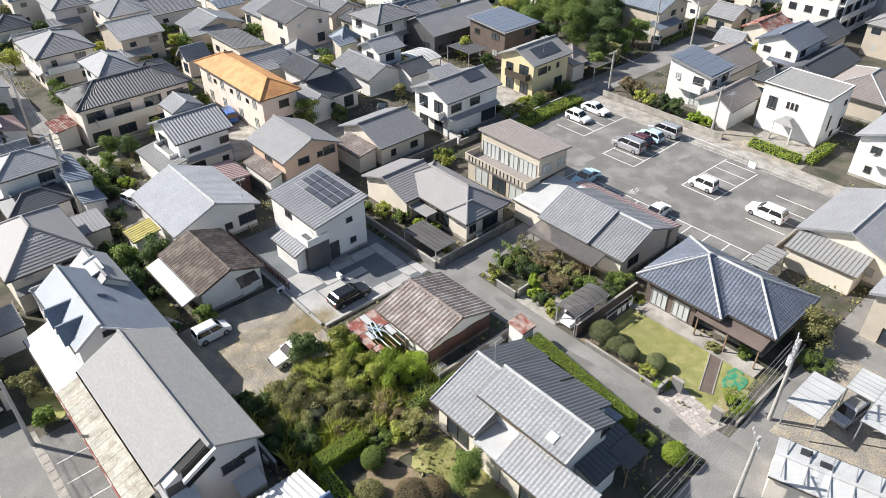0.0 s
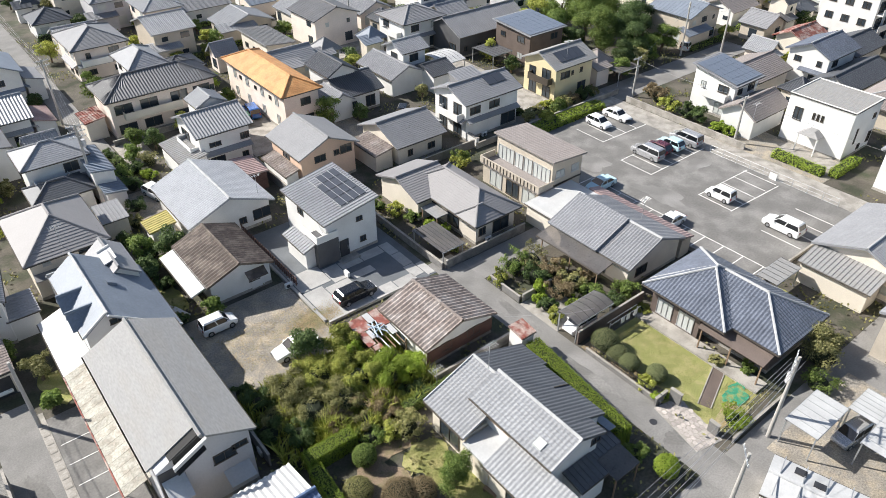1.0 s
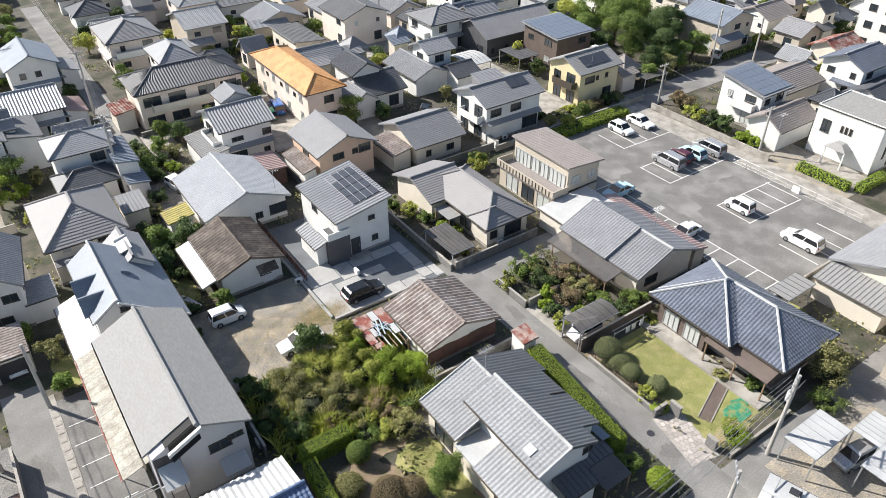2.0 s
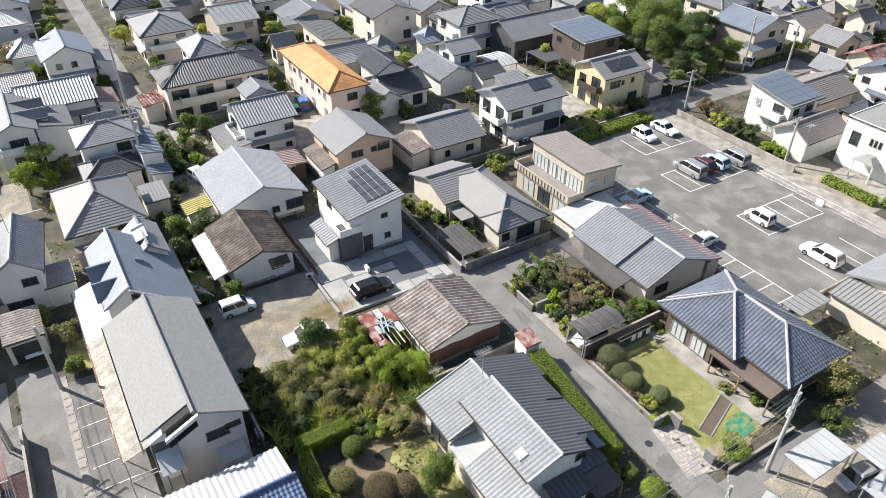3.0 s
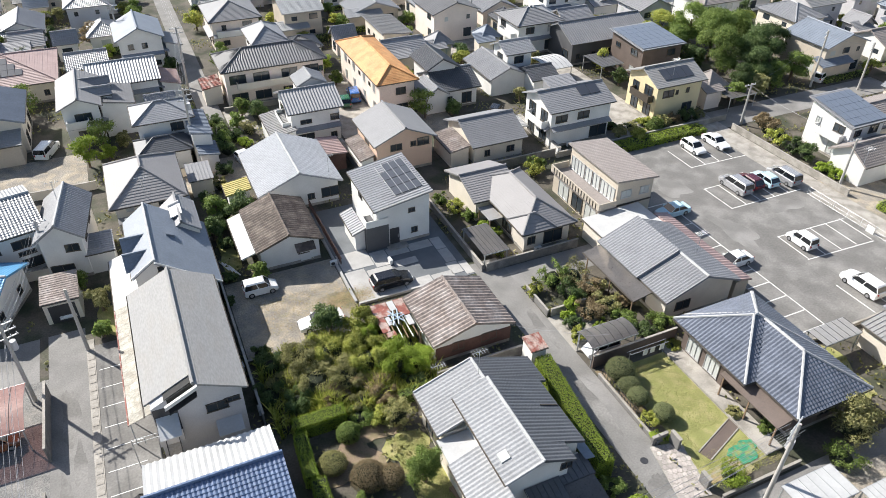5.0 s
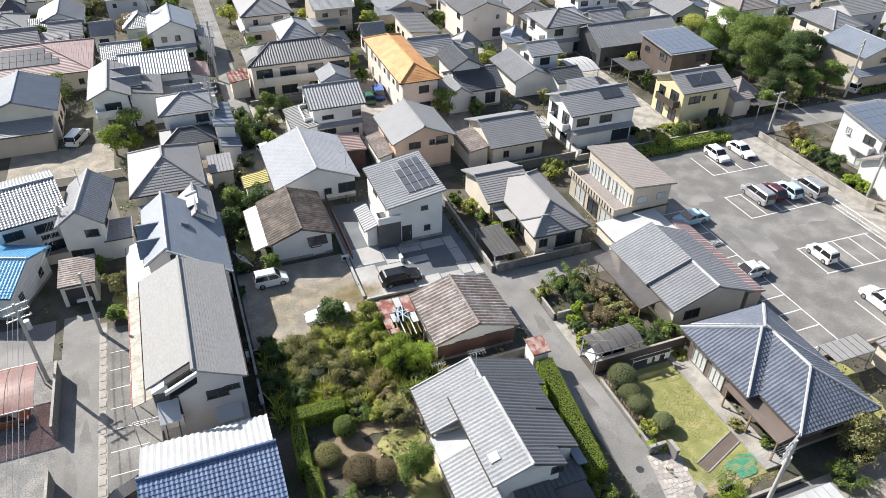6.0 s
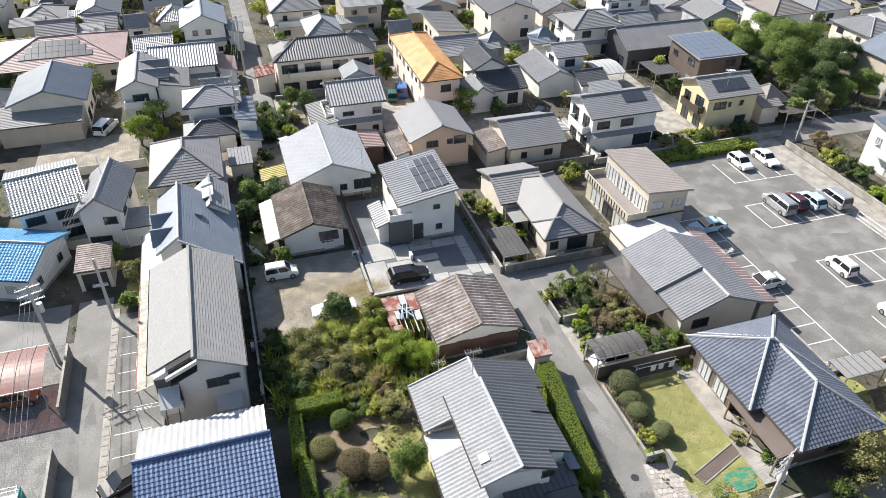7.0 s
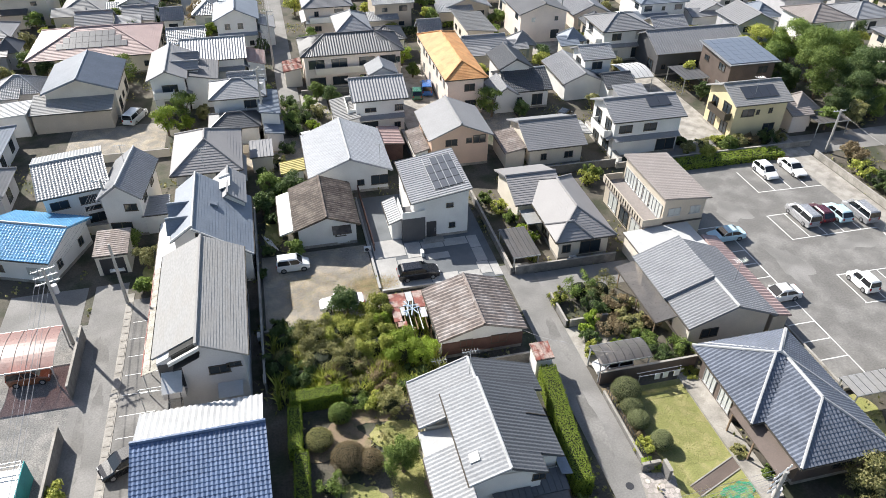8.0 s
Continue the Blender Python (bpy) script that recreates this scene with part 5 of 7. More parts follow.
def tree(label, u, v, h, r, material, n=2600, size=0.2, trunk=0.18, base=0.3, name="tree"):
    """A trunk with limbs and a lumpy crown."""
    global SEED
    SEED += 1
    rng = random.Random(SEED)
    th = thing(name, label, "tree", (u, v, 0))
    tm = Mesh().tube((0, 0, 0), (0.1, 0.05, h * 0.6), trunk, trunk * 0.5, 8)
    lumps = []
    for i in range(11):
        g, q = rng.uniform(0, 6.28), rng.uniform(0.2, 0.72) * r
        z = h * rng.uniform(base + 0.18, 0.86)
        k = rng.uniform(0.3, 0.5) * r * (1.15 - 0.45 * z / h)
        x, y = q * math.cos(g), q * math.sin(g)
        lumps.append((x, y, z, k, k, k * 0.8))
        tm.tube((0.05, 0.03, h * rng.uniform(base * 0.7, 0.5)), (x * 0.85, y * 0.85, z), trunk * 0.35, 0.03, 5)
    lumps.append((0, 0, h * 0.82, r * 0.5, r * 0.5, h * 0.17))
    part("trunk", tm, BARK, th)
    part("crown", leaves(lumps, int(n * 1.6), size * 0.8, SEED, 0.4), material, th)
    return th


def hedge(label, rect, h, material, n=1400, size=0.09, rz=0.0):
    global SEED
    SEED += 1
    rng = np.random.default_rng(SEED)
    u0, u1, v0, v1 = rect
    w, d = (u1 - u0) / 2, (v1 - v0) / 2
    th = thing("hedge", label, "hedge", ((u0 + u1) / 2, (v0 + v1) / 2, 0), rz)
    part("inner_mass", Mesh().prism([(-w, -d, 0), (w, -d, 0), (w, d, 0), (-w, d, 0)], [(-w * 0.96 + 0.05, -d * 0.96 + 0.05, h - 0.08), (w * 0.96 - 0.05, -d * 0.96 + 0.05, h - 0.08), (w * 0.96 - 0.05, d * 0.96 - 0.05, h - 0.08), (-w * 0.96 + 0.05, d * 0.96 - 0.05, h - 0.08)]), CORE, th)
    areas = np.array([w * d * 1.6, w * h, w * h, d * h, d * h])
    side = rng.choice(5, n, p=areas / areas.sum())
    x, y, z = rng.uniform(-w, w, n), rng.uniform(-d, d, n), rng.uniform(0.05, h, n)
    z = np.where(side == 0, h + 0.04 * rng.normal(size=n), z)
    y = np.where(side == 1, -d, np.where(side == 2, d, y))
    x = np.where(side == 3, -w, np.where(side == 4, w, x))
    c = np.stack([x, y, z], 1) + 0.05 * rng.normal(size=(n, 3))
    face = np.array([(0, 0, 1), (0, -1, 0.3), (0, 1, 0.3), (-1, 0, 0.3), (1, 0, 0.3)])[side] + 0.45 * rng.normal(size=(n, 3))
    a = np.cross(face, rng.normal(size=(n, 3)))
    a /= np.linalg.norm(a, axis=1)[:, None]
    b = np.cross(face, a)
    b /= np.linalg.norm(b, axis=1)[:, None]
    s = size * (0.6 + 0.8 * rng.random(n))[:, None]
    m = Mesh()
    m.v = np.stack([c - a * s, c - b * s * 0.6, c + a * s, c + b * s * 0.6], 1).reshape(-1, 3).tolist()
    m.f = np.arange(4 * n).reshape(-1, 4).tolist()
    part("foliage", m, material, th)
    return th


# overgrown plot between the yard and the near house
for u, v, r, h, mt, n in ((17.6, 38.3, 2.0, 2.6, LEAF_OLIVE, 2600), (20.1, 38.2, 2.0, 2.8, LEAF_YEL, 2600), (17.8, 35.2, 2.1, 2.4, LEAF_OLIVE, 2600), (23.4, 38.0, 1.9, 2.9, LEAF_YEL, 2600),
                          (24.8, 34.8, 2.1, 2.7, LEAF_LIME, 2800), (27.0, 34.2, 1.7, 2.5, LEAF_LIME, 2400), (20.2, 34.6, 2.0, 2.2, LEAF_OLIVE, 2600), (22.3, 33.0, 1.7, 1.5, LEAF_RUST, 2000),
                          (23.0, 31.4, 1.2, 1.2, LEAF_RUST, 1300), (25.9, 32.2, 1.2, 1.0, LEAF_DARK, 1200), (22.6, 35.8, 1.8, 2.8, LEAF_YEL, 2600), (23.6, 38.9, 1.3, 2.6, LEAF_LIME, 1800),
                          (14.6, 38.6, 1.4, 2.0, LEAF_DARK, 1500), (13.8, 35.4, 1.4, 1.8, LEAF_DARK, 1500), (15.8, 33.8, 1.3, 1.6, LEAF_DARK, 1400), (14.2, 41.0, 1.0, 1.4, LEAF_DARK, 900), (18.9, 32.9, 1.4, 1.6, LEAF_RUST, 1400), (21.0, 31.6, 1.1, 1.3, LEAF_OLIVE, 1100), (15.2, 36.6, 1.5, 1.7, LEAF_OLIVE, 1400)):
    bush("overgrown leafy shrub in a wild garden plot", u, v, r, h, mt, int(n * 2.2), 0.085)
tree("dense dark green tree beside the yard", 20.9, 41.0, 3.6, 1.9, LEAF_DARK, 2800, 0.13)
tree("yellow-green tree beside the shed roof", 23.6, 40.4, 3.3, 1.7, LEAF_YEL, 2400, 0.13)
# near garden
hedge("clipped green hedge round the garden", (14.7, 19.0, 30.2, 31.4), 1.6, LEAF_LIME, 9000, 0.055)
hedge("clipped green hedge round the garden", (14.3, 15.3, 25.4, 29.9), 1.4, LEAF_LIME, 6000, 0.055, -3)
hedge("clipped green hedge round the garden", (14.4, 15.5, 19.5, 25.2), 1.4, LEAF_LIME, 6000, 0.055, -3)
hedge("low clipped hedge along the garden back", (24.0, 29.4, 30.3, 31.1), 1.1, LEAF, 4500, 0.06)
bush("clipped round green shrub in a bed", 18.6, 28.6, 0.95, 1.8, LEAF, 2600, 0.07, tidy=True)
bush("rust-tinged domed azalea in the garden", 16.6, 26.5, 1.15, 1.3, LEAF_OLIVE, 2800, 0.06, tidy=True)
bush("grey-brown bare domed garden shrub", 18.7, 24.0, 1.4, 1.9, LEAF_RUST, 3600, 0.06, tidy=True)
bush("grey-brown bare domed garden shrub", 20.3, 23.4, 1.1, 1.6, LEAF_RUST, 2800, 0.06, tidy=True)
tree("dark green conical garden tree", 22.8, 22.4, 3.6, 1.7, LEAF, 6500, 0.085, base=0.05)
bush("low green shrub in the garden", 20.2, 30.2, 1.2, 1.2, LEAF, 1200, 0.1)
bush("olive shrub in the garden bed", 23.0, 28.9, 1.4, 1.9, LEAF_OLIVE, 1500, 0.1)
bush("low green shrub in the garden", 21.6, 29.6, 1.2, 1.3, LEAF_YEL, 1200, 0.1)
bush("dark low shrub beside the hedge", 17.0, 22.0, 1.1, 1.3, LEAF, 1000, 0.1)
bush("dark low shrub beside the hedge", 15.8, 19.5, 1.3, 1.4, LEAF_YEL, 1200, 0.1)
hedge("tall clipped hedge along the lane", (35.75, 37.15, 17.0, 29.0), 2.0, LEAF_LIME, 24000, 0.06, -7.0)
bush("green shrub at the hedge end", 35.3, 15.6, 1.0, 1.6, LEAF, 1300, 0.1)
bush("bright lime round shrub beside the lane", 36.2, 13.2, 0.95, 1.8, LEAF_LIME, 1700, 0.1, tidy=True)
# garden of the hip roofed house
for u, v, r, h in ((43.3, 25.5, 1.3, 1.9), (43.1, 23.8, 1.0, 1.4), (43.0, 22.4, 0.95, 1.4), (43.9, 20.0, 0.9, 1.4)):
    bush("clipped ball-shaped garden shrub", u, v, r, h, LEAF_SAGE, 4200, 0.055, tidy=True, group="clipped garden shrubs")
for u, v, r, h, mt in ((42.3, 20.0, 0.9, 0.9, LEAF_YEL), (41.9, 18.5, 0.55, 0.9, LEAF_LIME), (42.5, 18.0, 0.35, 0.7, LEAF_LIME), (42.4, 21.4, 0.6, 0.7, LEAF_RUST), (42.6, 24.8, 0.6, 0.6, LEAF_OLIVE), (44.8, 12.8, 1.3, 1.3, LEAF_LIME), (51.0, 15.4, 0.8, 0.8, LEAF), (49.8, 17.8, 0.7, 0.7, LEAF_OLIVE), (50.4, 26.6, 0.9, 0.5, LEAF_YEL), (57.0, 11.8, 2.0, 2.6, LEAF_OLIVE), (54.0, 10.4, 1.6, 1.6, LEAF), (60.5, 20.5, 1.0, 1.0, LEAF_YEL), (60.7, 24.6, 0.8, 0.9, LEAF_LIME), (61.0, 17.5, 1.2, 1.0, LEAF_OLIVE)):
    bush("loose leafy garden shrub on soil", u, v, r, h, mt, 1200, 0.1)
tree("rounded olive tree beside the blue-roofed house", 57.2, 12.6, 4.0, 2.0, LEAF_OLIVE, 2600, 0.13)
# shrub garden behind the carport
for u, v, r, h, mt in ((42.3, 39.0, 1.0, 1.4, LEAF_YEL), (44.6, 39.2, 1.5, 2.6, LEAF), (46.6, 38.7, 1.7, 2.6, LEAF_OLIVE), (44.2, 34.9, 0.9, 1.6, LEAF_LIME), (43.0, 32.6, 0.9, 1.3, LEAF_DARK), (45.4, 33.4, 1.4, 2.0, LEAF_RUST), (47.2, 36.6, 1.5, 2.0, LEAF_RUST), (47.8, 33.6, 1.5, 1.9, LEAF_OLIVE), (47.9, 31.4, 1.2, 1.4, LEAF), (48.6, 36.4, 1.1, 1.3, LEAF_OLIVE), (51.0, 29.3, 1.3, 2.0, LEAF), (49.0, 29.0, 1.3, 1.5, LEAF_DARK), (45.6, 31.4, 0.9, 1.3, LEAF_LIME), (42.4, 31.2, 0.8, 1.2, LEAF_YEL), (45.2, 36.6, 1.4, 2.2, LEAF_DARK), (49.9, 33.4, 0.9, 1.0, LEAF_RUST), (43.3, 33.8, 0.7, 1.1, LEAF_LIME)):
    bush("dense mixed garden shrub", u, v, r, h, mt, 1500, 0.1)
# beside the grey slate house
for u, v, r, h, mt in ((42.6, 51.4, 0.9, 1.5, LEAF_LIME), (42.2, 54.0, 1.0, 1.6, LEAF), (41.4, 56.2, 1.0, 1.6, LEAF_YEL), (40.4, 58.4, 0.9, 1.5, LEAF), (43.4, 49.4, 0.7, 1.3, LEAF_LIME), (41.9, 46.2, 0.6, 1.0, LEAF_YEL), (54.6, 60.2, 1.3, 1.9, LEAF_YEL), (56.0, 61.6, 1.2, 1.7, LEAF)):
    bush("leafy shrub beside a house wall", u, v, r, h, mt, 1300, 0.11)
for u, v, r, h, mt in ((14.4, 63.6, 1.2, 2.0, LEAF_DARK), (16.6, 62.8, 1.1, 1.7, LEAF), (15.6, 66.0, 1.2, 2.2, LEAF_DARK), (17.8, 70.6, 0.9, 1.4, LEAF), (14.2, 69.6, 1.0, 1.8, LEAF_DARK), (16.2, 73.0, 1.0, 1.5, LEAF_OLIVE), (17.4, 76.4, 1.2, 1.8, LEAF_DARK), (18.8, 81.6, 1.3, 2.0, LEAF_DARK), (18.4, 84.2, 1.4, 2.4, LEAF), (20.6, 85.6, 1.4, 2.2, LEAF_DARK), (22.8, 86.6, 1.3, 2.0, LEAF_OLIVE), (19.0, 87.8, 1.4, 2.2, LEAF), (21.6, 83.4, 1.0, 1.2, LEAF_LIME), (18.6, 91.0, 1.3, 1.9, LEAF_DARK), (24.2, 75.6, 0.7, 1.0, LEAF_LIME), (12.9, 49.6, 0.6, 1.0, LEAF_DARK), (14.6, 59.8, 1.0, 1.4, LEAF_DARK), (13.9, 53.6, 0.8, 1.0, LEAF_DARK)):
    bush("shady leafy shrub between house plots", u, v, r, h, mt, 1300, 0.11)
hedge("rough green hedge along the car park edge", (63.5, 84.0, 60.4, 62.4), 0.9, LEAF_LIME, 5000, 0.13)
hedge("square clipped hedge before the white house", (89.6, 90.8, 29.0, 36.0), 1.1, LEAF_LIME, 1800)
hedge("square clipped hedge before the white house", (90.8, 97.0, 27.4, 28.6), 1.1, LEAF_LIME, 1800)
for u, v, r, h, mt in ((79.4, 65.0, 1.2, 1.7, LEAF_OLIVE), (81.6, 65.2, 1.2, 1.6, LEAF_RUST), (84.0, 65.0, 1.3, 2.2, LEAF_DARK), (86.2, 65.2, 1.0, 1.5, LEAF_OLIVE), (77.2, 66.2, 1.1, 1.4, LEAF_YEL), (71.6, 67.2, 1.0, 1.4, LEAF_DARK), (74.6, 66.0, 1.0, 1.2, LEAF_OLIVE)):
    bush("loose shrub before a garden wall", u, v, r, h, mt, 1300, 0.12)
for u, v, r, h, mt in ((92.4, 57.0, 1.7, 2.4, LEAF_RUST), (91.6, 54.2, 1.6, 2.0, LEAF_YEL), (91.2, 50.9, 1.5, 2.4, LEAF_DARK), (91.3, 49.0, 1.4, 2.2, LEAF_DARK), (90.6, 45.0, 1.2, 1.7, LEAF_LIME), (90.7, 43.0, 1.0, 1.5, LEAF_LIME), (93.4, 59.0, 1.4, 2.2, LEAF_RUST)):
    bush("shrub above a retaining wall", u, v, r, h, mt, 1300, 0.14)
# tall trees at the far corner of the car park
for u, v, h, r, mt in ((104.0, 83.0, 9.5, 5.0, LEAF), (100.5, 76.5, 8.5, 4.2, LEAF), (107.5, 76.0, 8.5, 4.4, LEAF_DARK), (102.6, 70.6, 7.0, 3.4, LEAF_DARK), (109.5, 83.0, 8.5, 4.2, LEAF), (99.0, 70.0, 5.0, 2.4, LEAF_DARK), (113.0, 78.5, 7.0, 3.6, LEAF_DARK), (97.5, 84.5, 7.0, 3.4, LEAF), (98.6, 91.0, 7.5, 3.6, LEAF_YEL), (106.0, 91.0, 8.0, 4.0, LEAF), (96.6, 79.6, 5.0, 2.4, LEAF_DARK)):
    tree("tall leafy broad tree", u, v, h, r * 0.95, mt, 12000, 0.15, trunk=0.3, base=0.1)
for u, v, h, r, mt in ((101.0, 68.2, 3.6, 2.0, LEAF_OLIVE), (106.0, 69.8, 4.4, 2.4, LEAF), (111.0, 70.6, 5.0, 2.7, LEAF), (109.0, 73.6, 5.4, 2.8, LEAF_DARK), (95.6, 68.4, 2.6, 1.6, LEAF)):
    tree("leafy garden tree beside the far lane", u, v, h, r, mt, 4200, 0.16, base=0.05)
for u, v, h, r, mt in ((48.2, 81.5, 4.6, 2.3, LEAF), (52.5, 81.0, 2.6, 1.5, LEAF_DARK), (3.4, 90.0, 4.6, 2.4, LEAF), (1.4, 85.5, 4.4, 2.2, LEAF_LIME), (3.9, 86.8, 2.2, 1.4, LEAF_LIME), (23.0, 92.6, 3.0, 1.8, LEAF), (25.2, 90.8, 3.2, 1.8, LEAF_DARK), (21.6, 89.4, 2.4, 1.5, LEAF), (14.6, 107.6, 2.8, 1.6, LEAF), (15.5, 115.0, 2.6, 1.5, LEAF_DARK), (22.8, 134.0, 4.0, 2.2, LEAF_YEL), (4.4, 133.0, 4.6, 2.4, LEAF_RUST), (6.5, 125.5, 2.4, 1.6, LEAF_LIME), (38.8, 103.8, 3.4, 2.0, LEAF_LIME), (39.6, 98.6, 2.6, 1.4, LEAF), (74.9, 104.5, 2.8, 1.6, LEAF_YEL), (62.0, 97.5, 3.0, 1.8, LEAF_YEL), (60.0, 93.0, 2.2, 1.5, LEAF_LIME), (-19, 110, 3.4, 2.4, LEAF_DARK), (-22, 114, 3.6, 2.6, LEAF), (-11, 134, 3.6, 2.2, LEAF), (-6.8, 127.4, 3.4, 2.0, LEAF_DARK), (0.4, 130.4, 3.6, 2.2, LEAF_OLIVE), (16.8, 52.6, 2.2, 1.3, LEAF), (17.2, 64.6, 3.4, 1.9, LEAF_DARK), (14.6, 66.2, 3.2, 1.8, LEAF), (13.6, 62.0, 3.0, 1.5, LEAF_DARK), (-0.6, 58.0, 2.6, 1.6, LEAF), (1.2, 54.0, 2.6, 1.6, LEAF_OLIVE), (-3.2, 25.6, 1.5, 1.2, LEAF_YEL), (1.0, 50.0, 1.8, 1.1, LEAF), (73.5, 63.0, 2.0, 1.4, LEAF_YEL), (77.5, 64.2, 2.2, 1.5, LEAF), (71.5, 64.5, 1.8, 1.4, LEAF_OLIVE), (36.0, 64.8, 2.2, 1.2, LEAF_LIME)):
    tree("small leafy garden tree", u, v, h, r, mt, 1900, 0.15, base=0.08)


# ---- walls, kerbs and fences ----
def wall_run(label, rect, h, material=WALLBLOCK, name="garden_wall", coping=True, z=0.0):
    u0, u1, v0, v1 = rect
    w, d = (u1 - u0) / 2, (v1 - v0) / 2
    th = thing(name, label, "wall", ((u0 + u1) / 2, (v0 + v1) / 2, z))
    part("wall_body", Mesh().box(-w, w, -d, d, 0, h), material, th)
    if coping:
        part("coping", Mesh().box(-w - 0.03, w + 0.03, -d - 0.03, d + 0.03, h, h + 0.07), CONCRETE, th)
    return th


for rect, h, m, label in (
    ((39.4, 51.0, 44.1, 44.25), 1.1, WALLBLOCK, "grey block wall in front of the slate house"),
    ((38.9, 39.1, 44.3, 60.5), 0.9, WALLBLOCK, "low block wall between driveway and garden"),
    ((41.6, 41.75, 35.2, 39.6), 0.8, WALLBLOCK, "low curved planter wall beside the lane"),
    ((42.0, 46.0, 35.05, 35.2), 0.9, CONCRETE, "stained concrete retaining wall"),
    ((41.7, 51.2, 27.35, 27.5), 1.5, BROWNWALL, "tall brown panel fence behind the lawn"),
    ((41.55, 41.7, 17.8, 26.2), 0.45, WALLBLOCK, "low block kerb wall along the lane"),
    ((41.2, 42.7, 17.95, 18.15), 0.9, WALLBLOCK, "dark stone gate wall"),
    ((42.75, 43.0, 16.7, 17.8), 1.3, WALLBLOCK, "tall slab gate pillar"),
    ((42.4, 42.68, 12.8, 13.7), 1.2, WALLBLOCK, "tall slab gate pillar beside the street"),
    ((43.0, 51.0, 11.6, 11.75), 0.45, WALLBLOCK, "low dark garden wall along the street"),
    ((-3.85, -3.7, 36.2, 44.0), 1.7, WALLBLOCK, "block wall with white gate post"),
    ((-3.85, -3.7, 22.0, 31.8), 1.7, WALLBLOCK, "dark block wall along the lane"),
    ((88.6, 88.8, 39.5, 60.2), 0.9, CONCRETE, "pale stained retaining wall above the lane"),
    ((12.6, 12.75, 33.0, 62), 1.4, WALLBLOCK, "grey block wall behind the yard"),
    ((12.8, 23.5, 40.5, 40.65), 0.5, WALLBLOCK, "low block edging of the gravel yard"),
    ((28.0, 37.0, 31.6, 31.75), 1.1, WALLBLOCK, "grey block wall beside the old house"),
    ((62.7, 62.85, 22.0, 45.0), 0.5, CONCRETE, "low concrete edge of the car park"),
    ((62.8, 84.5, 21.6, 21.75), 0.4, CONCRETE, "low concrete edge of the car park"),
    ((60, 90, 62.9, 63.1), 0.8, CONCRETE, "pale channel wall behind the hedge"),
    ((-12, -3.4, 62.0, 62.15), 1.2, CREAM, "cream yard wall"),
    ((-8, 2, 79.2, 79.4), 1.1, CREAM, "pale yard wall"),
    ((6, 13, 78.0, 78.15), 1.2, CREAM, "pale yard wall beside a hedge"),
    ((20.9, 34, 95.0, 95.15), 0.8, WALLBLOCK, "low block wall before the apartments"),
    ((45, 60, 63.4, 63.55), 1.2, WALLBLOCK, "block wall behind the houses"),
    ((60.5, 61, 63.6, 75), 1.1, WHITE, "white garden wall"),
    ((33.6, 34, 64, 78), 1.2, WALLBLOCK, "block wall between house plots"),
):
    wall_run(label, rect, h, m)
# kerb round the modern driveway
for rect in ((24.7, 24.95, 44.9, 63.0), (25.0, 34.4, 44.35, 44.6)):
    wall_run("pale concrete kerb of the driveway", rect, 0.3, PAVE, "kerb", coping=False)
# slatted brown fence
th = thing("fence", "dark brown slatted fence on a low wall", "fence", (25.3, 57.5, 0))
for i in range(26):
    part("slat", Mesh().box(-0.04, 0.04, -0.12, 0.12, 0.3, 1.3), REDWOOD, th, at=(0, -6 + i * 0.5, 0))
part("rail", Mesh().box(0.05, 0.09, -6.2, 6.7, 0.5, 0.58).box(0.05, 0.09, -6.2, 6.7, 1.1, 1.18), DARKMETAL_AND_SHADE, th)
# wire fence behind the car park
th = thing("fence", "thin wire mesh fence behind the car park", "fence", (84.4, 32, 0))
for i in range(10):
    part("post", Mesh().tube((0, -8 + i * 2, 0), (0, -8 + i * 2, 1.2), 0.03), STEEL, th)
part("wire", Mesh().tube((0, -8, 1.15), (0, 10, 1.15), 0.02, n=4).tube((0, -8, 0.6), (0, 10, 0.6), 0.015, n=4).tube((0, -8, 0.15), (0, 10, 0.15), 0.015, n=4), STEEL, th)
single("sign_board", Mesh().box(-0.02, 0.02, -0.5, 0.5, 0.0, 0.95), PLASTIC, "small white sign on the wire fence", "sign", (84.3, 32.6, 0))
# picket fence on the lane's garden side
th = thing("fence", "thin dark metal garden fence along the lane", "fence", (41.75, 22, 0))
for i in range(20):
    part("post", Mesh().box(-0.02, 0.02, -0.02, 0.02, 0.45, 1.15), DARKMETAL_AND_SHADE, th, at=(0, -4 + i * 0.42, 0))
part("rail", Mesh().box(0.03, 0.06, -4.1, 4.1, 0.6, 0.64).box(0.03, 0.06, -4.1, 4.1, 1.05, 1.09), DARKMETAL_AND_SHADE, th)

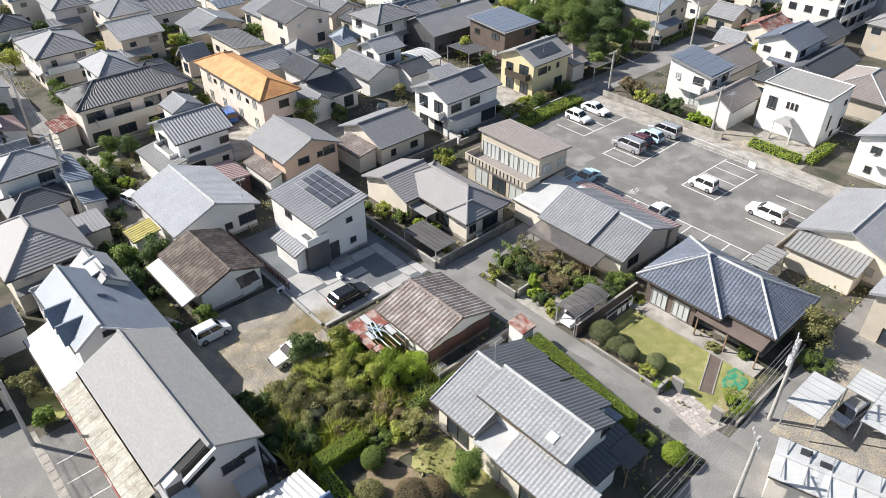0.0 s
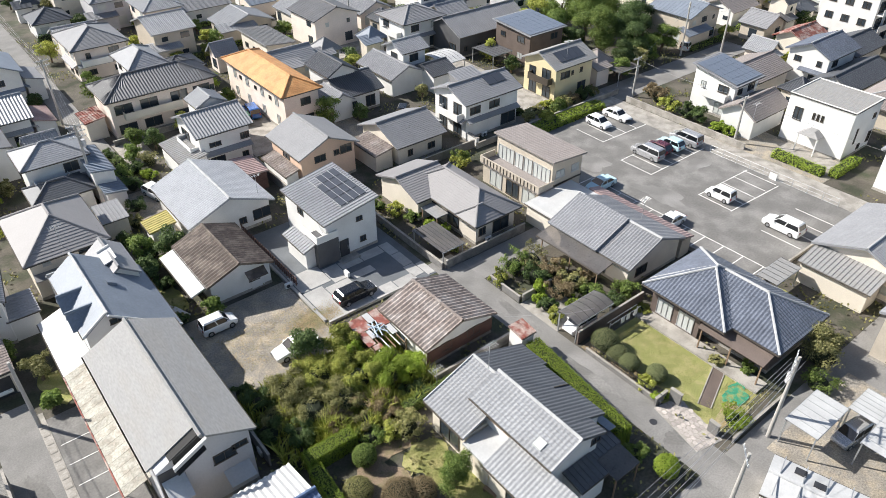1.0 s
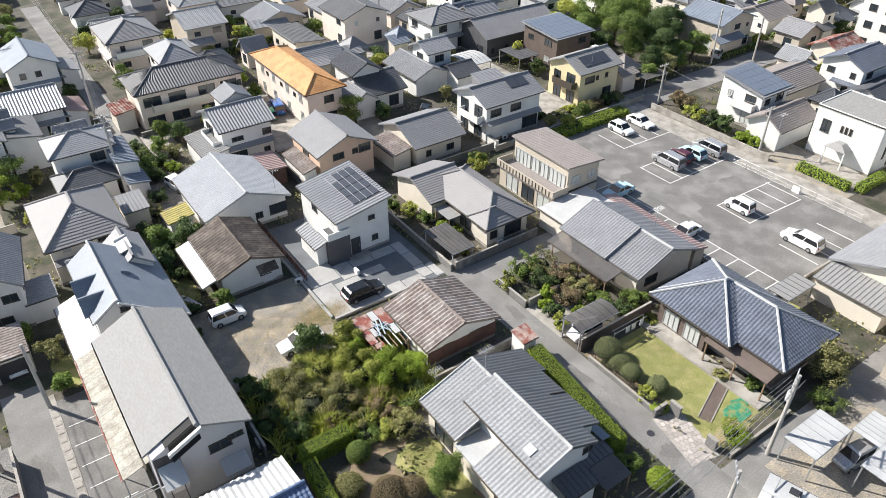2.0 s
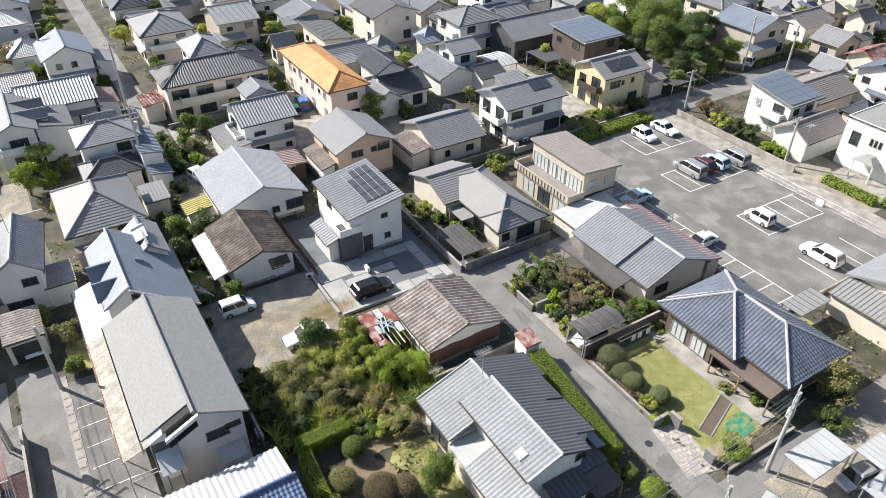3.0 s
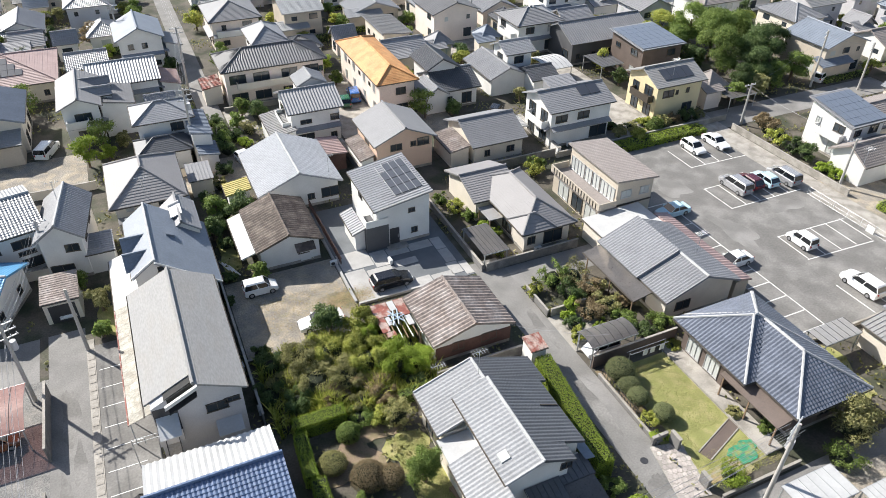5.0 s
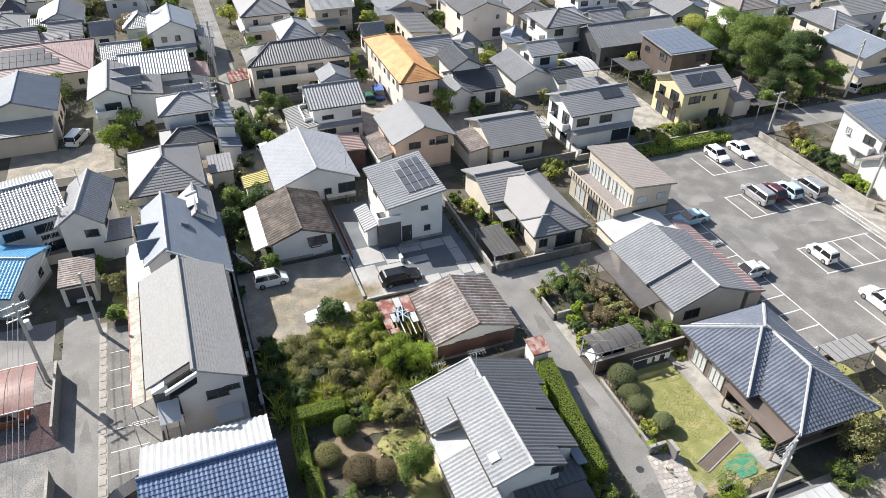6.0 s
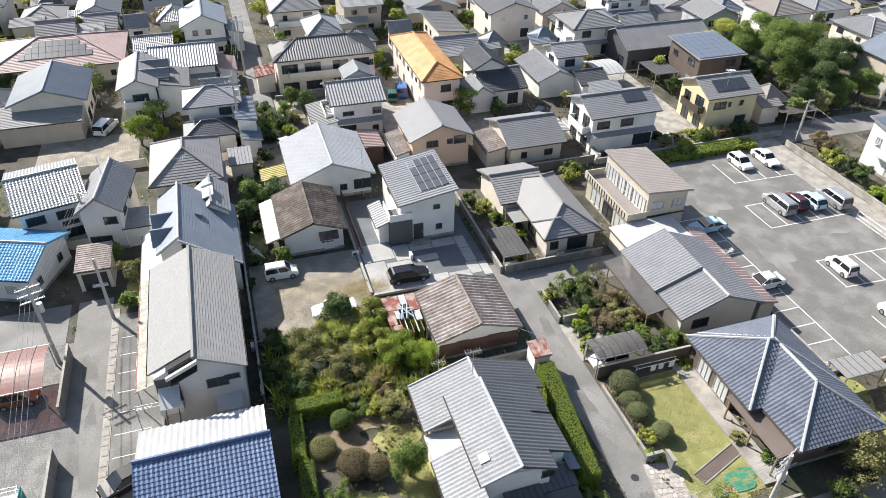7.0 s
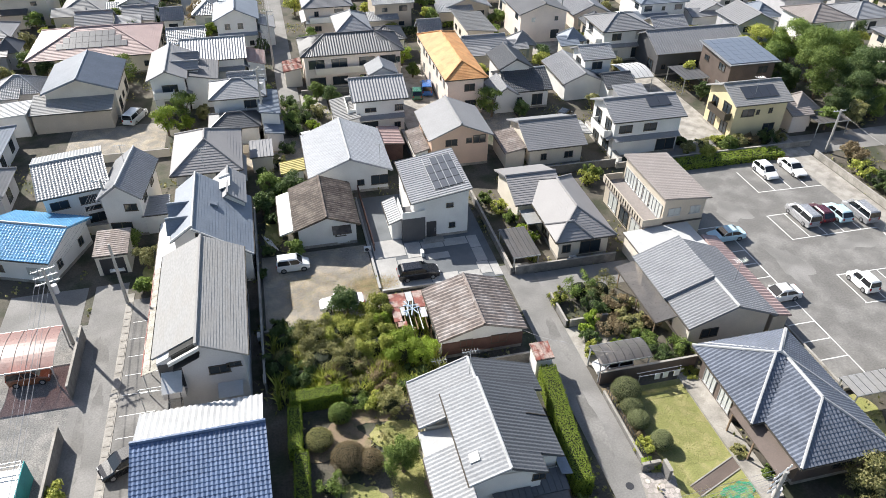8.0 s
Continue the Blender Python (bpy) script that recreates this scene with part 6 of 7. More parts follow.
# ---- paving and markings ----
for i, (u0, u1, v0, v1) in enumerate(((28.8, 30.6, 49.6, 52.4), (30.7, 33.2, 50.9, 52.3), (33.3, 36.0, 50.9, 52.3), (36.1, 37.3, 50.0, 52.3), (36.1, 37.3, 47.4, 49.9), (35.9, 37.2, 45.2, 47.3), (33.6, 36.0, 44.8, 46.0), (37.3, 38.2, 44.6, 47.0), (25.2, 27.4, 44.7, 50.0), (27.5, 30.4, 44.7, 47.1), (30.5, 33.5, 44.7, 46.2), (27.5, 30.3, 47.9, 49.5), (25.2, 28.7, 50.2, 53.4), (30.7, 33.4, 48.8, 49.9))):
    single("paving_slab", Mesh().prism([(u0, v0, 0.034), (u1, v0, 0.034), (u1, v1, 0.034), (u0, v1, 0.034)], [(u0 + 0.01, v0 + 0.01, 0.06), (u1 - 0.01, v0 + 0.01, 0.06), (u1 - 0.01, v1 - 0.01, 0.06), (u0 + 0.01, v1 - 0.01, 0.06)]), PAVE, "pale concrete driveway slab", "slab", group="driveway slabs", kind="structure")
rng = random.Random(5)
th = thing("entrance_paving", "pinkish crazy paving at the garden entrance", "paving", (41.75, 15.2, 0.035), -12, kind="structure")
part("bedding", Mesh().box(-1.35, 1.4, -2.7, 2.5, -0.02, 0.012), CONCRETE, th)
for i, j in product(range(6), range(11)):
    x, y, a, b = -1.05 + i * 0.42 + (0.2 if j % 2 else 0), -2.4 + j * 0.46, 0.215, 0.235
    o6 = [(x + a * math.cos(g) * rng.uniform(0.85, 1.2), y + b * math.sin(g) * rng.uniform(0.85, 1.2)) for g in (0.3, 1.2, 2.3, 3.4, 4.3, 5.4)]
    part("stone", Mesh().prism([(p, q, 0.013) for p, q in o6], [(p, q, 0.03) for p, q in o6]), STONEPAVE, th)
sheet("garden_path", (44.3, 50.4, 15.9, 16.9), 0.055, BROWNWALL, "dark brown garden path with pale edges").rotation_euler[2] = radians(20)
for v in (-0.55, 0.55):
    single("path_edge", Mesh().box(-3.05, 3.05, v - 0.05, v + 0.05, 0, 0.07), CONCRETE, "thin pale edging of the garden path", "edging", (47.35, 16.4, 0.035), 20, kind="structure")
patch("net", 47.8, 14.4, 1.5, 0.95, 0.1, NET, "crumpled green net lying on the lawn", 1, 15)


def stripe(u0, v0, u1, v1, w=0.12):
    L, a = math.hypot(u1 - u0, v1 - v0), math.degrees(math.atan2(v1 - v0, u1 - u0))
    single("parking_line", Mesh().box(0, L, -w / 2, w / 2, 0.004, 0.012), LINE, "worn white painted parking line", "line", (u0, v0, 0.03), a, "parking lines", "structure")


for v in (43.2, 48.2):
    stripe(73.0, v, 85.0 if v < 45 else 84.0, v)
for i in range(6):
    stripe(73.1 + i * 2.35, 43.2, 73.1 + i * 2.35, 48.2)
stripe(73.6, 36.3, 84.0, 36.0)
stripe(73.4, 31.6, 83.4, 31.2)
for i in range(5):
    stripe(73.6 + i * 2.45, 31.5, 73.7 + i * 2.45, 36.2)
stripe(75.2, 53.3, 87.3, 53.0)
for i in range(6):
    stripe(75.3 + i * 2.4, 53.3, 75.4 + i * 2.4, 58.4)
stripe(66.4, 22.5, 66.4, 47.5)
for i in range(11):
    stripe(63.2, 23.0 + i * 2.45, 66.4, 23.0 + i * 2.45)
for i in range(4):
    stripe(72.6 + i * 2.5, 22.2, 72.6 + i * 2.5, 27.0)
for i in range(8):
    stripe(0.35, 28.45 + i * 2.42, 3.3, 28.45 + i * 2.42, 0.08)
for i in range(28):
    single("gutter_lid", Mesh().box(-0.25, 0.25, -0.28, 0.28, 0, 0.03), CONCRETE, "worn concrete gutter lid", "lid", (-0.25, 20 + i * 1.05, 0.06), group="gutter lids", kind="structure")
single("manhole_cover", Mesh().tube((0, 0, 0), (0, 0, 0.02), 0.33, n=16), DARKMETAL_AND_SHADE, "round iron manhole cover in the lane", "manhole", (39.7, 17.0, 0.03))


# ---- vehicles ----
def carpaint(name, col, metal=0.0):
    m = mat(name, col, 0.25, 0.02, 0.5, 20, 0.02, 0.0, metal=metal)
    m.node_tree.nodes["Principled BSDF"].inputs["Coat Weight"].default_value = 0.6
    return m


CARWHITE, CARSILVER, CARBLACK, CARBLUE, CARRED, CARNAVY = carpaint("white_paint", (0.78, 0.78, 0.77)), carpaint("silver_paint", (0.45, 0.45, 0.46), 0.4), carpaint("black_paint", (0.012, 0.012, 0.014)), carpaint("pale_blue_paint", (0.5, 0.68, 0.74)), carpaint("maroon_paint", (0.09, 0.02, 0.03)), carpaint("blue_paint", (0.04, 0.14, 0.42))
HEADLAMP = glassmat("headlamp", (0.6, 0.6, 0.6), 0.1)
TAILLAMP = glassmat("taillamp", (0.3, 0.02, 0.02), 0.15)
RIM = mat("wheel_rim", (0.4, 0.4, 0.41), 0.35, 0.05, 2, 10, 0.05, 0, metal=0.6)


def loft(rings):
    m = Mesh()
    n = len(rings[0])
    for r in rings:
        m.v += r
    for i in range(len(rings) - 1):
        for j in range(n):
            m.f.append((i * n + j, i * n + (j + 1) % n, (i + 1) * n + (j + 1) % n, (i + 1) * n + j))
    m.f.append(tuple(range(n - 1, -1, -1)))
    m.f.append(tuple((len(rings) - 1) * n + j for j in range(n)))
    return m


def car(label, u, v, rz, kind, paint, name="car"):
    """A parked car, its nose towards +x before the turn rz."""
    L, W, H, belt, hood, c0, c1, r0, r1 = {"kei": (3.5, 1.52, 1.66, 1.0, 0.95, 1.0, -1.68, 0.45, -1.5), "sedan": (4.5, 1.72, 1.42, 0.88, 0.85, 0.95, -1.7, 0.25, -0.95), "estate": (4.5, 1.74, 1.52, 0.96, 0.92, 1.05, -2.1, 0.35, -1.75), "van": (4.7, 1.75, 1.8, 1.08, 1.0, 1.45, -2.3, 0.6, -2.1), "suv": (4.6, 1.8, 1.72, 1.08, 1.02, 1.1, -2.2, 0.35, -1.9), "hatch": (3.9, 1.68, 1.5, 0.92, 0.9, 1.0, -1.85, 0.3, -1.4)}[kind]
    th = thing(name, label, "car", (u, v, 0.035), rz)
    w, h = W / 2, L / 2

    def ring(x, z0, z1, k):
        return [(x, -w * k, z0), (x, w * k, z0), (x, w * k * 1.0, z0 + 0.25), (x, w * k * 0.99, z1 - 0.12), (x, w * k * 0.9, z1), (x, -w * k * 0.9, z1), (x, -w * k * 0.99, z1 - 0.12), (x, -w * k, z0 + 0.25)]
    body = part("body", loft([ring(-h, 0.4, belt - 0.08, 0.86), ring(-h + 0.12, 0.25, belt, 0.97), ring(-h * 0.4, 0.2, belt, 1), ring(c0 - 0.05, 0.2, belt, 1), ring(h - 0.45, 0.22, hood - 0.1, 0.97), ring(h - 0.1, 0.28, hood - 0.22, 0.9), ring(h, 0.4, hood - 0.35, 0.8)]), paint, th, smooth=False)
    k = 0.82
    part("window_band", Mesh().prism([(c1, -w * 0.93, belt - 0.01), (c0, -w * 0.93, belt - 0.01), (c0, w * 0.93, belt - 0.01), (c1, w * 0.93, belt - 0.01)], [(r1 - 0.06, -w * k, H - 0.1), (r0 + 0.05, -w * k, H - 0.1), (r0 + 0.05, w * k, H - 0.1), (r1 - 0.06, w * k, H - 0.1)]), CARGLASS, th, "dark tinted windows")
    part("roof_panel", Mesh().prism([(r1 - 0.08, -w * k - 0.02, H - 0.12), (r0 + 0.07, -w * k - 0.02, H - 0.12), (r0 + 0.07, w * k + 0.02, H - 0.12), (r1 - 0.08, w * k + 0.02, H - 0.12)], [(r1 + 0.1, -w * k + 0.12, H), (r0 - 0.15, -w * k + 0.12, H), (r0 - 0.15, w * k - 0.12, H), (r1 + 0.1, w * k - 0.12, H)]), paint, th)
    for s in (-1, 1):
        for xa, xb in ((c0, r0 + 0.05), (c1, r1 - 0.06), ((c0 + c1) / 2 + 0.1, (r0 + r1) / 2 + 0.1)):
            m = Mesh().prism([(xa - 0.05, s * w * 0.935, belt), (xa + 0.04, s * w * 0.935, belt), (xa + 0.04, s * w * 0.9, belt), (xa - 0.05, s * w * 0.9, belt)], [(xb - 0.05, s * w * (k + 0.01), H - 0.1), (xb + 0.04, s * w * (k + 0.01), H - 0.1), (xb + 0.04, s * w * (k - 0.03), H - 0.1), (xb - 0.05, s * w * (k - 0.03), H - 0.1)])
            part("pillar", m, paint, th)
        part("mirror", Mesh().box(c0 - 0.35, c0 - 0.2, s * w - (0.0 if s > 0 else 0.16), s * w + (0.16 if s > 0 else 0.0), belt, belt + 0.14), paint, th)
        part("headlight", Mesh().box(h - 0.28, h - 0.04, s * w * 0.62 - 0.15, s * w * 0.62 + 0.15, hood - 0.36, hood - 0.21), HEADLAMP, th)
        part("taillight", Mesh().box(-h - 0.02, -h + 0.14, s * w * 0.74 - 0.1, s * w * 0.74 + 0.1, belt - 0.32, belt - 0.05), TAILLAMP, th)
        for x in (h * 0.62, -h * 0.6):
            wh = part("wheel", Mesh().tube((x, s * (w + 0.01), 0.3), (x, s * (w - 0.2), 0.3), 0.31, n=14), RUBBER_AND_SHADE, th)
            part("rim", Mesh().tube((x, s * (w + 0.025), 0.3), (x, s * (w - 0.1), 0.3), 0.19, n=10), RIM, wh)
    return th


for label, u, v, rz, kind, paint in (
    ("white box-shaped small car parked in the gravel yard", 16.3, 50.6, 0, "kei", CARWHITE),
    ("black estate car parked on the pale driveway", 29.2, 46.3, 0, "estate", CARBLACK),
    ("white sedan half hidden behind shrubs in the yard", 20.6, 43.2, 180, "sedan", CARWHITE),
    ("white compact car in the car park", 78.8, 57.2, -90, "hatch", CARWHITE),
    ("white four-door sedan in the car park", 82.9, 57.2, -90, "sedan", CARWHITE),
    ("silver tall minivan in the car park", 76.8, 46.8, 90, "van", CARSILVER),
    ("maroon compact car in the car park", 79.1, 46.8, 90, "hatch", CARRED),
    ("pale blue compact car in the car park", 81.4, 46.4, 90, "hatch", CARBLUE),
    ("silver tall minivan in the car park", 84.3, 46.0, 90, "van", CARSILVER),
    ("light blue compact car beside the long lean-to", 65.4, 45.2, 180, "sedan", CARBLUE),
    ("white boxy small van in the car park", 75.0, 34.2, 90, "kei", CARWHITE),
    ("white off-road wagon in the car park", 74.6, 25.6, 90, "suv", CARWHITE),
    ("white sedan beside the rose lean-to", 65.0, 34.4, 180, "sedan", CARWHITE),
    ("silver small van under the open carport", 50.7, 5.9, 172, "kei", CARSILVER),
    ("small white truck under the smoked carport", 43.6, 28.9, 180, "kei", CARWHITE),
    ("dark grey hatchback nosing out beside the lane", 1.5, 27.9, 205, "hatch", CARBLACK),
    ("white van parked on the gravel yard", -3.6, 91.6, 68, "van", CARWHITE),
    ("white compact car on the sunlit gravel", 20.6, 78.4, -75, "hatch", CARWHITE),
    ("blue van beside the orange roofed block", 40.6, 92.5, 80, "van", CARNAVY),
    ("green small car beside the blue van", 38.7, 91.0, 80, "hatch", carpaint("green_paint", (0.03, 0.13, 0.07))),
    ("black small van beside a house", 58.6, 78.4, 45, "kei", CARBLACK),
    ("white car inside the small garage", -1.9, 55.6, -90, "hatch", CARWHITE),
    ("brown small car under the rose carport", -7.6, 39.4, 0, "kei", carpaint("brown_paint", (0.2, 0.08, 0.04))),
    ("white truck parked beside the trees", 116, 68.5, 20, "van", CARWHITE),
):
    car(label, u, v, rz, kind, paint)


# ---- carports, garage and sheds ----
def carport(label, rect, h, material, rise=0.0, posts=True, name="carport", ribs=DARKMETAL_AND_SHADE):
    u0, u1, v0, v1 = rect
    w, d = (u1 - u0) / 2, (v1 - v0) / 2
    th = thing(name, label, "carport", ((u0 + u1) / 2, (v0 + v1) / 2, 0))
    m = Mesh()
    n = 10
    for i in range(n):
        y0, y1 = -d + 2 * d * i / n, -d + 2 * d * (i + 1) / n
        za, zb = (h + rise * math.sin(math.pi * q / n) for q in (i, i + 1))
        m.v += [(-w, y0, za), (w, y0, za), (w, y1, zb), (-w, y1, zb)]
        m.f.append((4 * i, 4 * i + 1, 4 * i + 2, 4 * i + 3))
    sheet_ = part("canopy", m, material, th)
    for i in range(7):
        x = -w + 2 * w * i / 6
        ring = [[(x - 0.014, -d + 2 * d * j / n, h + 0.015 + rise * math.sin(math.pi * j / n)), (x + 0.014, -d + 2 * d * j / n, h + 0.015 + rise * math.sin(math.pi * j / n)), (x + 0.014, -d + 2 * d * j / n, h + 0.045 + rise * math.sin(math.pi * j / n)), (x - 0.014, -d + 2 * d * j / n, h + 0.045 + rise * math.sin(math.pi * j / n))] for j in range(n + 1)]
        part("rib", loft(ring), ribs, sheet_)
    for s in (-d, d):
        part("beam", Mesh().box(-w, w, s - 0.04, s + 0.04, h - 0.14, h - 0.01), STEEL, th)
    if posts:
        for x, y in product((-w + 0.2, w - 0.2), (-d + 0.1, d - 0.1)):
            part("post", Mesh().box(x - 0.05, x + 0.05, y - 0.05, y + 0.05, 0, h - 0.14), STEEL, th)
    return th


carport("carport with flat white sheet roof", (45.75, 50.7, 6.85, 9.5), 2.8, WHITEROOF_AND_GLARE, ribs=STEEL)
carport("open carport with narrow white roof", (51.05, 54.4, 4.75, 6.95), 2.6, WHITEROOF_AND_GLARE, ribs=STEEL)
carport("carport with flat white sheet roof", (48.2, 53.2, 1.0, 4.65), 2.7, WHITEROOF_AND_GLARE, ribs=STEEL)
carport("carport with smoked plastic canopy", (41.5, 46.6, 27.55, 30.0), 2.4, POLYC, 0.25)
carport("carport with rose tinted arched canopy", (-11.5, -4.9, 38.0, 43.4), 2.6, PINKPOLY, 0.4)
carport("garden shelter with flat pale sheet roof", (61.3, 66.0, 19.2, 21.4), 2.4, METALROOF)
carport("white arched double carport", (71.2, 76.2, 84.5, 90.5), 2.8, WHITEROOF_AND_GLARE, 0.5)
carport("small carport with dark ribbed roof", (80.5, 85.0, 82.5, 88.0), 2.7, SLATE_DARK)
carport("low carport with dark roof", (92.0, 97.4, 64.8, 68.4), 2.4, POLYC)
carport("terrace canopy with glazed roof", (39.2, 42.3, 44.6, 50.0), 2.0, POLYC)
th = house("garage", "small garage with brown tile roof and open door", (-3.9, -0.4, 53.7, 58.2), 2.6, 0.3, "s+y", CREAM, TILE_TAN, "lap", 0.15, category="garage", base=False)
# a dark sheet on the solid front stands in for the shaded interior
part("door_opening", Mesh().box(-1.2, 1.2, -2.14, -2.105, 0.02, 2.1), DARKMETAL_AND_SHADE, th, "dark sheet as the shaded garage doorway")
th = house("shed", "small shed with grey sheet roof", (12.6, 15.6, 72.0, 76.0), 2.4, 0.4, "s+y", CREAM, SLATE, "seam", 0.2, category="shed", base=False)
th = house("shed", "small shed with pale roof beside the slate house", (0.4, 3.4, 60.6, 64.0), 2.6, 0.5, "s+y", WHITE, TILE_GREY, "lap", 0.2, category="shed", base=False)
th = house("shed", "red-brown shed behind the tiled house", (29.8, 32.8, 71.5, 76.5), 2.5, 0.3, "s-x", REDWOOD, ROSE, "seam", 0.2, category="shed", base=False)
th = house("shed", "sky-blue roofed lean-to shed", (14.8, 17.4, 77.5, 81.5), 2.6, 0.4, "s-x", GREYWALL, SLATE_BLUE, "seam", 0.2, category="shed", base=False)
# rusty red lean-to with ladders on it
th = thing("lean_to", "low ruined lean-to with patched red metal roof", "shed", (26.7, 38.6, 0))
for x, y in product((-1.6, 0.0, 1.6), (-2.3, 2.2)):
    part("post", Mesh().box(x - 0.06, x + 0.06, y - 0.06, y + 0.06, 0, 2.05 if y < 0 else 2.3), WOOD, th)
for i in range(8):
    x = -1.68 + i * 0.48
    part("rafter", Mesh().prism([(x, -2.6, 1.98), (x + 0.07, -2.6, 1.98), (x + 0.07, 2.4, 2.3), (x, 2.4, 2.3)], [(x, -2.6, 2.1), (x + 0.07, -2.6, 2.1), (x + 0.07, 2.4, 2.42), (x, 2.4, 2.42)]), PLASTIC if i % 2 else WOOD, th)
part("back_board", Mesh().box(-1.6, 1.7, 2.27, 2.33, 0, 2.3), WOOD, th)
for x0, x1, y0, y1, mt in ((-1.75, -0.1, 0.6, 2.5, REDROOF), (-1.75, -0.95, -1.3, 0.55, REDROOF), (-0.05, 0.6, 1.2, 2.5, WHITEROOF_AND_GLARE), (0.65, 1.75, 0.2, 2.5, REDROOF), (-0.9, -0.45, -0.6, 0.5, WHITEROOF_AND_GLARE), (-1.5, -0.6, -2.0, -1.4, REDROOF), (0.9, 1.5, -1.2, 0.1, WHITEROOF_AND_GLARE)):
    z = lambda y: 2.44 + (y - 2.4) * 0.064
    q = [(x0, y0), (x1, y0), (x1, y1), (x0, y1)]
    part("roof_sheet", Mesh().prism([(a, b, z(b)) for a, b in q], [(a, b, z(b) + 0.03) for a, b in q]), mt, th)
m = Mesh().box(-1.6, 1.6, -2.2, 2.2, 0.02, 0.3)
part("stored_junk", m, DARKMETAL_AND_SHADE, th, "dark clutter under the rafters")
BLUESTEEL = mat("pale_blue_steel", (0.5, 0.6, 0.68), 0.4, 0.1, 1, 10, 0.1, 0)
for a, b in (((-0.5, -0.9, 2.4), (0.1, 1.0, 2.6)), ((0.0, -0.9, 2.4), (0.5, 1.0, 2.6)), ((-0.7, -0.3, 2.45), (0.9, 0.1, 2.5)), ((-0.6, 0.5, 2.5), (0.8, 0.3, 2.55)), ((0.7, -0.8, 2.4), (-0.4, 1.0, 2.6))):
    part("metal_frame", Mesh().tube(a, b, 0.06), BLUESTEEL, th, "pale blue metal frame on the roof")
# long caravan-like white roof at the street corner
th = house("storage_shed", "long white rounded roof shed beside the street", (40.0, 44.2, -6.1, 7.9), 2.6, 0.35, "gy", CREAM, WHITEROOF_AND_GLARE, "flat", 0.15, category="shed", base=False, rz=16.0)
for x, y in ((0.5, 3.2), (1.0, 4.6)):
    part("hatch", Mesh().box(x, x + 0.5, y, y + 0.8, 2.75, 2.98), DARKMETAL_AND_SHADE, th, "dark open roof hatch")
for i in range(9):
    part("roof_joint", Mesh().box(-2.0, 2.0, -6.2 + i * 1.55, -6.14 + i * 1.55, 2.9, 2.98), STEEL, th)
# cement works yard with pale tank deck
th = thing("tank_deck", "pale deck with railings and white vents", "deck", (-8.6, 25.4, 0))
part("deck", Mesh().box(-3, 3, -3.5, 3.2, 0, 1.2), PLASTIC, th)
m = Mesh()
for x, y in ((-1.5, 0.5), (0.2, -0.6), (1.4, -1.8), (-0.4, -2.2)):
    m.tube((x, y, 1.2), (x, y, 1.7), 0.25, n=10)
part("vent", m, PLASTIC, th)
for y, z in product((-3.4, 3.1), (1.7, 2.1)):
    part("rail", Mesh().tube((-3, y, z), (3, y, z), 0.045), STEEL, th)
for x in (-3, 3):
    part("rail", Mesh().tube((x, -3.4, 2.1), (x, 3.1, 2.1), 0.045), STEEL, th)
for x, y in product((-3, 0, 3), (-3.4, 3.1)):
    part("rail_post", Mesh().tube((x, y, 1.2), (x, y, 2.1), 0.04), STEEL, th)
single("net", Mesh().box(3.2, 3.26, -3.4, 3.0, 0.0, 2.2), mat("teal_net", (0.05, 0.3, 0.3), 0.8), "teal mesh screen beside the deck", "net", (-8.6, 25.4, 0))


# ---- poles and wires ----
def pole(u, v, h, arms=2, rz=0, tr=True, lean=(0, 0)):
    th = thing("utility_pole", "tall tapered concrete utility pole with crossarms", "pole", (u, v, 0), rz)
    part("shaft", Mesh().tube((0, 0, 0), (lean[0], lean[1], h), 0.19, 0.12, 10), POLEMAT, th)
    for i in range(arms):
        z = h - 0.35 - i * 0.7
        arm = part("crossarm", Mesh().box(-1.0, 1.0, 0.12, 0.22, z, z + 0.09), STEEL, th)
        for x in (-0.9, -0.45, 0.45, 0.9):
            part("insulator", Mesh().tube((x, 0.17, z + 0.09), (x, 0.17, z + 0.27), 0.05, 0.035), PLASTIC, arm)
    if tr:
        t_ = part("transformer", Mesh().tube((0.35, 0.1, h - 3.0), (0.35, 0.1, h - 2.1), 0.26, n=12), GREYWALL, th)
        part("bracket", Mesh().box(0.0, 0.35, 0.05, 0.15, h - 2.7, h - 2.62), STEEL, t_)
    return th


for u, v, h, arms, rz, tr in ((45.8, 10.2, 9.0, 3, 20, True), (36.8, 8.2, 7.0, 1, 40, False), (91.0, 60.8, 6.5, 1, 0, False), (112.0, 67.0, 9.5, 2, 30, False), (118.4, 63.0, 8.0, 2, 30, False), (89.6, 41.6, 7.0, 1, 0, False),
                              (14.8, 82.6, 10.0, 3, 0, True), (17.2, 107.0, 10.0, 2, 0, False), (41.5, 73.6, 5.0, 1, 0, False), (-4.9, 43.7, 9.0, 3, 20, True), (-0.45, 48.6, 7.4, 0, 0, False), (8.8, 126, 9.0, 2, 0, False), (71.4, 113, 9.0, 2, 0, False), (26.0, 66.6, 4.5, 0, 0, False), (-3.1, 62.2, 7.0, 1, 0, False)):
    pole(u, v, h, arms, rz, tr)


CABLEMAT = mat("cable_sheath", (0.3, 0.3, 0.31), 0.5)


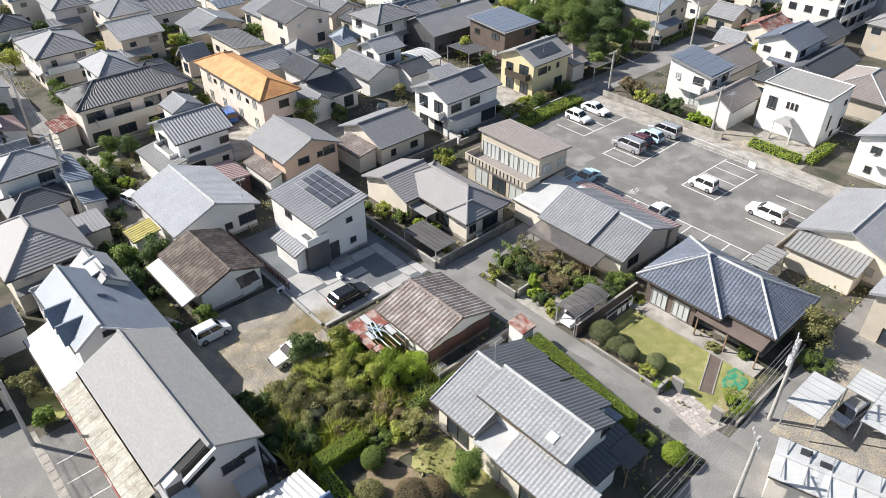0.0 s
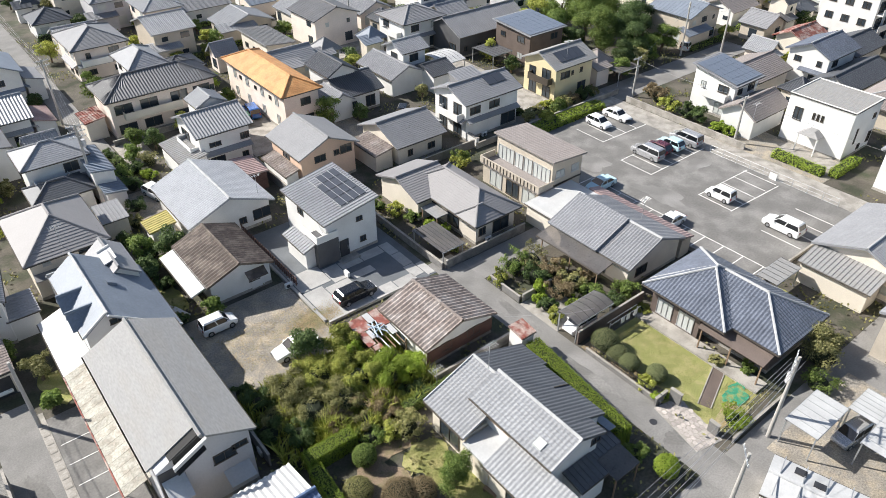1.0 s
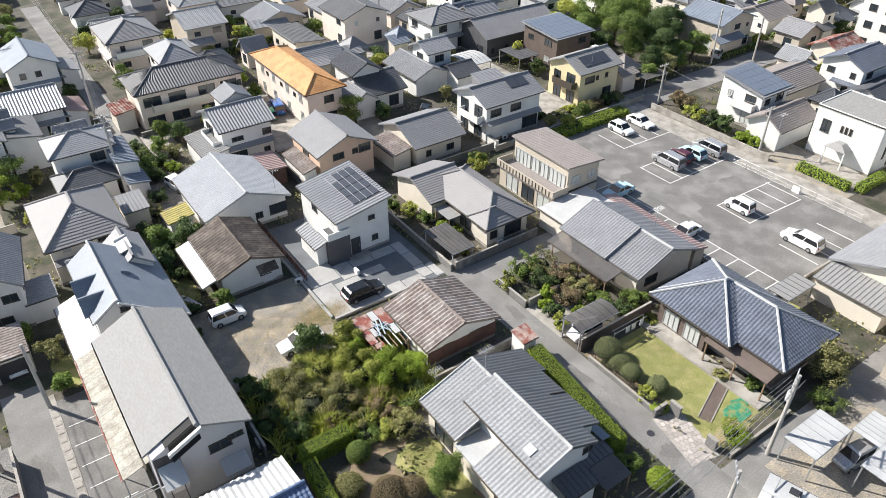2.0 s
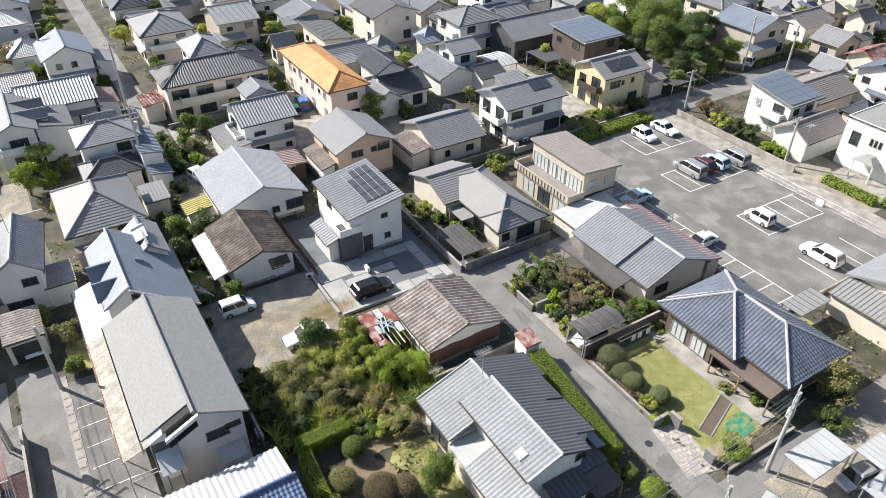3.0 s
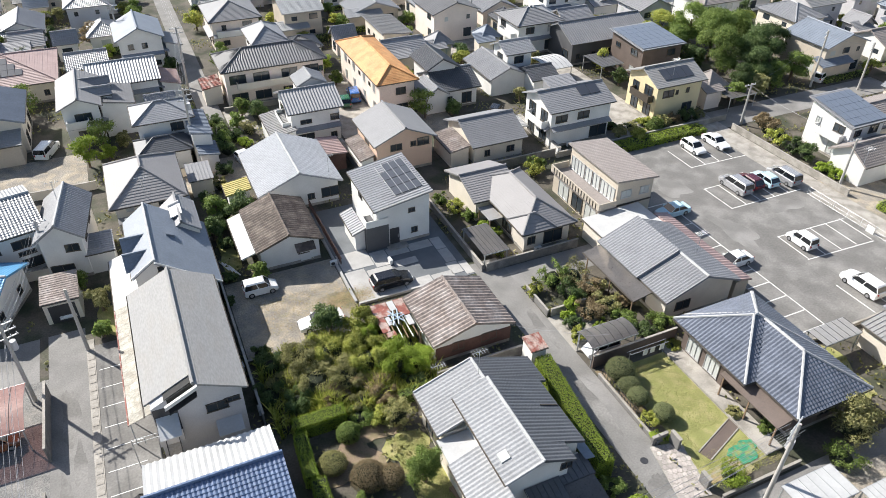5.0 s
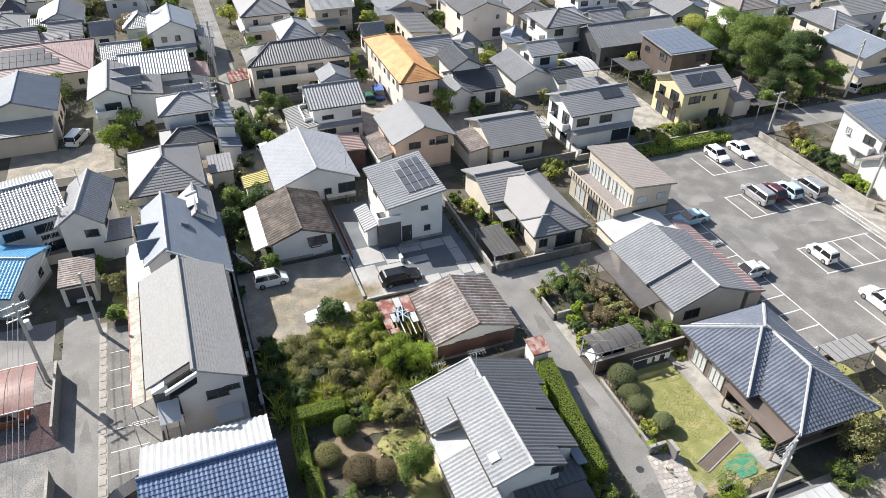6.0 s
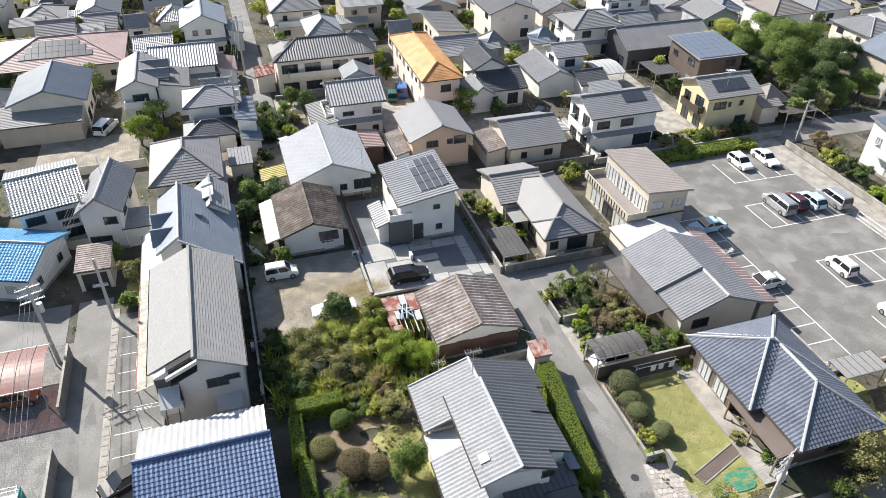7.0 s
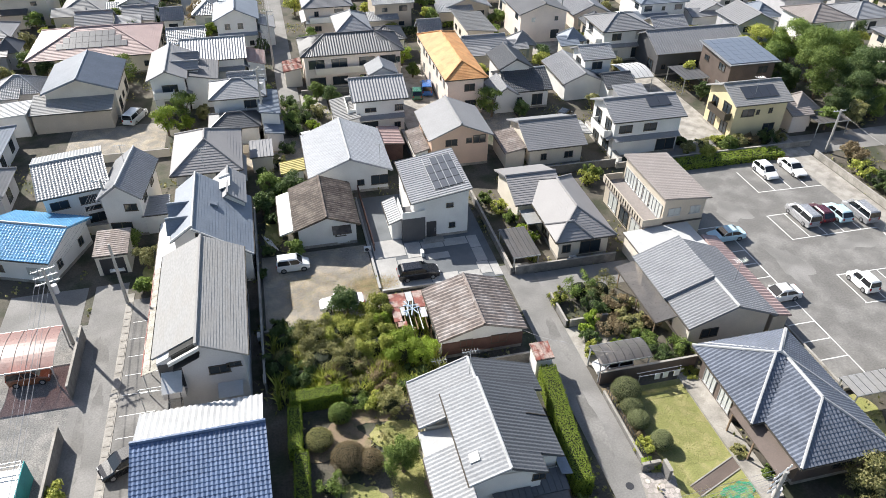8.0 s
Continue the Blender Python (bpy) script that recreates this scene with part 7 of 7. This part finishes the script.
def cable(pts, sag=0.5, r=0.013):
    line = [Vector(pts[0])]
    for a, b in zip(pts, pts[1:]):
        line += [Vector(a).lerp(Vector(b), i / 8) - Vector((0, 0, sag * 4 * (i / 8) * (1 - i / 8))) for i in range(1, 9)]
    way = (line[-1] - line[0]).to_track_quat("Z", "Y")
    m = loft([[tuple(p + way @ Vector((r * x, r * y, 0))) for x, y in ((1, 0), (0, 1), (-1, 0), (0, -1))] for p in line])
    return single("power_cable", m, CABLEMAT, "thin sagging overhead power cable", "cable", group="overhead cables")


for i in range(7):
    o_ = i * 0.28 - 0.9
    cable([(14 + o_ * 1.0, 8.8 - o_ * 1.6, 8.4 - 0.3 * (i % 3)), (45.8 + o_ * 0.3, 10.2 - o_ * 0.5, 8.7 - 0.35 * (i % 3))], 0.6, 0.014)
for i in range(5):
    o_ = i * 0.25 - 0.5
    cable([(-1.0 + o_, -6, 9.0 - 0.3 * (i % 3)), (-4.9 + o_, 43.7, 8.7 - 0.35 * (i % 3)), (-3.1 + o_, 62.2, 6.8)], 0.8)
for i in range(4):
    o_ = i * 0.3 - 0.5
    cable([(14.8 + o_, 82.6, 9.6 - 0.3 * (i % 2)), (17.2 + o_, 107, 9.6 - 0.3 * (i % 2)), (17.6 + o_, 150, 9.5)], 0.8)
cable([(35.9, 34.0, 2.4), (38.5, 29, 4.5), (41.6, 26, 5.5)], 0.3)
cable([(91.0, 60.8, 6.3), (112, 67, 9.0), (118.4, 63, 7.8)], 0.6)
cable([(91.0, 60.8, 6.2), (89.6, 41.6, 6.8), (90, 10, 6.8)], 0.6)


# antennas and outdoor units
def antenna(u, v, z, h=2.6):
    th = thing("roof_antenna", "thin metal television antenna on a mast", "antenna", (u, v, z))
    part("mast", Mesh().tube((0, 0, 0), (0, 0, h), 0.03), STEEL, th)
    m = Mesh().tube((-0.7, 0, h - 0.1), (0.7, 0, h - 0.1), 0.02)
    for i in range(6):
        m.tube((-0.6 + i * 0.24, -0.35, h - 0.1), (-0.6 + i * 0.24, 0.35, h - 0.1), 0.012, n=4)
    part("aerial", m, STEEL, th)


for u, v, z in ((29.0, 26.0, 5.9), (27.8, 31.2, 0.0), (28.5, 65.5, 3.4), (82.6, 68.0, 6.4), (58.6, 34.0, 3.8), (7.5, 66.0, 5.0), (-0.9, 65.4, 6.7), (76, 99, 6.0), (91, 40.5, 3.4)):
    antenna(u, v, z)


def aircon(u, v, rz):
    th = thing("outdoor_unit", "white air-conditioner outdoor unit on the ground", "air conditioner", (u, v, 0), rz)
    part("case", Mesh().box(-0.4, 0.4, -0.15, 0.15, 0.08, 0.65), PLASTIC, th)
    part("grille", Mesh().tube((-0.1, -0.15, 0.37), (-0.1, -0.17, 0.37), 0.22, n=12), DARKMETAL_AND_SHADE, th)
    part("foot", Mesh().box(-0.35, -0.25, -0.15, 0.15, 0, 0.08).box(0.25, 0.35, -0.15, 0.15, 0, 0.08), DARKMETAL_AND_SHADE, th)


for u, v, rz in ((24.6, 51.9, 0), (28.4, 53.9, 90), (46.4, 45.2, 0), (57.8, 45.9, 0), (63.4, 65.2, 0), (12.6, 34.5, 90), (12.3, 40.2, 90), (9.0, 31.7, 0), (28.9, 78.6, 0), (60.8, 45.6, 0), (80.2, 66.2, 0), (30.4, 49.8, 90)):
    aircon(u, v, rz)
# clothes on a drying rail beside the brown fence
th = thing("drying_rack", "steel drying rail hung with pale laundry", "drying rack", (47.0, 26.6, 0))
part("rail", Mesh().tube((-2.2, 0, 1.5), (2.2, 0, 1.5), 0.03).tube((-2.2, -0.4, 1.5), (2.2, -0.4, 1.5), 0.03).tube((-2.0, -0.2, 0), (-2.0, -0.2, 1.5), 0.04).tube((2.0, -0.2, 0), (2.0, -0.2, 1.5), 0.04), STEEL, th)
for x in (-0.6, 0.2, 1.3):
    part("cloth", Mesh().box(x, x + 0.5, -0.42, -0.38, 0.8, 1.5), PLASTIC, th)
for i, (u, v) in enumerate(((13.6, 56.5), (13.9, 56.1), (14.2, 55.7), (14.5, 55.3))):
    single("plank", Mesh().box(-0.06, 0.06, -1.2, 1.2, 0.05, 0.12), PLASTIC, "pale plank lying on the ground", "plank", (u, v, 0), 20, "stacked planks")
single("bench", Mesh().box(-0.6, 0.6, -0.2, 0.2, 0.4, 0.46).box(-0.55, -0.45, -0.18, 0.18, 0, 0.4).box(0.45, 0.55, -0.18, 0.18, 0, 0.4), WOOD, "low wooden garden bench", "bench", (24.4, 20.3, 0), 100)

# ---- far houses fill the blocks behind ----
rng = random.Random(77)
taken = list(PLACED) + [(-13, 1, 80, 91), (10, 24, 73, 81), (96, 113, 67, 93), (86, 96, 28, 44), (139, 157, 46, 59), (15.5, 21.5, 60, 200), (61, 89, 20, 68), (35, 41, 80, 104), (40, 50, 77, 82), (70, 79, 66, 91), (86, 126, 60, 66.5), (20, 27, 87, 96), (63, 72, 91, 99)]
walls_ = (WHITE, WHITE, WHITE, CREAM, CREAM, GREYWALL, BEIGE, PINK)
tiles_ = (SLATE, SLATE_DARK, TILE_GREY, TILE_DARK_AND_SHADED, TILE_SILVER_AND_SUNLIT, TILE_SILVER_AND_SUNLIT, SLATE, METALROOF, SLATE_BLUE, TILE_BEIGE)
LABELS = {0: "distant two-storey house with hip roof", 1: "distant house with gabled roof"}
for trial in range(16000):
    u, v = rng.uniform(-75, 175), rng.uniform(18, 225)
    big = 1.0 if trial < 6000 else 0.75 if trial < 11000 else 0.5
    w, d = rng.uniform(7.6, 10.4) * big, rng.uniform(7.6, 10.4) * big
    two, kind, wm, tm, sd = rng.random() < (0.6 if big == 1 else 0.1), rng.choice(("gx", "gy", "hip", "hip")), rng.choice(walls_), rng.choice(tiles_), rng.random()
    far = math.hypot(u - 8, v + 5)
    if far < 30 or far > 225 or v < -6 or (u < 62 and v < 78 and u > -17) or (u < -17 and v < 40) or (62 <= u < 92 and v < 76) or v < 0.24 * u - 4 or u < 10 - 0.42 * v:
        continue
    if u > 104 and wm is WHITE and sd < 0.75:
        wm = (BEIGE, CREAM, GREYWALL)[trial % 3]
    rect = (u - w / 2, u + w / 2, v - d / 2, v + d / 2)
    if any(rect[0] < q[1] + 0.9 and rect[1] > q[0] - 0.9 and rect[2] < q[3] + 1.3 and rect[3] > q[2] - 1.3 for q in taken):
        continue
    taken.append(rect)
    ea = 5.5 if two else 3.0
    st = "kawara" if tm in (TILE_GREY, TILE_DARK_AND_SHADED, TILE_SILVER_AND_SUNLIT) and far < 150 else "lap"
    ex = []
    if sd < 0.5:
        ex = [((rect[0] - 1.2, rect[0] + w * 0.6, rect[2] - 1.2, rect[2] + 1.5), 2.9, 0.9, "s+y", wm, tm, st, 0.4)]
    house("far_house", LABELS[0 if kind == "hip" else 1], rect, ea, 1.8, kind, wm, tm, st, 0.5, wins=autowins(rect, 2 if two else 1, 0.5, "flr" if u > 20 else "fr", int(u * 7 + v * 13))[:7 if far < 150 else 4], extra=ex, base=False, near=False)
    if rng.random() < 0.6:
        tree("small leafy garden tree among far houses", u + w * 0.5 + 1.0, v - d * 0.5 - 1.0, rng.uniform(2.2, 4.2), rng.uniform(1.3, 2.1), rng.choice((LEAF, LEAF_DARK, LEAF_YEL, LEAF_OLIVE)), 1100, 0.2, base=0.08)
    if rng.random() < 0.3:
        hedge("low green hedge among far houses", (u - w * 0.5, u + w * 0.5, v - d * 0.5 - 1.6, v - d * 0.5 - 0.9), rng.uniform(0.8, 1.5), rng.choice((LEAF, LEAF_DARK, LEAF_LIME)), 700, 0.16)
for trial in range(2600):
    u, v = rng.uniform(-60, 165), rng.uniform(60, 210)
    r = rng.uniform(1.2, 2.4)
    if math.hypot(u - 8, v + 5) > 215 or (u < 62 and v < 78) or (u < 92 and v < 76) or v < 0.24 * u - 4 or u < 10 - 0.42 * v:
        continue
    if any(u - r < q[1] and u + r > q[0] and v - r < q[3] and v + r > q[2] for q in taken):
        continue
    taken.append((u - r, u + r, v - r, v + r))
    tree("small leafy garden tree among far houses", u, v, r * rng.uniform(1.5, 2.2), r, rng.choice((LEAF, LEAF_DARK, LEAF_YEL, LEAF_OLIVE)), 800, 0.2, base=0.05)
# white apartment building at the far corner
th = thing("apartment_building", "white four-storey apartment building with balconies", "building", (148, 52.5, 0))
part("wall", Mesh().box(-8, 8, -5, 5, 0, 12), WHITE, th)
part("roof", Mesh().box(-8.3, 8.3, -5.3, 5.3, 12, 12.4), METALROOF, th)
for fl, i in product(range(4), range(4)):
    x, z = -6 + i * 4, 0.4 + fl * 3
    bal = part("balcony", Mesh().box(x - 1.9, x + 1.9, -6.2, -5.002, z, z + 0.15).box(x - 1.9, x + 1.9, -6.2, -6.1, z + 0.15, z + 1.2), WHITE, th)
    window(th, (-8, 8, -5, 5), 0, "f", x, z + 0.3, 2.4, 1.9)
for fl, i in product(range(4), range(3)):
    window(th, (-8, 8, -5, 5), 0, "l", -3 + i * 3, 1.2 + fl * 3, 1.4, 1.2)

# weeds and low growth on the bare soil
rng = np.random.default_rng(9)
n = 70000
p = np.stack([rng.uniform(-26, 128, n), rng.uniform(8, 150, n)], 1)
q = np.sin(p[:, 0] * 0.9) * np.sin(p[:, 1] * 0.7 + 1.3) + np.sin(p[:, 0] * 0.23 + 2) * np.sin(p[:, 1] * 0.31)
keep = q > 0.25
for o in [ob for ob in scene.objects if ob.get("kind") == "structure" and ob.name.split(".")[0] in ("road", "parking_bay_floor", "gutter_strip", "forecourt", "car_park", "lane_concrete", "driveway", "gravel_yard", "lawn", "garden_path", "entrance_paving")]:
    c, dm = o.location, o.dimensions
    keep &= ~((abs(p[:, 0] - c.x) < dm.x / 2 + 0.1) & (abs(p[:, 1] - c.y) < dm.y / 2 + 0.1))
p = p[keep]
c = np.concatenate([p, rng.uniform(0.05, 0.4, (len(p), 1))], 1)
a, b = rng.normal(size=(len(p), 3)), rng.normal(size=(len(p), 3))
a /= np.linalg.norm(a, axis=1)[:, None]
b = np.cross(a, b)
b /= np.linalg.norm(b, axis=1)[:, None]
m = Mesh()
m.v = np.stack([c - a * 0.2, c - b * 0.12, c + a * 0.2, c + b * 0.12], 1).reshape(-1, 3)
m.v[:, 2] = np.maximum(m.v[:, 2], 0.01)
m.v = m.v.tolist()
m.f = np.arange(4 * len(p)).reshape(-1, 4).tolist()
single("weeds", m, LEAF_OLIVE, "low weeds and dry grass on bare soil", "weeds", kind="stuff")

# tall dry grass and stalks in the wild plot
rng = np.random.default_rng(31)
n = 16000
c = np.stack([np.clip(rng.normal(21.0, 3.6, n), 13.6, 28.0), rng.uniform(30.8, 40.6, n), np.zeros(n)], 1)
hgt = rng.uniform(0.5, 2.3, n) * (0.6 + 0.4 * np.sin(c[:, 0] * 1.3) * np.sin(c[:, 1] * 1.1))
lean = rng.normal(0, 0.3, (n, 2)) * hgt[:, None]
g = rng.uniform(0, 6.28, n)
w = np.stack([np.cos(g), np.sin(g), 0 * g], 1) * 0.05
tip = c + np.concatenate([lean, hgt[:, None]], 1)
mid = c + np.concatenate([lean * 0.35, hgt[:, None] * 0.6], 1)
m = Mesh()
m.v = np.stack([c - w, mid - w * 1.3, tip, mid + w * 1.3], 1).reshape(-1, 3).tolist()
m.f = np.arange(4 * n).reshape(-1, 4).tolist()
single("tall_grass", m, LEAF_YEL, "tall yellow-green grass in a wild plot", "grass", kind="stuff")
# short grass on the garden lawns
n = 26000
k = rng.random(n) < 0.7
c = np.stack([np.where(k, rng.uniform(43.2, 50.4, n), rng.uniform(21.6, 24.4, n)), np.where(k, rng.uniform(12.6, 26.2, n), rng.uniform(19.0, 27.4, n)), np.full(n, 0.03)], 1)
c = c[~((c[:, 0] > 44.6) & (c[:, 0] < 50.4) & (c[:, 1] > 15.6) & (c[:, 1] < 17.6))]
n = len(c)
g = rng.uniform(0, 6.28, n)
w = np.stack([np.cos(g), np.sin(g), 0 * g], 1) * 0.05
tip = c + np.stack([rng.normal(0, 0.06, n), rng.normal(0, 0.06, n), rng.uniform(0.02, 0.06, n)], 1)
m = Mesh()
m.v = np.stack([c - w, c + w, tip], 1).reshape(-1, 3).tolist()
m.f = np.arange(3 * n).reshape(-1, 3).tolist()
single("lawn_grass", m, LAWN, "short uneven grass blades on the lawns", "grass", kind="stuff")
# dry straw scattered on the gravel by the kerb
n = 9000
k = rng.random(n) < 0.75
c = np.stack([np.where(k, rng.normal(24.6, 1.5, n), rng.uniform(15.2, 24.0, n)), np.where(k, rng.normal(45.9, 0.65, n), rng.uniform(43.4, 49.0, n)), np.full(n, 0.045)], 1)
c = c[c[:, 0] < 26.9]
n = len(c)
g = rng.uniform(0, 6.28, n)
w = np.stack([np.cos(g), np.sin(g), 0 * g], 1)
p = np.stack([-np.sin(g), np.cos(g), 0.2 * rng.random(n)], 1) * rng.uniform(0.06, 0.2, n)[:, None]
m = Mesh()
m.v = np.stack([c - w * 0.03, c + w * 0.03, c + p + np.array([0, 0, 0.03])], 1).reshape(-1, 3).tolist()
m.f = np.arange(3 * n).reshape(-1, 3).tolist()
single("straw", m, STRAW, "dry straw-coloured grass on gravel beside a kerb", "straw", kind="stuff")
